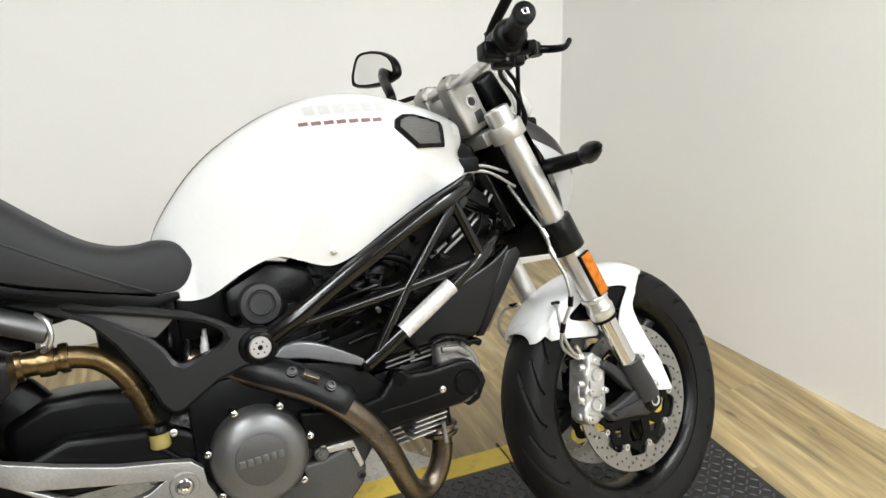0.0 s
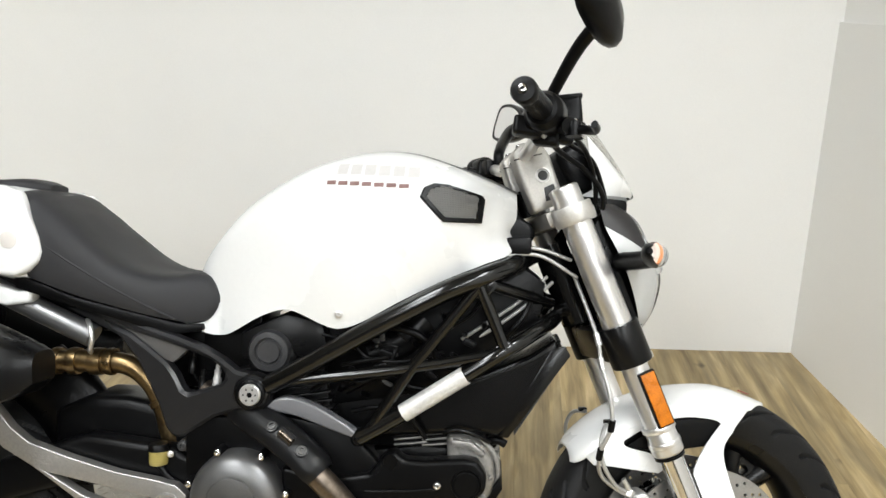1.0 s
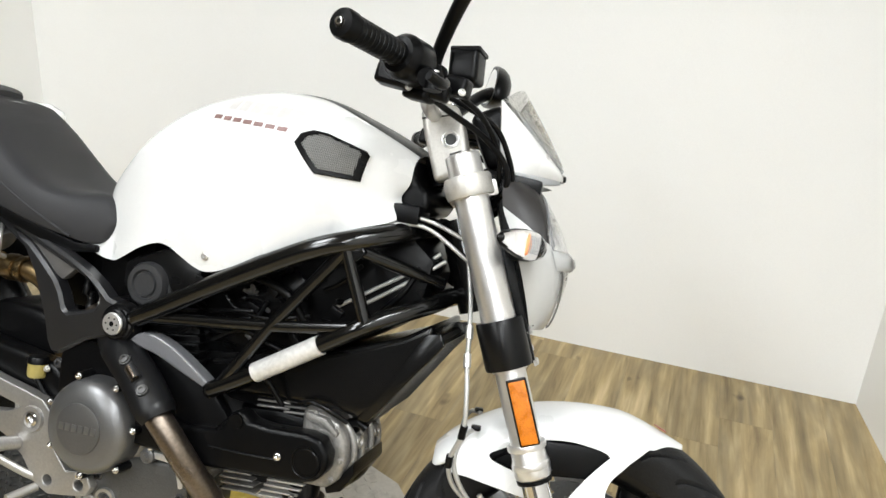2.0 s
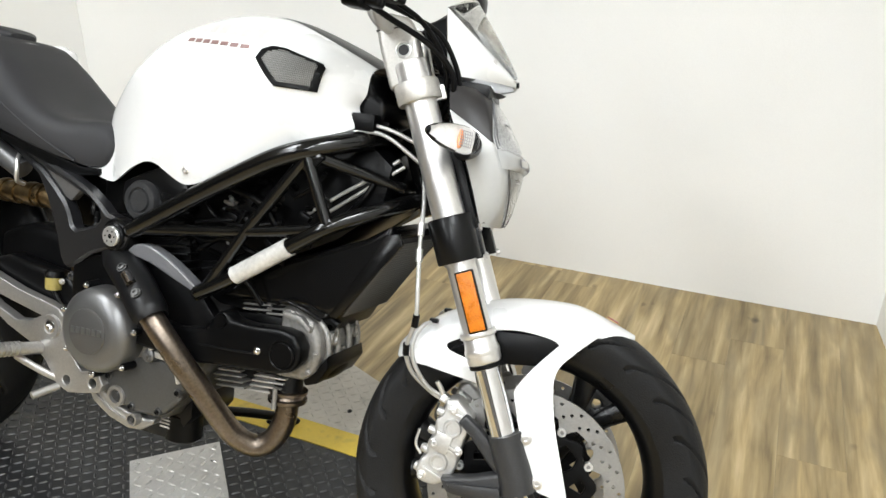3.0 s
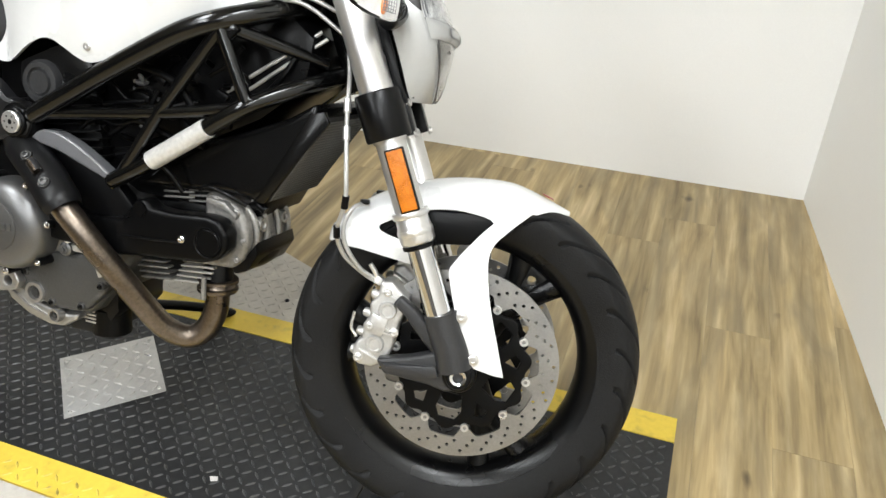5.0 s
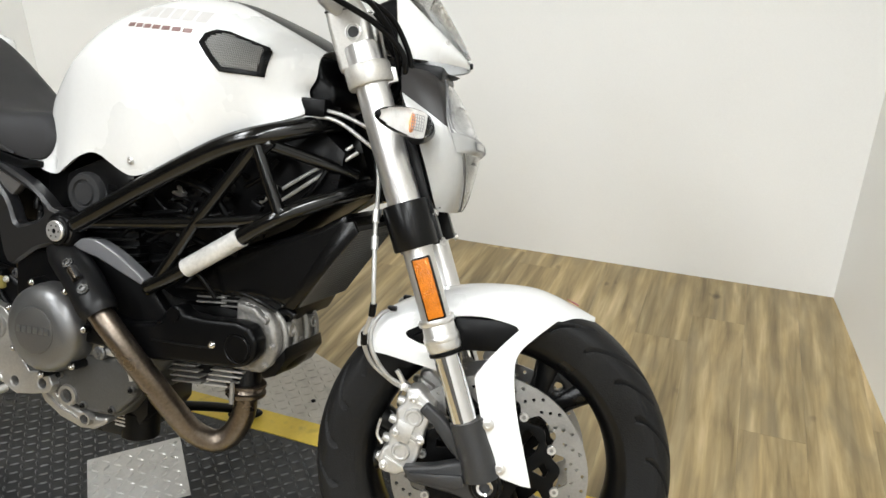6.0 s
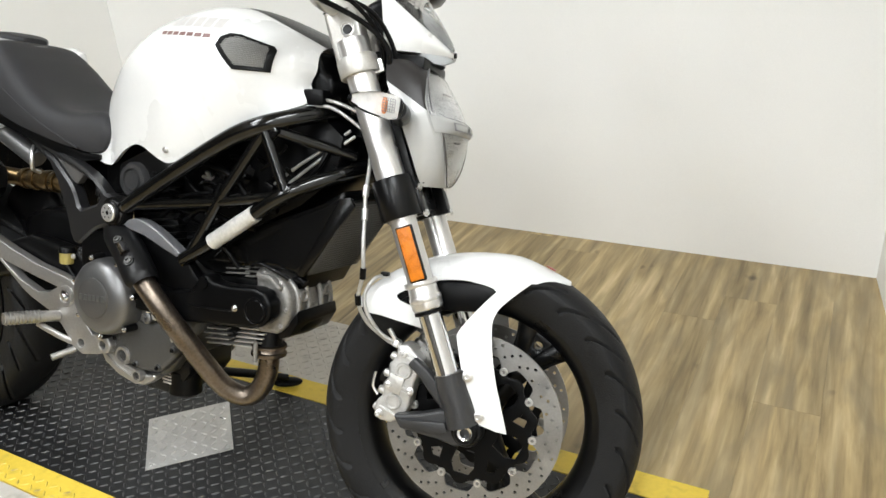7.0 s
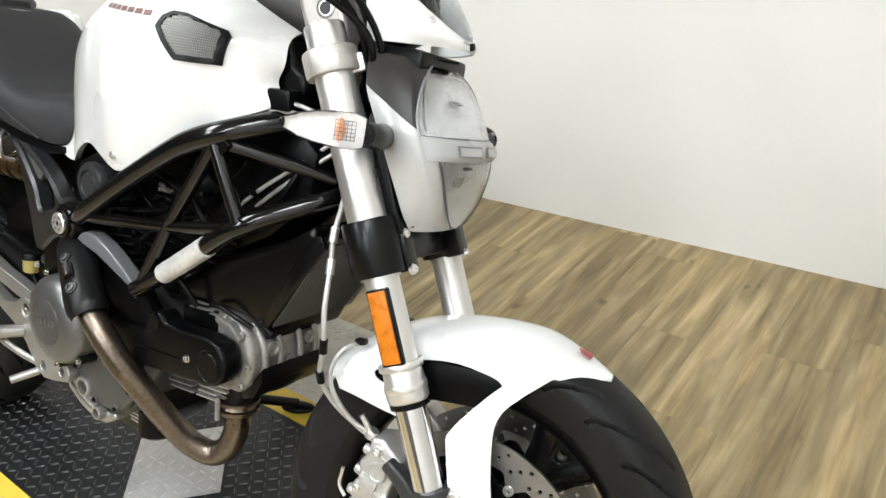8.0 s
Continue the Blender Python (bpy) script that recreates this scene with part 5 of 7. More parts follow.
def swingarm():
    for s in (-1, 1):
        part("swingarm", bar_shape([(-0.70, 0.31), (-0.60, 0.355), (-0.45, 0.43), (-0.30, 0.475), (-0.15, 0.46), (-0.09, 0.43)], [0.05, 0.06, 0.075, 0.08, 0.07, 0.06], s * 0.062, s * 0.108, 0.014), TRIM, bike, "black swingarm")
    part("swingarm_bridge", box((-0.28, 0, 0.46), (0.09, 0.20, 0.06), 0.015), CASTING, bike)
    part("rear_hugger", tube([(-0.46, 0, 0.60), (-0.40, 0, 0.55), (-0.36, 0, 0.48), (-0.345, 0, 0.40)], 0.075, 20, 6, flat=0.5), TRIM, bike)
    part("exhaust_box", prism([(-0.40, 0.545), (-0.33, 0.572), (-0.26, 0.570), (-0.20, 0.558), (-0.15, 0.542), (-0.13, 0.50), (-0.14, 0.40), (-0.342, 0.40), (-0.40, 0.46)], -0.050, 0.075, 0.022, segments=3), TRIM, bike, "black exhaust box behind the engine")
    part("shock", tube([(-0.16, 0.0, 0.47), (-0.20, 0.0, 0.67)], 0.03, 18, 1), CASTING, bike)
    for k in range(7):
        part("shock_coil", lathe([(0.030, -0.005), (0.04, -0.004), (0.042, 0.0), (0.04, 0.004), (0.030, 0.005)], (-0.164 - 0.005 * k, 0, 0.50 + 0.024 * k), (-0.2, 0, 1), 20), CASTING, bike)


swingarm()


def tyre_mesh(radius, half, depth, grooves):
    """A tyre as one turned skin with its grooves pressed in; profile runs from bead to bead over the crown."""
    na, nv = 1100, 72
    rows = []
    bead = radius - depth
    for i in range(na):
        a = 2 * math.pi * i / na
        row = []
        for j in range(nv + 1):
            v = -1 + 2 * j / nv
            if abs(v) > 0.72:
                k = (abs(v) - 0.72) / 0.28
                edge_r = radius - 0.42 * depth
                y = half * (1.0 - 0.16 * k**1.6)
                r = edge_r + (bead - edge_r) * k
            else:
                q = v / 0.72
                y = half * math.sin(abs(q) * math.pi / 2) ** 0.92
                r = radius - 0.42 * depth * (1 - math.cos(abs(q) * math.pi / 2)) ** 1.05
            if grooves and abs(v) < 0.80:
                cut = groove(a, v)
                r -= 0.0055 * cut
                y -= 0.005 * cut * min(1.0, max(0.0, abs(v) - 0.3) / 0.3)
            s = 1 if v >= 0 else -1
            row.append(Vector((r * math.cos(a), s * y, r * math.sin(a))))
        rows.append(row)
    bm = bmesh.new()
    grid_faces(bm, rows, closed_u=True)
    return bm


def groove(a, v):
    """Depth from 0 to 1 of slanting road tread cuts."""
    n = 12
    best = 0.0
    for side in (-1, 1):
        w = v * side
        if w < 0.04 or w > 0.78:
            continue
        ph = (a * n / (2 * math.pi) + (0.5 if side > 0 else 0.0) - w * 1.7 + 0.6 * w * w) % 1.0
        d = min(ph, 1 - ph)
        best = max(best, 1 - d / 0.036 if w > 0.12 else 0)
        if w > 0.36:
            ph2 = (ph + 0.5) % 1.0
            d = min(ph2, 1 - ph2)
            best = max(best, 1 - d / 0.03)
    return max(0.0, min(1.0, best * 2.6))


PHASE = radians(28.5)


def front_wheel():
    c = (0.783, 0, 0.298)
    rim = lathe([(0.196, -0.028), (0.205, -0.040), (0.214, -0.045), (0.222, -0.048), (0.224, -0.044), (0.218, -0.040), (0.212, -0.036), (0.208, -0.020), (0.208, 0.020), (0.212, 0.036), (0.218, 0.040), (0.224, 0.044), (0.222, 0.048),
                 (0.214, 0.045), (0.205, 0.040), (0.196, 0.028), (0.193, 0.0)], c, (0, 1, 0), 96, closed=True)
    wheel = part("front_wheel", rim, WHEELBLACK, bike, "black five-spoke front wheel", TURNED)
    t = tyre_mesh(0.295, 0.060, 0.074, True)
    bmesh.ops.translate(t, vec=c, verts=t.verts)
    part("tyre", t, RUBBER, wheel, "worn black road tyre", sharp=60)
    part("hub", lathe([(0.012, -0.052), (0.034, -0.052), (0.040, -0.046), (0.034, -0.03), (0.034, 0.03), (0.040, 0.046), (0.034, 0.052), (0.012, 0.052)], c, (0, 1, 0), 36), WHEELBLACK, wheel)
    for k in range(3):
        a = radians(56 + 120 * k)

        def rim_at(r, w):
            return Vector(c) + Vector((r * math.cos(a + radians(w)), 0, r * math.sin(a + radians(w))))

        part("spoke", tube([rim_at(0.03, 0), rim_at(0.07, 0), rim_at(0.115, 0)], lambda q: 0.027 - 0.004 * q, 16, 6, flat=1.0), WHEELBLACK, wheel)
        ends = [(0.082, -15), (0.125, -13), (0.165, -14.5), (0.203, -17), (0.203, 17), (0.165, 14.5), (0.125, 13), (0.082, 15)]
        eye = [(0.166, -1.5), (0.178, -3), (0.182, 0), (0.178, 3), (0.166, 1.5)]
        web = prism([(rim_at(r, w).x, rim_at(r, w).z) for r, w in ends], -0.014, 0.014, 0.006, [[(rim_at(r, w).x, rim_at(r, w).z) for r, w in eye]])
        part("spoke_web", web, WHEELBLACK, wheel)
        for d in (-1, 1):
            part("spoke_arm", tube([rim_at(0.085, 0), rim_at(0.125, 4 * d), rim_at(0.165, 8 * d), rim_at(0.203, 11 * d)], lambda q: 0.0165 + 0.016 * max(0.0, q - 0.55), 14, 6, flat=1.15), WHEELBLACK, wheel)
    for s in (-1, 1):
        disc = bmesh.new()
        n, sectors = 120, 40

        def inner_r(q):
            return 0.1275 - 0.021 * max(0.0, math.cos(10 * (q - PHASE))) ** 1.6

        for i in range(sectors):
            qs = [2 * math.pi * (i + k / 4) / sectors for k in range(5)]
            loop = [(inner_r(q), q) for q in qs] + [(0.160, q) for q in qs[::-1]]
            loops = [[(c[0] + r * math.cos(q), c[2] + r * math.sin(q)) for r, q in loop]]
            for off, ring in ((0.27, (0.1335, 0.142, 0.151)[i % 3]), (0.75, (0.151, 0.1335, 0.142)[i % 3])):
                q = 2 * math.pi * (i + off) / sectors
                loops.append([(c[0] + ring * math.cos(q) + 0.0030 * math.cos(e), c[2] + ring * math.sin(q) + 0.0030 * math.sin(e)) for e in (math.pi / 4 * k for k in range(8))])
            own, edges = bmesh.new(), []
            for pts in loops:
                vs = [own.verts.new((x, s * 0.056, z)) for x, z in pts]
                edges += [own.edges.new((vs[k], vs[(k + 1) % len(vs)])) for k in range(len(vs))]
            bmesh.ops.triangle_fill(own, use_beauty=True, edges=edges)
            joined(disc, own)
        bmesh.ops.remove_doubles(disc, verts=disc.verts, dist=1e-5)
        made = bmesh.ops.extrude_face_region(disc, geom=disc.faces[:])["geom"]
        bmesh.ops.translate(disc, vec=(0, s * 0.0045, 0), verts=[v for v in made if isinstance(v, bmesh.types.BMVert)])
        part("brake_disc", disc, DISC, wheel, "drilled silver brake disc")
        carrier = []
        for i in range(n):
            q = 2 * math.pi * i / n
            r = 0.1065 + 0.0095 * max(0.0, -math.cos(10 * (q - PHASE))) ** 0.8
            carrier.append((c[0] + r * math.cos(q), c[2] + r * math.sin(q)))
        cuts = []
        for i in range(5):
            q = PHASE + 2 * math.pi * (i + 0.25) / 5
            cuts.append([(c[0] + r * math.cos(q + w), c[2] + r * math.sin(q + w)) for r, w in ((0.054, -0.30), (0.084, -0.26), (0.098, -0.14), (0.098, 0.14), (0.084, 0.26), (0.054, 0.30))])
            q += math.pi / 5
            cuts.append([(c[0] + r * math.cos(q + w), c[2] + r * math.sin(q + w)) for r, w in ((0.072, 0.0), (0.092, -0.13), (0.098, 0.0), (0.092, 0.13))])
        part("disc_carrier", prism(carrier, s * 0.054, s * 0.059, 0.001, cuts), TRIM, wheel, "black disc carrier")
        for i in range(10):
            q = PHASE + 2 * math.pi * i / 10
            part("disc_button", lathe([(0.003, 0.001), (0.0035, 0.0025), (0.0068, 0.0025), (0.0075, 0.0), (0.0075, -0.006)], (c[0] + 0.110 * math.cos(q), s * 0.0605, c[2] + 0.110 * math.sin(q)), (0, s, 0), 14), SILVER, wheel)
    return wheel


front_wheel()


def rear_wheel():
    c = (-0.677, 0, 0.305)
    rim = lathe([(0.19, -0.06), (0.214, -0.068), (0.223, -0.072), (0.222, -0.064), (0.208, -0.05), (0.208, 0.05), (0.222, 0.064), (0.223, 0.072), (0.214, 0.068), (0.19, 0.06)], c, (0, 1, 0), 72, closed=True)
    wheel = part("rear_wheel", rim, WHEELBLACK, bike, "black rear wheel")
    t = tyre_mesh(0.312, 0.080, 0.09, True)
    bmesh.ops.translate(t, vec=c, verts=t.verts)
    part("tyre", t, RUBBER, wheel, "wide black road tyre", sharp=60)
    part("hub", lathe([(0.015, -0.07), (0.05, -0.06), (0.05, 0.06), (0.015, 0.07)], c, (0, 1, 0), 30), WHEELBLACK, wheel)
    for k in range(5):
        a = radians(k * 72)
        d = Vector((math.cos(a), 0, math.sin(a)))
        part("spoke", tube([Vector(c) + d * 0.04, Vector(c) + d * 0.12, Vector(c) + d * 0.20], 0.016, 12, 4), WHEELBLACK, wheel)


rear_wheel()


def side_stand():
    m = STAND.inverted() @ pose(0.083, 0.330, DECK + 0.012, 0, 0, 24)
    tip = m @ Vector((0, 0, 0.012))
    ob = part("side_stand", tube([(0.0, 0.10, 0.255), (0.01, 0.13, 0.20), Vector((0.01, 0.13, 0.20)).lerp(tip, 0.6), tip], 0.011, 14, 6), TRIM, bike, "black side stand propping the motorcycle")
    foot = blob((0, 0, 0), (0.042, 0.019, 0.011), n=24)
    bmesh.ops.transform(foot, matrix=m, verts=foot.verts)
    part("stand_foot", foot, TRIM, ob)


side_stand()

# ---- front end, turned with the steering ----


def fork_x(z):
    return 0.5815 + (0.778 - z) * 0.4075


def fork_at(y, z, ahead=0.0):
    return Vector((fork_x(z) + ahead, y, z))


def forks():
    for s in (-1, 1):
        y = s * 0.105
        leg = part("fork_leg", tube([fork_at(y, 0.945), fork_at(y, 0.645)], 0.0262, 36, 1), SILVER, bike, "satin silver fork leg", TURNED)
        d = (fork_at(y, 0.5) - fork_at(y, 0.9)).normalized()
        part("fork_slider", lathe([(0.0, 0.0), (0.0232, 0.0), (0.0232, 0.125), (0.0255, 0.130), (0.0262, 0.142), (0.0275, 0.146), (0.0275, 0.166), (0.0255, 0.170), (0.0225, 0.172), (0, 0.172)], fork_at(y, 0.655), d, 36), SILVER, leg)
        for z, r in ((0.541, 0.0292), (0.515, 0.0285)):
            part("slider_ring", lathe([(0.024, -0.005), (r - 0.001, -0.005), (r, -0.0035), (r, 0.0035), (r - 0.001, 0.005), (0.024, 0.005)], fork_at(y, z), d, 36), SILVER, leg)
        part("dust_seal", lathe([(0.0225, 0.0), (0.0262, 0.001), (0.0262, 0.006), (0.0215, 0.008)], fork_at(y, 0.497), d, 30), TRIM, leg)
        part("stanchion", tube([fork_at(y, 0.51), fork_at(y, 0.355)], 0.0208, 36, 1), CHROME, leg, "polished chrome stanchion")
        part("fork_cap", lathe([(0.0, 0.0015), (0.010, 0.0015), (0.011, 0.004), (0.021, 0.004), (0.0225, 0.002), (0.0255, 0.002), (0.0262, -0.001), (0.0262, -0.004)], fork_at(y, 0.945), -d, 30), SILVER, leg)
        # amber reflector on the outer side of the right leg
        if s < 0:
            own = box((0, 0, 0), (0.030, 0.010, 0.098), 0.003)
            ang = math.degrees(math.atan2(d.x, -d.z))
            place = pose(*(fork_at(s * 0.131, 0.592, 0.006)), 0, -ang, 0)
            bmesh.ops.transform(own, matrix=place, verts=own.verts)
            part("reflector_housing", own, TRIM, leg, "black reflector housing")
            face = box((0, s * 0.005, 0), (0.0245, 0.004, 0.092), 0.0015)
            bmesh.ops.transform(face, matrix=place, verts=face.verts)
            part("reflector", face, AMBER, leg, "amber side reflector")
        # fork foot with its caliper arm
        barrel = tube([(0.742, y, 0.392), (0.752, y, 0.365), (0.766, y, 0.335), (0.776, y, 0.305)], lambda t: 0.0262 + 0.002 * t, 24, 5)
        part("fork_foot", barrel, FOOTGREY, leg, "black cast fork foot")
        blade = prism([(0.650, 0.304), (0.664, 0.282), (0.735, 0.274), (0.765, 0.266), (0.800, 0.276), (0.806, 0.305), (0.775, 0.335), (0.748, 0.330), (0.700, 0.314)], s * 0.086, s * 0.112, 0.006, segments=3)
        part("caliper_arm", blade, FOOTGREY, leg)
        ridge = prism([(0.662, 0.300), (0.674, 0.290), (0.732, 0.285), (0.752, 0.290), (0.746, 0.308), (0.705, 0.304)], s * 0.111, s * 0.119, 0.0035, segments=2)
        part("arm_ridge", ridge, FOOTGREY, leg)
        part("caliper_arm", bar_shape([(0.762, 0.322), (0.728, 0.350), (0.695, 0.385), (0.672, 0.402)], [0.03, 0.024, 0.02, 0.018], s * 0.082, s * 0.106, 0.005), FOOTGREY, leg)
        part("axle_clamp", lathe([(0.0115, 0.0), (0.0115, 0.010), (0.018, 0.010), (0.0205, 0.007), (0.0215, 0.002), (0.026, 0.0), (0.028, -0.004), (0.028, -0.026)], (0.783, s * 0.112, 0.296), (0, s, 0), 32), CASTING, leg)
        part("axle_end", lathe([(0.0085, -0.02), (0.0085, 0.0095), (0.0125, 0.0105), (0.0142, 0.009), (0.0142, 0.0)], (0.783, s * 0.112, 0.296), (0, s, 0), 28), CHROME, leg, "hollow bright axle end")


forks()


def clamps():
    up = bmesh.new()
    for s in (-1, 1):
        d = (fork_at(0, 0.5) - fork_at(0, 0.9)).normalized()
        lathe([(0.026, -0.016), (0.0345, -0.016), (0.036, -0.013), (0.036, 0.013), (0.0345, 0.016), (0.026, 0.016)], fork_at(s * 0.105, 0.902), d, 32, up, closed=True)
    box((0.517, 0, 0.901), (0.052, 0.16, 0.03), 0.008, (0, -RAKE, 0), up)
    ob = part("upper_clamp", up, RISER, bike, "satin silver upper fork clamp", TURNED)
    lo = bmesh.new()
    for s in (-1, 1):
        lathe([(0.026, -0.036), (0.034, -0.036), (0.0355, -0.033), (0.0355, 0.033), (0.034, 0.036), (0.026, 0.036)], fork_at(s * 0.105, 0.682), d, 36, lo, closed=True)
        box(fork_at(s * 0.084, 0.684, 0.022) + Vector((0.006, 0, 0.003)), (0.026, 0.026, 0.066), 0.004, (0, -22, 0), lo)
    box(fork_at(0, 0.682, -0.006), (0.05, 0.17, 0.06), 0.008, (0, -22, 0), lo)
    low = part("lower_clamp", lo, CASTING, bike, "black cast lower fork clamp", TURNED)
    for s in (-1, 1):
        for z in (0.705, 0.662):
            bolt("clamp_bolt", fork_at(s * 0.090, z, 0.041), (0.9, s * 0.25, 0.36), 0.0058, low, SILVER, 0.006, "silver clamp bolt")
        part("clamp_lug", box(fork_at(s * 0.096, 0.9045, 0.026), (0.034, 0.016, 0.024), 0.004, (0, -RAKE, s * -12), segments=2), SILVER, ob)
        bolt("clamp_bolt", fork_at(s * 0.1045, 0.906, 0.032), (0.25, s, 0.05), 0.0048, ob, SILVER, 0.003)
        block = prism([(0.474, 0.905), (0.530, 0.930), (0.517, 0.966), (0.502, 1.010), (0.490, 1.028), (0.452, 1.033), (0.434, 1.012), (0.446, 0.975)], s * 0.024, s * 0.067, 0.009, segments=3)
        rz = part("bar_riser", block, RISER, bike, "satin silver handlebar riser", TURNED)
        part("riser_split", box((0.4625, s * 0.0455, 1.006), (0.050, 0.0442, 0.0020), 0, (0, -RAKE + 8, 0)), DARK, rz)
        for dx in (-0.016, 0.016):
            bolt("riser_bolt", (0.466 + dx, s * 0.0455, 1.029 + dx * 0.1), (-0.3, 0, 0.95), 0.005, rz, CHROME, 0.004)
        part("riser_dimple", lathe([(0.0, 0.0005), (0.010, 0.0005), (0.0115, 0.0025), (0.0135, 0.002), (0.0145, -0.002)], (0.488, s * 0.0668, 0.974), (0, s, 0), 24), SILVER, rz)
        part("dimple_core", lathe([(0.0, 0.0012), (0.008, 0.0012), (0.0095, 0.0)], (0.488, s * 0.0668, 0.974), (0, s, 0), 20), FOOTGREY, rz)
        part("riser_window", prism([(0.494, 0.928), (0.516, 0.936), (0.507, 0.960), (0.490, 0.952)], s * 0.0662, s * 0.0678, 0.0006), FOOTGREY, rz)
    part("steering_nut", lathe([(0, 0.02), (0.016, 0.02), (0.018, 0.016), (0.018, 0.0)], (0.493, 0, 0.915), (-0.38, 0, 0.92), 6), SILVER, ob)


clamps()


def handlebar():
    def P(s, x, y, z):
        return (x, s * y, z)

    pts = [P(-1, 0.388, 0.365, 1.032), P(-1, 0.43, 0.29, 1.033), P(-1, 0.452, 0.20, 1.026), P(-1, 0.452, 0.12, 1.010), P(-1, 0.457, 0.05, 1.008), P(1, 0.457, 0.05, 1.008), P(1, 0.452, 0.12, 1.010), P(1, 0.452, 0.20, 1.026), P(1, 0.43, 0.29, 1.033), P(1, 0.388, 0.365, 1.032)]
    bar = part("handlebar", tube(pts, 0.0112, 18, 7), SILVER, bike, "silver handlebar with black grips", TURNED)
    for s in (-1, 1):
        a, b = Vector(P(s, 0.381, 0.384, 1.034)), Vector(P(s, 0.432, 0.285, 1.034))
        g = tube([a, a.lerp(b, 0.5), b], 0.0165, 20, 4)
        part("grip", g, TRIM, bar, "black rubber grip")
        d = (a - b).normalized()
        for k in range(12):
            p = a.lerp(b, 0.08 + 0.075 * k)
            part("grip_rib", lathe([(0.0163, -0.0022), (0.0172, -0.0016), (0.0172, 0.0016), (0.0163, 0.0022)], p, d, 18), TRIM, bar)
        part("bar_end", lathe([(0, 0.016), (0.006, 0.016), (0.007, 0.014), (0.0165, 0.013), (0.0185, 0.009), (0.0185, -0.004), (0.016, -0.006)], a, d, 26), TRIM, bar, "black bar end weight")
        bolt("bar_end_screw", a + d * 0.0135, d, 0.0055, bar, CHROME, 0.004)
        part("grip_collar", lathe([(0.0165, -0.014), (0.023, -0.012), (0.0265, -0.006), (0.0295, -0.002), (0.0300, 0.002), (0.0300, 0.032), (0.026, 0.038), (0.012, 0.040)], b, -d, 28), TRIM, bar)
        sw = box(b + Vector((0.008, -s * 0.035, -0.004)), (0.048, 0.05, 0.046), 0.012, (0, 10, s * 17), segments=3)
        house = part("switch_housing", sw, TRIM, bike, "black switch housing", TURNED)
        part("switch_button", box(b + Vector((-0.018, -s * 0.033, 0.0)), (0.012, 0.014, 0.01), 0.003, (0, 0, s * 17)), GREYPLASTIC, house)
        part("throttle_cable", tube([b + Vector((0.012, -s * 0.035, -0.022)), P(s, 0.485, 0.175, 0.998), P(s, 0.540, 0.135, 0.975), P(s, 0.576, 0.112, 0.945), P(s, 0.585, 0.100, 0.915), P(s, 0.570, 0.075, 0.885), P(s, 0.550, 0.045, 0.865)], 0.0048, 10, 7), TRIM, house)
        part("lever_cable", tube([P(s, 0.505, 0.205, 1.012), P(s, 0.535, 0.165, 0.998), P(s, 0.560, 0.125, 0.968), P(s, 0.572, 0.100, 0.930), P(s, 0.566, 0.080, 0.895), P(s, 0.545, 0.05, 0.87)], 0.0042, 10, 7), TRIM, house)
        part("switch_cable", tube([b + Vector((0.024, -s * 0.055, -0.018)), P(s, 0.51, 0.165, 1.008), P(s, 0.555, 0.130, 0.992), P(s, 0.580, 0.105, 0.958), P(s, 0.592, 0.090, 0.920), P(s, 0.578, 0.070, 0.885), P(s, 0.555, 0.04, 0.865)], 0.0042, 10, 7), TRIM, house)
        mc = tube([b + Vector((0.036, -s * 0.085, -0.006)), b + Vector((0.034, -s * 0.03, -0.014)), b + Vector((0.036, s * 0.012, -0.024))], 0.0125, 14, 4)
        master = part("master_cylinder", mc, TRIM, bike, "black master cylinder with lever", TURNED)
        part("cylinder_clamp", box(b + Vector((0.024, -s * 0.075, -0.004)), (0.05, 0.028, 0.034), 0.006, (0, 0, s * 15)), TRIM, master)
        part("lever_pivot", lathe([(0, 0.010), (0.011, 0.010), (0.012, 0.007), (0.012, -0.012), (0, -0.012)], b + Vector((0.044, s * 0.004, -0.026)), (0, 0, 1), 20), TRIM, master)
        bolt("lever_screw", b + Vector((0.044, s * 0.004, -0.016)), (0, 0, 1), 0.005, master, SILVER, 0.004)
        for at, size, turn in (((0.418, 0.245, 1.018), (0.045, 0.034, 0.030), 10), ((0.452, 0.228, 1.006), (0.040, 0.030, 0.026), 24), ((0.478, 0.232, 1.008), (0.030, 0.024, 0.024), 5), ((0.500, 0.215, 1.022), (0.034, 0.030, 0.026), 18)):
            part("control_body", box(P(s, *at), size, 0.007, (0, 8, s * turn), segments=3), TRIM, master)
        for at in ((0.440, 0.255, 1.004), (0.486, 0.222, 1.026), (0.508, 0.232, 1.012)):
            bolt("control_screw", P(s, *at), (0.4, s, 0.2), 0.0042, master, ALLOY, 0.004)
        lever = tube([b + Vector((0.044, s * 0.005, -0.026)), b + Vector((0.062, s * 0.03, -0.034)), b + Vector((0.060, s * 0.06, -0.040)), b + Vector((0.048, s * 0.085, -0.038))], lambda t: 0.0075 - 0.0015 * t, 14, 7, flat=0.75)
        part("lever", lever, TRIM, master, "black folding lever")
        if s < 0:
            res = box((0.504, s * 0.170, 1.061), (0.043, 0.046, 0.048), 0.009, (0, -4, s * 14), segments=4)
            part("fluid_cup", res, TRIM, master, "square black fluid reservoir")
            part("cup_lid", box((0.504, s * 0.170, 1.083), (0.044, 0.047, 0.007), 0.003, (0, -4, s * 14)), TRIM, master)
            part("cup_stem", tube([(0.50, s * 0.175, 1.045), (0.475, s * 0.20, 1.022)], 0.007, 10, 1), TRIM, master)
        else:
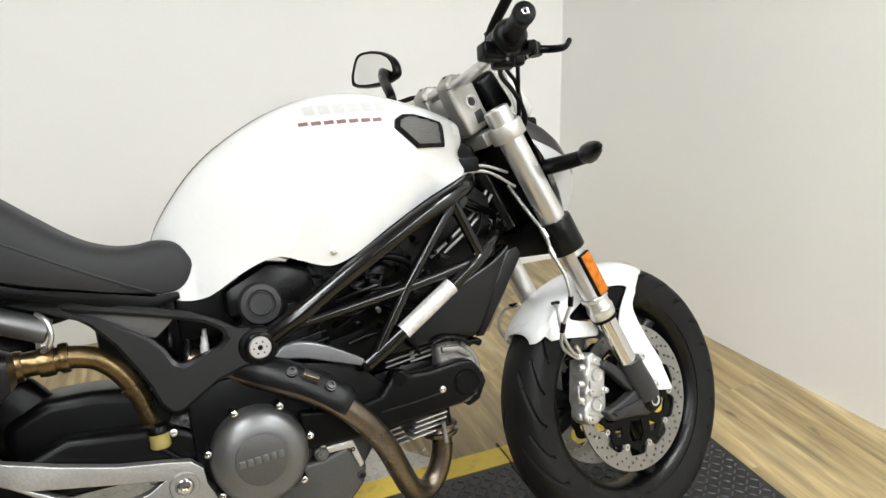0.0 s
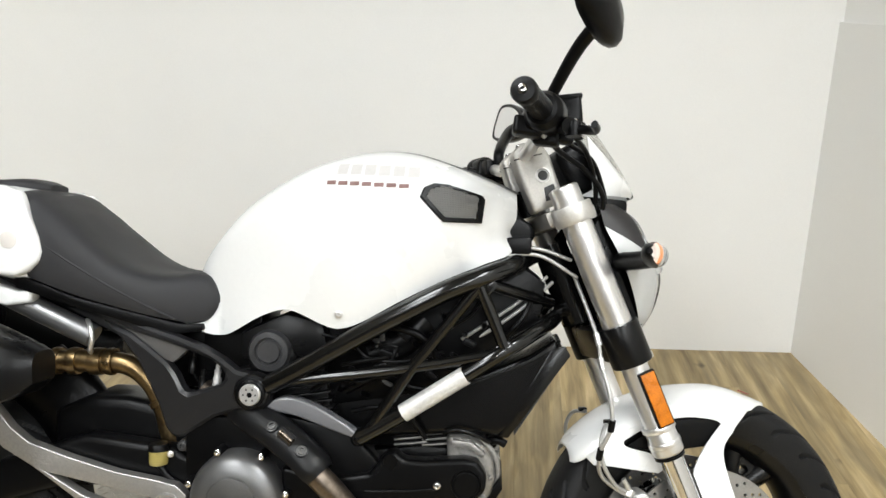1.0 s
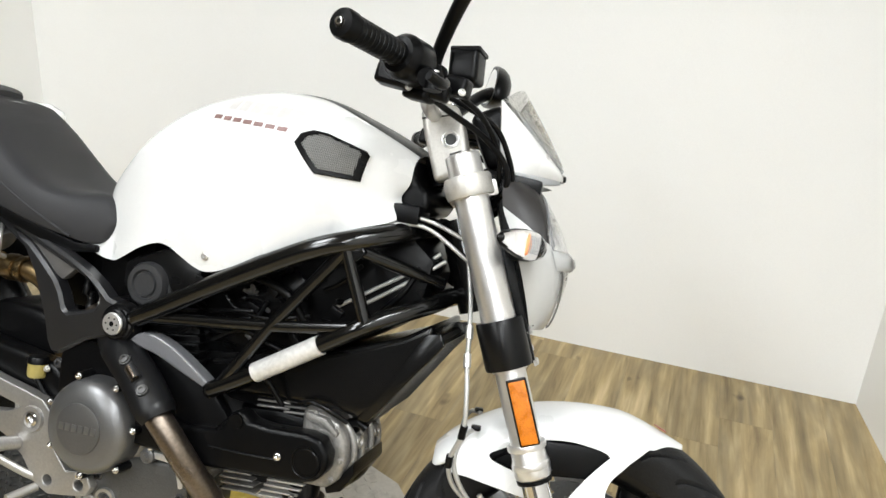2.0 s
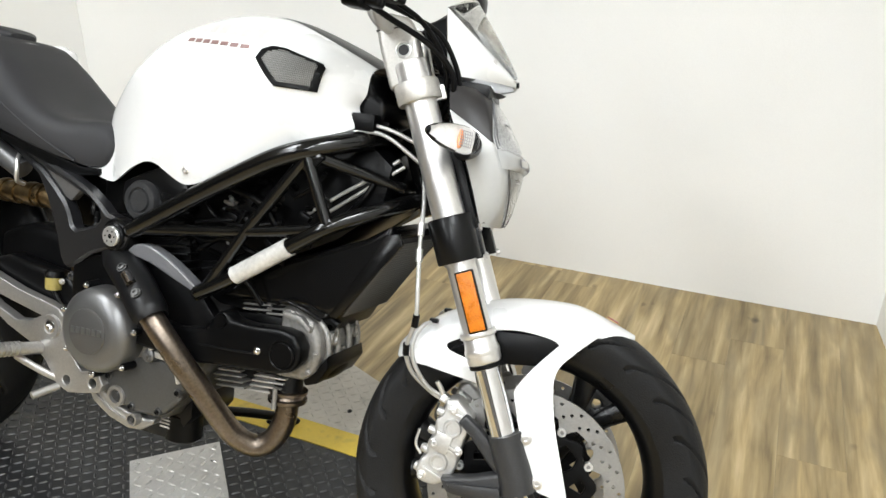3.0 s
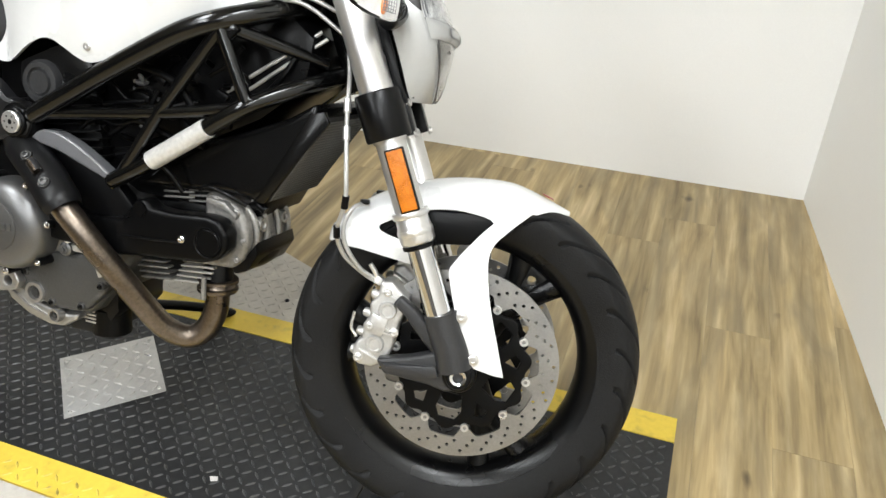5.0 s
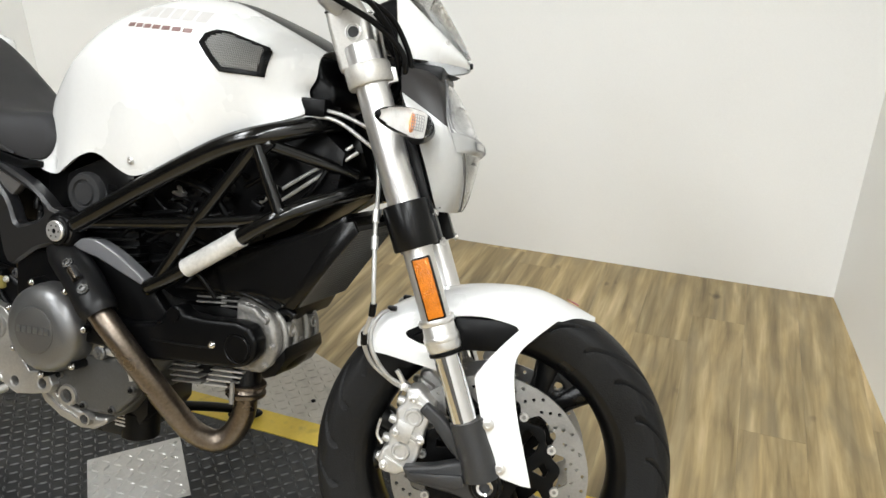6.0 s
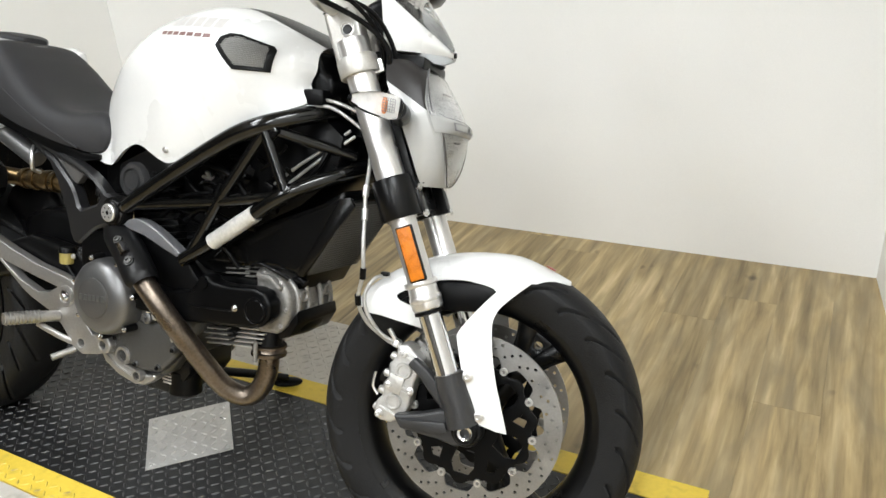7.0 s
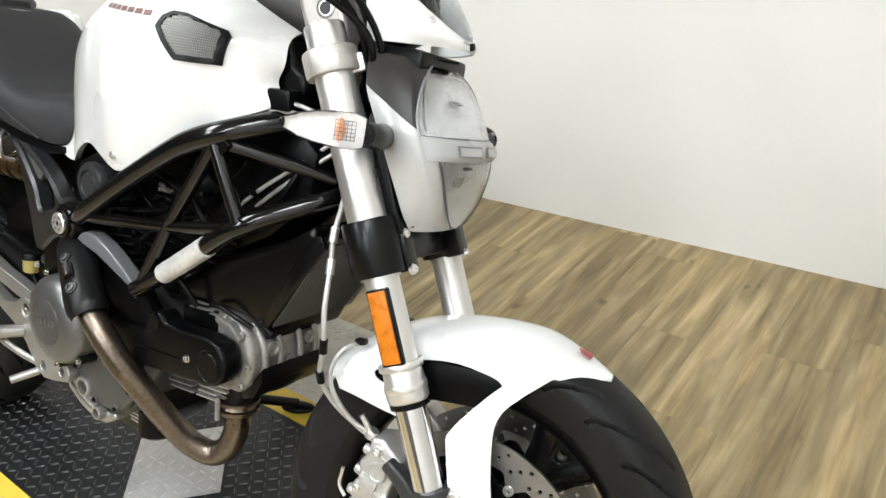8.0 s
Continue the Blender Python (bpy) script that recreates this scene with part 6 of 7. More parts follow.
            part("clutch_perch", box((0.495, s * 0.175, 1.032), (0.06, 0.07, 0.022), 0.006, (0, -6, s * 18)), TRIM, master)
        # mirrors
        base = Vector(P(s, 0.462, 0.190, 1.030))
        head = Vector((0.512, -0.305, 1.184)) if s < 0 else Vector((0.522, 0.345, 1.158))
        lift = head.z - base.z
        stem = tube([base, base + Vector((0.0, s * 0.004, 0.22 * lift)), base.lerp(head, 0.45) + Vector((-0.004, -s * 0.012, 0.012)), base.lerp(head, 0.72) + Vector((0.0, -s * 0.018, 0.004)), head + Vector((0.004, -s * 0.030, -0.016))], lambda t: (0.0085 if s < 0 else 0.0105) + 0.003 * t, 14, 7)
        mirror = part("mirror_stem", stem, TRIM, bike, "black mirror stem", TURNED)
        place = pose(*head, s * 14, 8, -38 if s < 0 else 12) @ Matrix.Scale(1.0 if s < 0 else 1.12, 4)
        # outer end broad, inner end drawn out to the stem
        rim_pts = [(0.078, -0.012), (0.070, -0.034), (0.030, -0.040), (-0.030, -0.036), (-0.072, -0.024), (-0.086, -0.010), (-0.070, 0.018), (-0.030, 0.036), (0.030, 0.041), (0.066, 0.030)]
        outline = [q for q in smooth_path([(0, y * s, z) for y, z in rim_pts + rim_pts[:1]], 4)][:-1]
        own, rows = bmesh.new(), []
        for x, f in ((-0.008, 0.90), (-0.009, 0.96), (-0.004, 1.0), (0.006, 0.97), (0.016, 0.82), (0.024, 0.52), (0.027, 0.12)):
            rows.append([Vector((x, p.y * f, p.z * f)) for p in outline])
        vs = grid_faces(own, rows, closed_v=True)
        own.faces.new(vs[0])
        own.faces.new(vs[-1])
        bmesh.ops.transform(own, matrix=place, verts=own.verts)
        part("mirror_shell", own, TRIM, mirror, "black mirror shell", sharp=50)
        pane = bmesh.new()
        face = pane.faces.new([pane.verts.new((-0.0086, p.y * 0.82, p.z * 0.82)) for p in outline])
        made = bmesh.ops.extrude_face_region(pane, geom=[face])["geom"]
        bmesh.ops.translate(pane, vec=(-0.0010, 0, 0), verts=[v for v in made if isinstance(v, bmesh.types.BMVert)])
        bmesh.ops.transform(pane, matrix=place, verts=pane.verts)
        part("mirror_glass", pane, MIRROR, mirror, "mirror glass")
    dash = box((0.556, 0, 0.990), (0.056, 0.125, 0.092), 0.016, (0, -28, 0), segments=3)
    d = part("instrument_pod", dash, TRIM, bike, "black instrument pod", TURNED)
    part("pod_screen", box((0.536, 0, 1.008), (0.004, 0.085, 0.045), 0.003, (0, -28, 0)), GREYPLASTIC, d)
    part("ignition_lock", lathe([(0, 0.02), (0.014, 0.02), (0.018, 0.016), (0.018, -0.03)], (0.47, 0.0, 0.935), (-0.38, 0, 0.92), 22), TRIM, bike, "", TURNED)


handlebar()


def headlight():
    """A nacelle given by its upright middle line and its rim; clear lenses stand before recessed bright bowls."""
    nose = curve([(-1.0, 0.680), (-0.9, 0.686), (-0.6, 0.695), (-0.1, 0.701), (0.25, 0.691), (0.6, 0.669), (0.85, 0.649), (1.0, 0.630)])
    edge_x = curve([(-1.0, 0.676), (-0.6, 0.681), (-0.23, 0.677), (0.1, 0.663), (0.3, 0.654), (0.6, 0.645), (0.85, 0.634), (1.0, 0.622)])
    back_x = curve([(-1.0, 0.655), (-0.6, 0.642), (-0.1, 0.622), (0.3, 0.602), (0.6, 0.586), (1.0, 0.578)])
    wide = curve([(-1.0, 0.040), (-0.95, 0.052), (-0.8, 0.072), (-0.5, 0.091), (-0.2, 0.107), (0.2, 0.114), (0.5, 0.108), (0.75, 0.096), (0.9, 0.082), (1.0, 0.066)])
    span = curve([(-1.0, 0.080), (-0.8, 0.094), (-0.5, 0.104), (-0.2, 0.111), (0.2, 0.114), (0.6, 0.110), (1.0, 0.098)])

    def skin(u, v, off=0.0):
        x = edge_x(v) + (nose(v) - edge_x(v)) * max(0.0, 1 - abs(u) ** 2.3) ** 0.72 + off
        return Vector((x, u * wide(v), 0.815 + 0.108 * v))

    def opening(v):
        return (curve([(-1.0, 0.05), (-0.97, 0.30), (-0.9, 0.50), (-0.75, 0.66), (-0.5, 0.78), (-0.2, 0.84), (0.0, 0.86)]) if v < 0 else
                curve([(0.0, 0.96), (0.2, 0.975), (0.4, 0.965), (0.6, 0.92), (0.75, 0.84), (0.88, 0.68), (0.95, 0.48), (1.0, 0.05)]))(v)

    n = 30
    cheeks, lower = {-1: bmesh.new(), 1: bmesh.new()}, bmesh.new()
    for s in (-1, 1):
        for bm, top in ((cheeks[s], True), (lower, False)):
            rows = []
            for i in range(13):
                q = i / 12
                seam = 0.20 + 0.02 * q
                v0, v1 = (seam, 0.998) if top else (-0.998, seam)
                row = []
                for k in range(n + 1):
                    v = v0 + (v1 - v0) * k / n
                    e = opening(v)
                    row.append(skin(s * (e + (1 - e) * q), v))
                rows.append(row)
            grid_faces(bm, rows)
    # sides that run back from the rim; the seam between the two shells climbs to the rear
    for s in (-1, 1):
        for bm, top in ((cheeks[s], True), (lower, False)):
            rows = []
            for k in range(9):
                t = k / 8
                seam = 0.22 + 0.40 * t
                v0, v1 = (seam, 0.998) if top else (-0.998, seam)
                row = []
                for j in range(25):
                    v = v0 + (v1 - v0) * j / 24
                    a = skin(s, v)
                    e = t ** 0.7
                    row.append(Vector((a.x + (back_x(v) - a.x) * t, s * (wide(v) + (span(v) - wide(v)) * e + 0.004 * math.sin(math.pi * t)), a.z)))
                rows.append(row)
            grid_faces(bm, rows)
    lamp = part("headlight", lower, SILVERPAINT, bike, "silver-white headlight with clear lens in two storeys", TURNED)
    for s in (-1, 1):
        part("headlight_cheek", cheeks[s], MIDGREY, lamp, "dark grey upper headlight panel")
    part("headlight_back", prism([(0.560, 0.925), (0.600, 0.925), (0.665, 0.710), (0.640, 0.710)], -0.085, 0.085, 0.01), TRIM, lamp)
    for top in (True, False):
        v0, v1 = (0.135, 0.975) if top else (-0.975, -0.125)
        pane, bowl = bmesh.new(), bmesh.new()
        rows_p, rows_b = [], []
        mid = (v0 + v1) / 2
        for k in range(n + 1):
            v = v0 + (v1 - v0) * k / n
            e = max(opening(v), 0.02)
            rows_p.append([skin(e * a / 14, v, 0.003) for a in range(-14, 15)])
            rows_b.append([skin(e * a / 14, v, -0.003 - 0.030 * max(0.0, 1 - (a / 14) ** 2) ** 0.8 * max(0.0, 1 - ((v - mid) / (v1 - mid)) ** 2) ** 0.6) for a in range(-14, 15)])
        grid_faces(pane, rows_p)
        bmesh.ops.solidify(pane, geom=pane.faces[:], thickness=0.002)
        glass_part = part("headlight_lens", pane, GLASS, lamp, "clear headlight lens", sharp=80)
        glass_part.visible_shadow = False
        grid_faces(bowl, rows_b)
        part("headlight_bowl", bowl, BOWL, lamp, "bright reflector bowl")
        for s in (-1, 1):
            line = [skin(s * max(opening(v0 + (v1 - v0) * k / 24), 0.02), v0 + (v1 - v0) * k / 24, 0.003) for k in range(25)]
            part("lens_edge", tube(line, 0.0013, 6, 2), LILAC if top else GREYPLASTIC, lamp, "grey lens edge")
        for s in (-1, 1):
            ring = [skin(s * 0.90 * max(opening(v), 0.02), v, -0.003) for v in (v0 + 0.05 + (v1 - v0 - 0.10) * k / 20 for k in range(21))]
            part("bowl_contour", tube(ring, 0.0016, 6, 2), LILAC, lamp)
        lift = -0.16 if top else 0.22
        z = 0.815 + 0.108 * (mid + lift)
        at = (nose(mid) - 0.026, 0, z)
        part("bulb_holder", lathe([(0.0, 0.002), (0.011, 0.002), (0.013, 0.0), (0.0135, -0.010), (0.010, -0.016)], at, (1, 0, 0.2), 22), ALLOY, lamp)
        part("bulb", blob((at[0] + 0.006, 0, z), (0.012, 0.0065, 0.0065), n=14), GLASS, lamp)
        part("bulb_shield", box((at[0] + 0.010, 0.0, z + 0.012), (0.016, 0.020, 0.004), 0.0015), GREYPLASTIC, lamp)
    band = bmesh.new()
    rows = []
    for k in range(9):
        v = -0.125 + 0.26 * k / 8
        bulge = 0.005 + 0.006 * (1 - (2 * k / 8 - 1) ** 4)
        rows.append([skin(0.985 * a / 16, v, 0.003 + (bulge - 0.003) * (1 - (a / 16) ** 6)) for a in range(-16, 17)])
    grid_faces(band, rows)
    bmesh.ops.solidify(band, geom=band.faces[:], thickness=0.004)
    part("headlight_band", band, WHITE, lamp, "pale band between the two lamps")
    for s in (-1, 1):
        inset = bmesh.new()
        grid_faces(inset, [[skin(s * (0.07 + 0.56 * a / 6), -0.06 + 0.13 * k / 3, 0.0125 * (1 - (0.07 + 0.56 * a / 6) ** 6)) for a in range(7)] for k in range(4)])
        part("band_inset", inset, LILAC, lamp)
        pale = bmesh.new()
        grid_faces(pale, [[skin(s * (0.11 + 0.48 * a / 6), -0.04 + 0.09 * k / 3, 0.0008 + 0.0125 * (1 - (0.11 + 0.48 * a / 6) ** 6)) for a in range(7)] for k in range(4)])
        part("band_lens", pale, SILVERPAINT, lamp)
    for s in (-1, 1):
        part("headlight_bracket", prism([(0.590, 0.850), (0.605, 0.835), (0.640, 0.740), (0.655, 0.705), (0.640, 0.700), (0.605, 0.760), (0.585, 0.83)], s * 0.090, s * 0.100, 0.003), TRIM, lamp)
        part("stalk", tube([(0.614, s * 0.104, 0.822), (0.626, s * 0.135, 0.822), (0.636, s * 0.168, 0.823), (0.640, s * 0.200, 0.825)], lambda t: 0.0165 - 0.002 * t, 18, 5), TRIM, bike, "black rubber indicator stalk", TURNED)
        profile = [(0.0, 0.0), (0.0115, 0.0012), (0.0175, 0.008), (0.0200, 0.022), (0.0194, 0.045), (0.0165, 0.068), (0.0115, 0.090), (0.0058, 0.1035), (0.0, 0.108)]
        az = Vector((-0.051, s * 0.090, 0.003)).normalized()
        ax = (Vector((1, 0, 0)) - az * az.x).normalized()
        ay = az.cross(ax)
        q = Matrix((ax, ay, az)).transposed().to_4x4()
        place = Matrix.Translation((0.642, s * 0.194, 0.8265)) @ q
        own = lathe(profile, (0, 0, 0), (0, 0, 1), 36)
        bmesh.ops.transform(own, matrix=place, verts=own.verts)
        ind = part("indicator_lens", own, GLASS, bike, "clear indicator lens with orange bulb", TURNED, sharp=80)
        ind.visible_shadow = False
        shell = lathe([(r * 1.014, h * 1.003 - 0.0004) for r, h in profile], (0, 0, 0), (0, 0, 1), 36)
        bmesh.ops.delete(shell, geom=[v for v in shell.verts if v.co.x > 0.0068], context="VERTS")
        bmesh.ops.transform(shell, matrix=place, verts=shell.verts)
        part("indicator_shell", shell, TRIM, ind, "black indicator shell")
        cup = lathe([(r * 0.965, h * 0.98 + 0.001) for r, h in profile], (0, 0, 0), (0, 0, 1), 32)
        for v in cup.verts:
            v.co.x = min(v.co.x, 0.0005)
        bmesh.ops.transform(cup, matrix=place, verts=cup.verts)
        part("indicator_back", cup, CUP, ind)
        part("indicator_bulb", blob(place @ Vector((0.0005, 0, 0.036)), (0.0045, 0.0090, 0.0115), n=16), BULB, ind, "orange bulb")
        for k in range(6):
            part("lens_rib", tube([place @ Vector((0.0125, y, 0.024 + 0.0050 * k)) for y in (-0.0105, 0.0, 0.0105)], 0.0006, 6, 1), LILAC, ind)
            part("lens_rib", tube([place @ Vector((0.0125, -0.0100 + 0.0040 * k, z)) for z in (0.024, 0.037, 0.050)], 0.0005, 6, 1), LILAC, ind)


headlight()


def fly_screen():
    def low(s, t):
        return Vector((0.672 - 0.100 * t, s * 0.096 * t**0.55, 0.942 - 0.005 * t))

    def high(s, t):
        return Vector((0.672 - 0.114 * t, s * 0.100 * t**0.6, 0.952 + 0.088 * t))

    n = 24
    cowl = bmesh.new()
    for s in (-1, 1):
        rows = []
        for i in range(n + 1):
            t = i / n
            a, b = low(s, t), high(s, t)
            out = Vector((0.2, s * 1.0, 0.1)).normalized() * 0.014 * math.sin(math.pi * min(1, t + 0.1))
            rows.append([a.lerp(b, k / 8) + out * math.sin(math.pi * k / 8) for k in range(9)])
        grid_faces(cowl, rows)
    bmesh.ops.remove_doubles(cowl, verts=cowl.verts, dist=0.0005)
    bmesh.ops.solidify(cowl, geom=cowl.faces[:], thickness=0.003)
    ob = part("fly_screen", cowl, WHITE, bike, "white fly screen with a clear windscreen", TURNED)
    under = bmesh.new()
    rows = [[low(-1, i / 12).lerp(low(1, i / 12), k / 8) + Vector((-0.014, 0, -0.014)) for k in range(9)] for i in range(13)]
    grid_faces(under, rows)
    bmesh.ops.solidify(under, geom=under.faces[:], thickness=0.024)
    part("screen_underside", under, TRIM, ob, "black underside of the fly screen")
    clear = bmesh.new()
    rows = []
    for i in range(n + 1):
        t = 0.04 + 0.96 * i / n
        a, b = high(-1, t), high(1, t)
        lift = Vector((0.62, 0, 0.78)) * (0.004 + 0.046 * t**0.8)
        rows.append([a.lerp(b, k / 12) + lift * math.sin(math.pi * k / 12) for k in range(13)])
    grid_faces(clear, rows)
    bmesh.ops.solidify(clear, geom=clear.faces[:], thickness=0.0025)
    w = part("windscreen", clear, SMOKE, ob, "clear plastic windscreen", sharp=80)
    w.visible_shadow = False
    part("screen_mount", box((0.592, 0, 0.921), (0.096, 0.150, 0.030), 0.008, (0, 4, 0)), TRIM, ob)
    for s in (-1, 1):
        bolt("screen_screw", high(s, 0.35) + Vector((0.006, s * 0.004, -0.012)), (0.6, s * 0.7, 0.4), 0.0045, ob, SILVER, 0.004)
    bolt("tip_stud", low(1, 0.0) + Vector((-0.004, 0, 0.006)), (1, 0, 0.1), 0.005, ob, TRIM, 0.009)


fly_screen()


def front_fender():
    crest = curve([(0.515, 0.455), (0.535, 0.487), (0.56, 0.515), (0.60, 0.546), (0.65, 0.572), (0.70, 0.588), (0.76, 0.597), (0.82, 0.598), (0.85, 0.592), (0.88, 0.5815), (0.905, 0.572), (0.927, 0.563)])
    half = curve([(0.540, 0.034), (0.546, 0.050), (0.556, 0.061), (0.575, 0.069), (0.61, 0.0735), (0.65, 0.0745), (0.79, 0.0745), (0.83, 0.0700), (0.865, 0.060), (0.895, 0.045), (0.915, 0.028), (0.924, 0.014), (0.927, 0.004)])
    n = 44

    def edge_drop(x):
        return 0.036 * min(1.0, half(x) / 0.0745 + 0.06) if x < 0.80 else 0.036 - 0.016 * (x - 0.80) / 0.127

    shell = bmesh.new()
    rows = []
    for i in range(n + 1):
        x = 0.542 + 0.384 * (i / n) ** 1.15
        z, w = crest(x), half(x)
        drop = edge_drop(x)
        rows.append([Vector((x, w * math.copysign(abs(math.sin(b)) ** 0.92, b), z - drop * (1 - math.cos(b)) ** 1.08)) for b in (radians(-90 + 180 * k / 24) for k in range(25))])
    under = [[Vector((p.x, p.y * 0.955, p.z - 0.0035)) for p in row] for row in rows]
    outer, inner = grid_faces(shell, rows), grid_faces(shell, under)
    rim_out = [*outer[0], *[r[-1] for r in outer[1:]], *outer[-1][-2::-1], *[r[0] for r in outer[-2:0:-1]]]
    rim_in = [*inner[0], *[r[-1] for r in inner[1:]], *inner[-1][-2::-1], *[r[0] for r in inner[-2:0:-1]]]
    for k in range(len(rim_out)):
        a, b = k, (k + 1) % len(rim_out)
        shell.faces.new((rim_out[a], rim_out[b], rim_in[b], rim_in[a]))
    ob = part("front_fender", shell, WHITE, bike, "white front mudguard with cut-out sides", TURNED)
    for s in (-1, 1):
        outline = [(x, crest(x) - edge_drop(x) + 0.0015) for x in (0.562, 0.575, 0.59, 0.61, 0.63, 0.66, 0.69, 0.72, 0.76, 0.79, 0.81, 0.83, 0.85, 0.868)]
        def eased(pts):
            return [(p.x, p.y) for p in smooth_path([(x, z, 0) for x, z in pts], 3)]

        outline += eased([(0.862, 0.556), (0.842, 0.538), (0.820, 0.516), (0.809, 0.498), (0.806, 0.475), (0.816, 0.42), (0.835, 0.36), (0.853, 0.303)])
        outline += [(0.836, 0.304), (0.800, 0.312)]
        outline += eased([(0.798, 0.316), (0.782, 0.350), (0.760, 0.41), (0.746, 0.455)])
        outline += eased([(0.748, 0.463), (0.762, 0.485), (0.788, 0.518), (0.806, 0.538)])
        outline += eased([(0.800, 0.543), (0.785, 0.547), (0.744, 0.551), (0.70, 0.545), (0.663, 0.531), (0.640, 0.519), (0.628, 0.511), (0.632, 0.503), (0.650, 0.497), (0.676, 0.490), (0.692, 0.478), (0.696, 0.462)])
        outline += [(0.688, 0.456), (0.64, 0.464), (0.60, 0.470), (0.575, 0.471)]
        bm = prism(outline, s * 0.0765, s * 0.0805, 0.0012)
        for v in bm.verts:
            v.co.y += s * (0.030 * max(0.0, min(1.0, (0.50 - v.co.z) / 0.12)) if v.co.x > 0.70 else 0.0)
            lean = max(0.0, min(1.0, 1.0 - (crest(v.co.x) - edge_drop(v.co.x) - v.co.z) / 0.075))
            v.co.y -= s * 0.0050 * lean ** 1.4
            if v.co.x < 0.63 or (v.co.x > 0.79 and v.co.z > 0.53):
                v.co.y -= s * (0.0745 - half(v.co.x))
        bmesh.ops.triangulate(bm, faces=[f for f in bm.faces if len(f.verts) > 4])
        part("fender_side", bm, WHITE, ob, "white mudguard side and stay")
        bolt("fender_bolt", (0.776, s * 0.110, 0.392), (0, s, 0), 0.008, ob, SILVER, 0.006, "silver mudguard bolt")
        bolt("fender_bolt", (0.802, s * 0.110, 0.326), (0, s, 0), 0.008, ob, SILVER, 0.006, "silver mudguard bolt")
    badge = [(-0.010, 0.008), (0.010, 0.008), (0.008, -0.006), (0.0, -0.012), (-0.008, -0.006)]
    bm = prism(badge, 0, 0.0012, 0.0003)
    at = Vector((0.889, 0.0, 0.5825))
    bmesh.ops.transform(bm, matrix=Matrix.Translation(at) @ pose(0, 0, 0, 0, 22, 0) @ pose(0, 0, 0, 90, 0, 90) @ pose(0, -0.0005, 0), verts=bm.verts)
    part("fender_badge", bm, BADGE, ob, "small red shield badge")
    part("inner_fender", prism([(0.63, 0.50), (0.70, 0.545), (0.80, 0.55), (0.84, 0.53), (0.80, 0.50), (0.70, 0.49)], -0.072, 0.072, 0.006), TRIM, ob, "black inner mudguard")


front_fender()


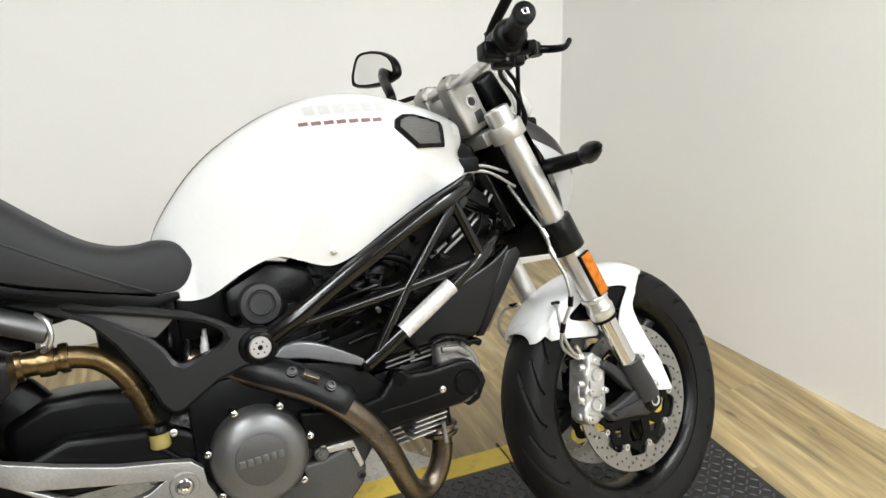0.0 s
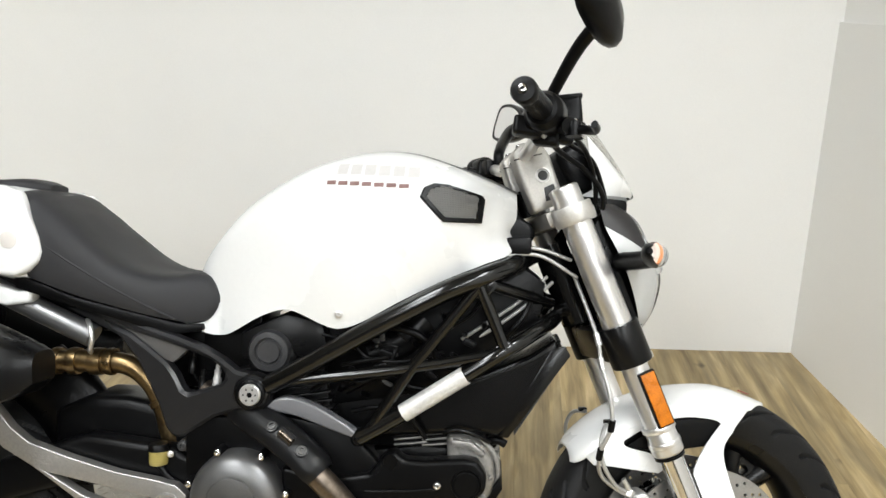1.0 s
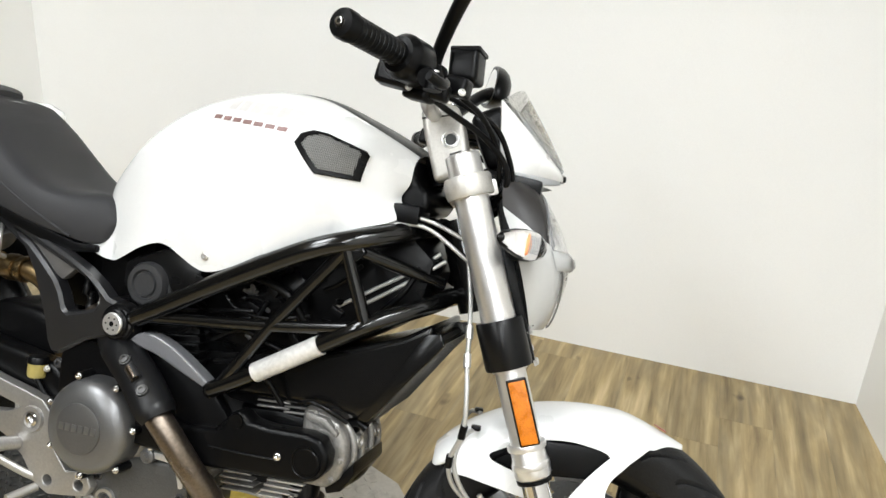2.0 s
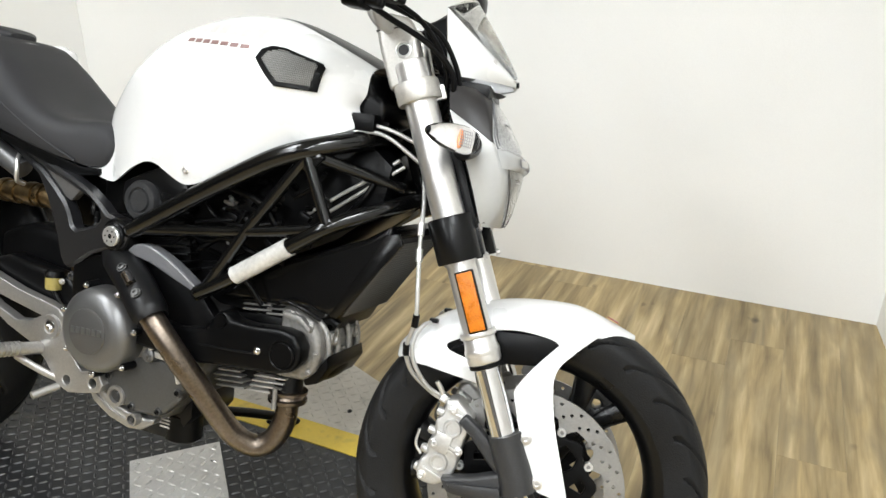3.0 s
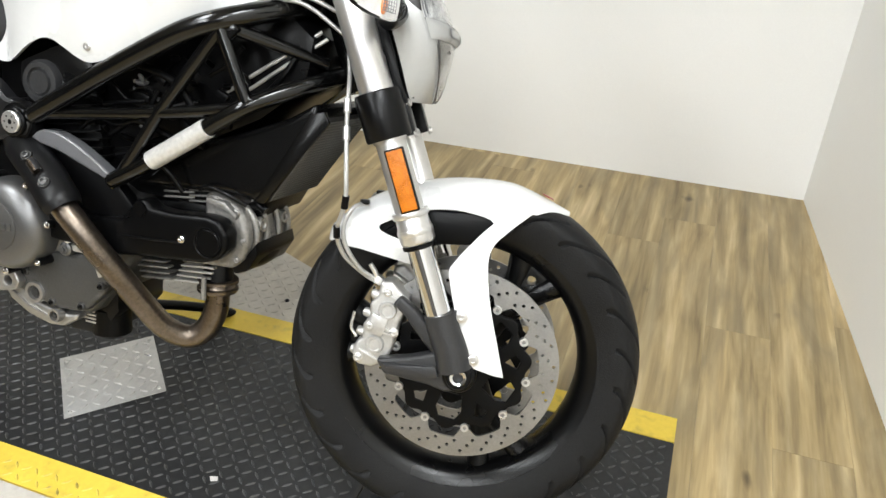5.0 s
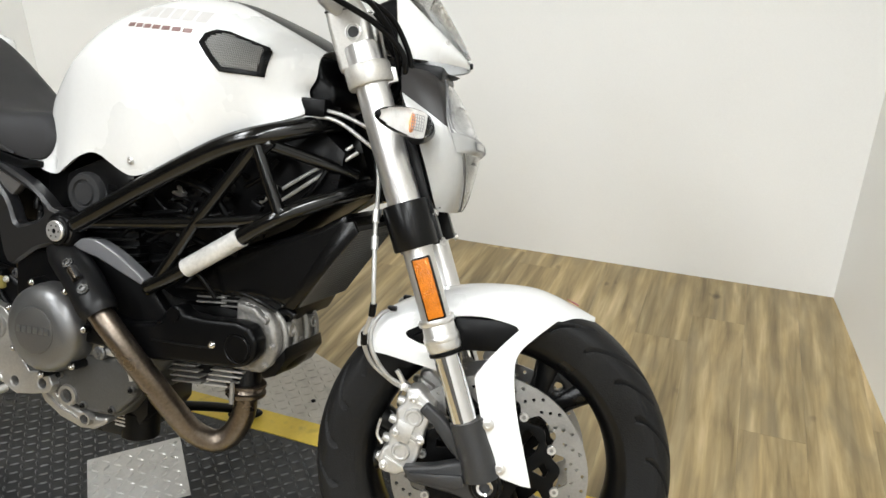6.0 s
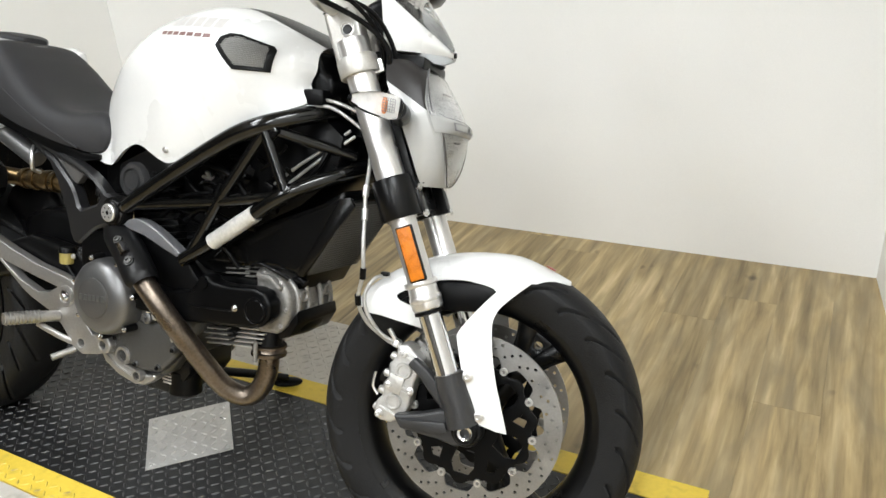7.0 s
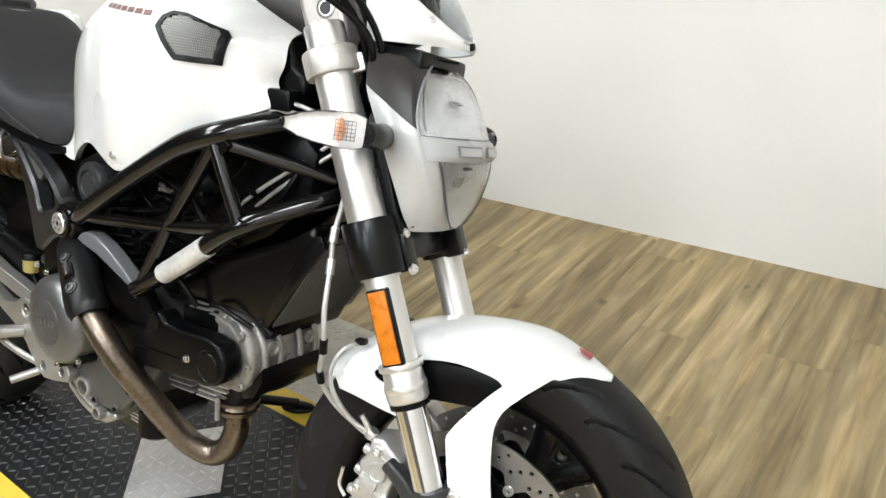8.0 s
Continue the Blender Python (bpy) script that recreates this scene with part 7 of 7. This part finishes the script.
def calipers():
    for s in (-1, 1):
        body = prism([(0.642, 0.424), (0.660, 0.428), (0.690, 0.402), (0.688, 0.388), (0.678, 0.360), (0.672, 0.318), (0.664, 0.296), (0.640, 0.282), (0.618, 0.284), (0.606, 0.302), (0.612, 0.322), (0.622, 0.330), (0.620, 0.352), (0.630, 0.364), (0.628, 0.388), (0.640, 0.40)],
                     s * 0.046, s * 0.092, 0.008, segments=3)
        cal = part("brake_caliper", body, ALLOY, bike, "cast alloy four-piston brake caliper", TURNED)
        part("caliper_half", prism([(0.645, 0.415), (0.672, 0.40), (0.660, 0.30), (0.630, 0.29), (0.622, 0.33)], s * 0.030, s * 0.050, 0.006), ALLOY, cal)
        for x, z in ((0.658, 0.380), (0.643, 0.322)):
            part("piston_cap", lathe([(0, 0.0045), (0.009, 0.0045), (0.0105, 0.006), (0.0135, 0.006), (0.0155, 0.002), (0.016, -0.008)], (x, s * 0.091, z), (0, s, 0), 26), ALLOY, cal)
        for x, z in ((0.618, 0.297), (0.656, 0.410), (0.672, 0.345), (0.632, 0.352)):
            bolt("caliper_bolt", (x, s * 0.092, z), (0, s, 0), 0.0058, cal, SILVER, 0.008)
        for x, z in ((0.609, 0.304), (0.616, 0.336), (0.624, 0.368), (0.634, 0.400)):
            part("caliper_knob", lathe([(0.0, 0.007), (0.0055, 0.007), (0.0075, 0.004), (0.0085, -0.008)], (x, s * 0.076, z), (-1, 0, 0.25), 16), ALLOY, cal)
        for x, z in ((0.636, 0.302), (0.650, 0.346), (0.652, 0.352), (0.664, 0.402)):
            part("caliper_rib", box((x, s * 0.0925, z), (0.040, 0.006, 0.006), 0.002, (0, 24, 0)), ALLOY, cal)
        part("caliper_bridge", prism([(0.634, 0.375), (0.662, 0.367), (0.654, 0.335), (0.628, 0.342)], s * 0.086, s * 0.0975, 0.004), ALLOY, cal)
        part("bleed_nipple", tube([(0.640, s * 0.080, 0.418), (0.630, s * 0.084, 0.438), (0.622, s * 0.086, 0.450)], 0.0042, 10, 4), SILVER, cal)
        part("pad_pin", tube([(0.612, s * 0.09, 0.33), (0.602, s * 0.09, 0.345), (0.605, s * 0.09, 0.37)], 0.0025, 8, 4), SILVER, cal)
        for w, pts in enumerate(([(0.545, s * 0.060, 0.800), (0.560, s * 0.088, 0.74), (0.568, s * 0.118, 0.69), (0.572, s * 0.125, 0.65), (0.580, s * 0.142, 0.60), (0.583, s * 0.140, 0.55), (0.570, s * 0.118, 0.50), (0.580, s * 0.094, 0.46), (0.612, s * 0.082, 0.432), (0.634, s * 0.078, 0.420)],
                                 [(0.605, s * 0.062, 0.542), (0.588, s * 0.090, 0.537), (0.577, s * 0.103, 0.510), (0.582, s * 0.102, 0.478), (0.606, s * 0.090, 0.442), (0.634, s * 0.078, 0.424)])):
            if s > 0 and w == 0:
                continue
            hose = part("brake_hose", tube(pts, 0.0036, 12, 8), HOSE, bike, "silver braided brake hose", TURNED)
            if w == 0:
                for k in (2, 3, 5, 6):
                    a = Vector(pts[k])
                    d = (Vector(pts[min(k + 1, 9)]) - Vector(pts[k - 1])).normalized()
                    part("hose_sleeve", tube([a - d * 0.010, a + d * 0.010], 0.0056, 12, 1), TRIM if k > 3 else SILVER, hose)
            else:
                part("hose_clip", box(Vector(pts[0]) + Vector((-0.004, s * 0.010, 0.003)), (0.015, 0.014, 0.008), 0.003), TRIM, hose)
        part("banjo", lathe([(0, 0.006), (0.008, 0.006), (0.009, 0.004), (0.009, -0.006), (0, -0.006)], (0.636, s * 0.078, 0.425), (0.4, 0, 0.9), 18), SILVER, cal)


calipers()

# ---- floor planks ----


def planks():
    rng = random.Random(7)
    w, gap, top = 0.150, 0.0003, FLOOR
    meshes = {}
    x = -1.80
    while x < 2.4:
        y = 1.62 - rng.random() * 0.9
        y1 = 1.62
        while y1 > -6.1:
            length = round(y1 - max(y, -6.15), 2)
            if length > 0.02:
                key = length
                if key not in meshes:
                    bm = box((0, 0, -0.003), (w - gap, length - gap, 0.006), 0.0003, segments=1)
                    me = bpy.data.meshes.new("plank")
                    bm.to_mesh(me)
                    bm.free()
                    me.materials.append(WOOD)
                    meshes[key] = me
                ob = new("plank", meshes[key])
                ob.parent = floor
                ob.matrix_basis = pose(x + w / 2, y1 - length / 2, top)
            y1 -= length
            y = y1 - 1.21
        x += w


planks()
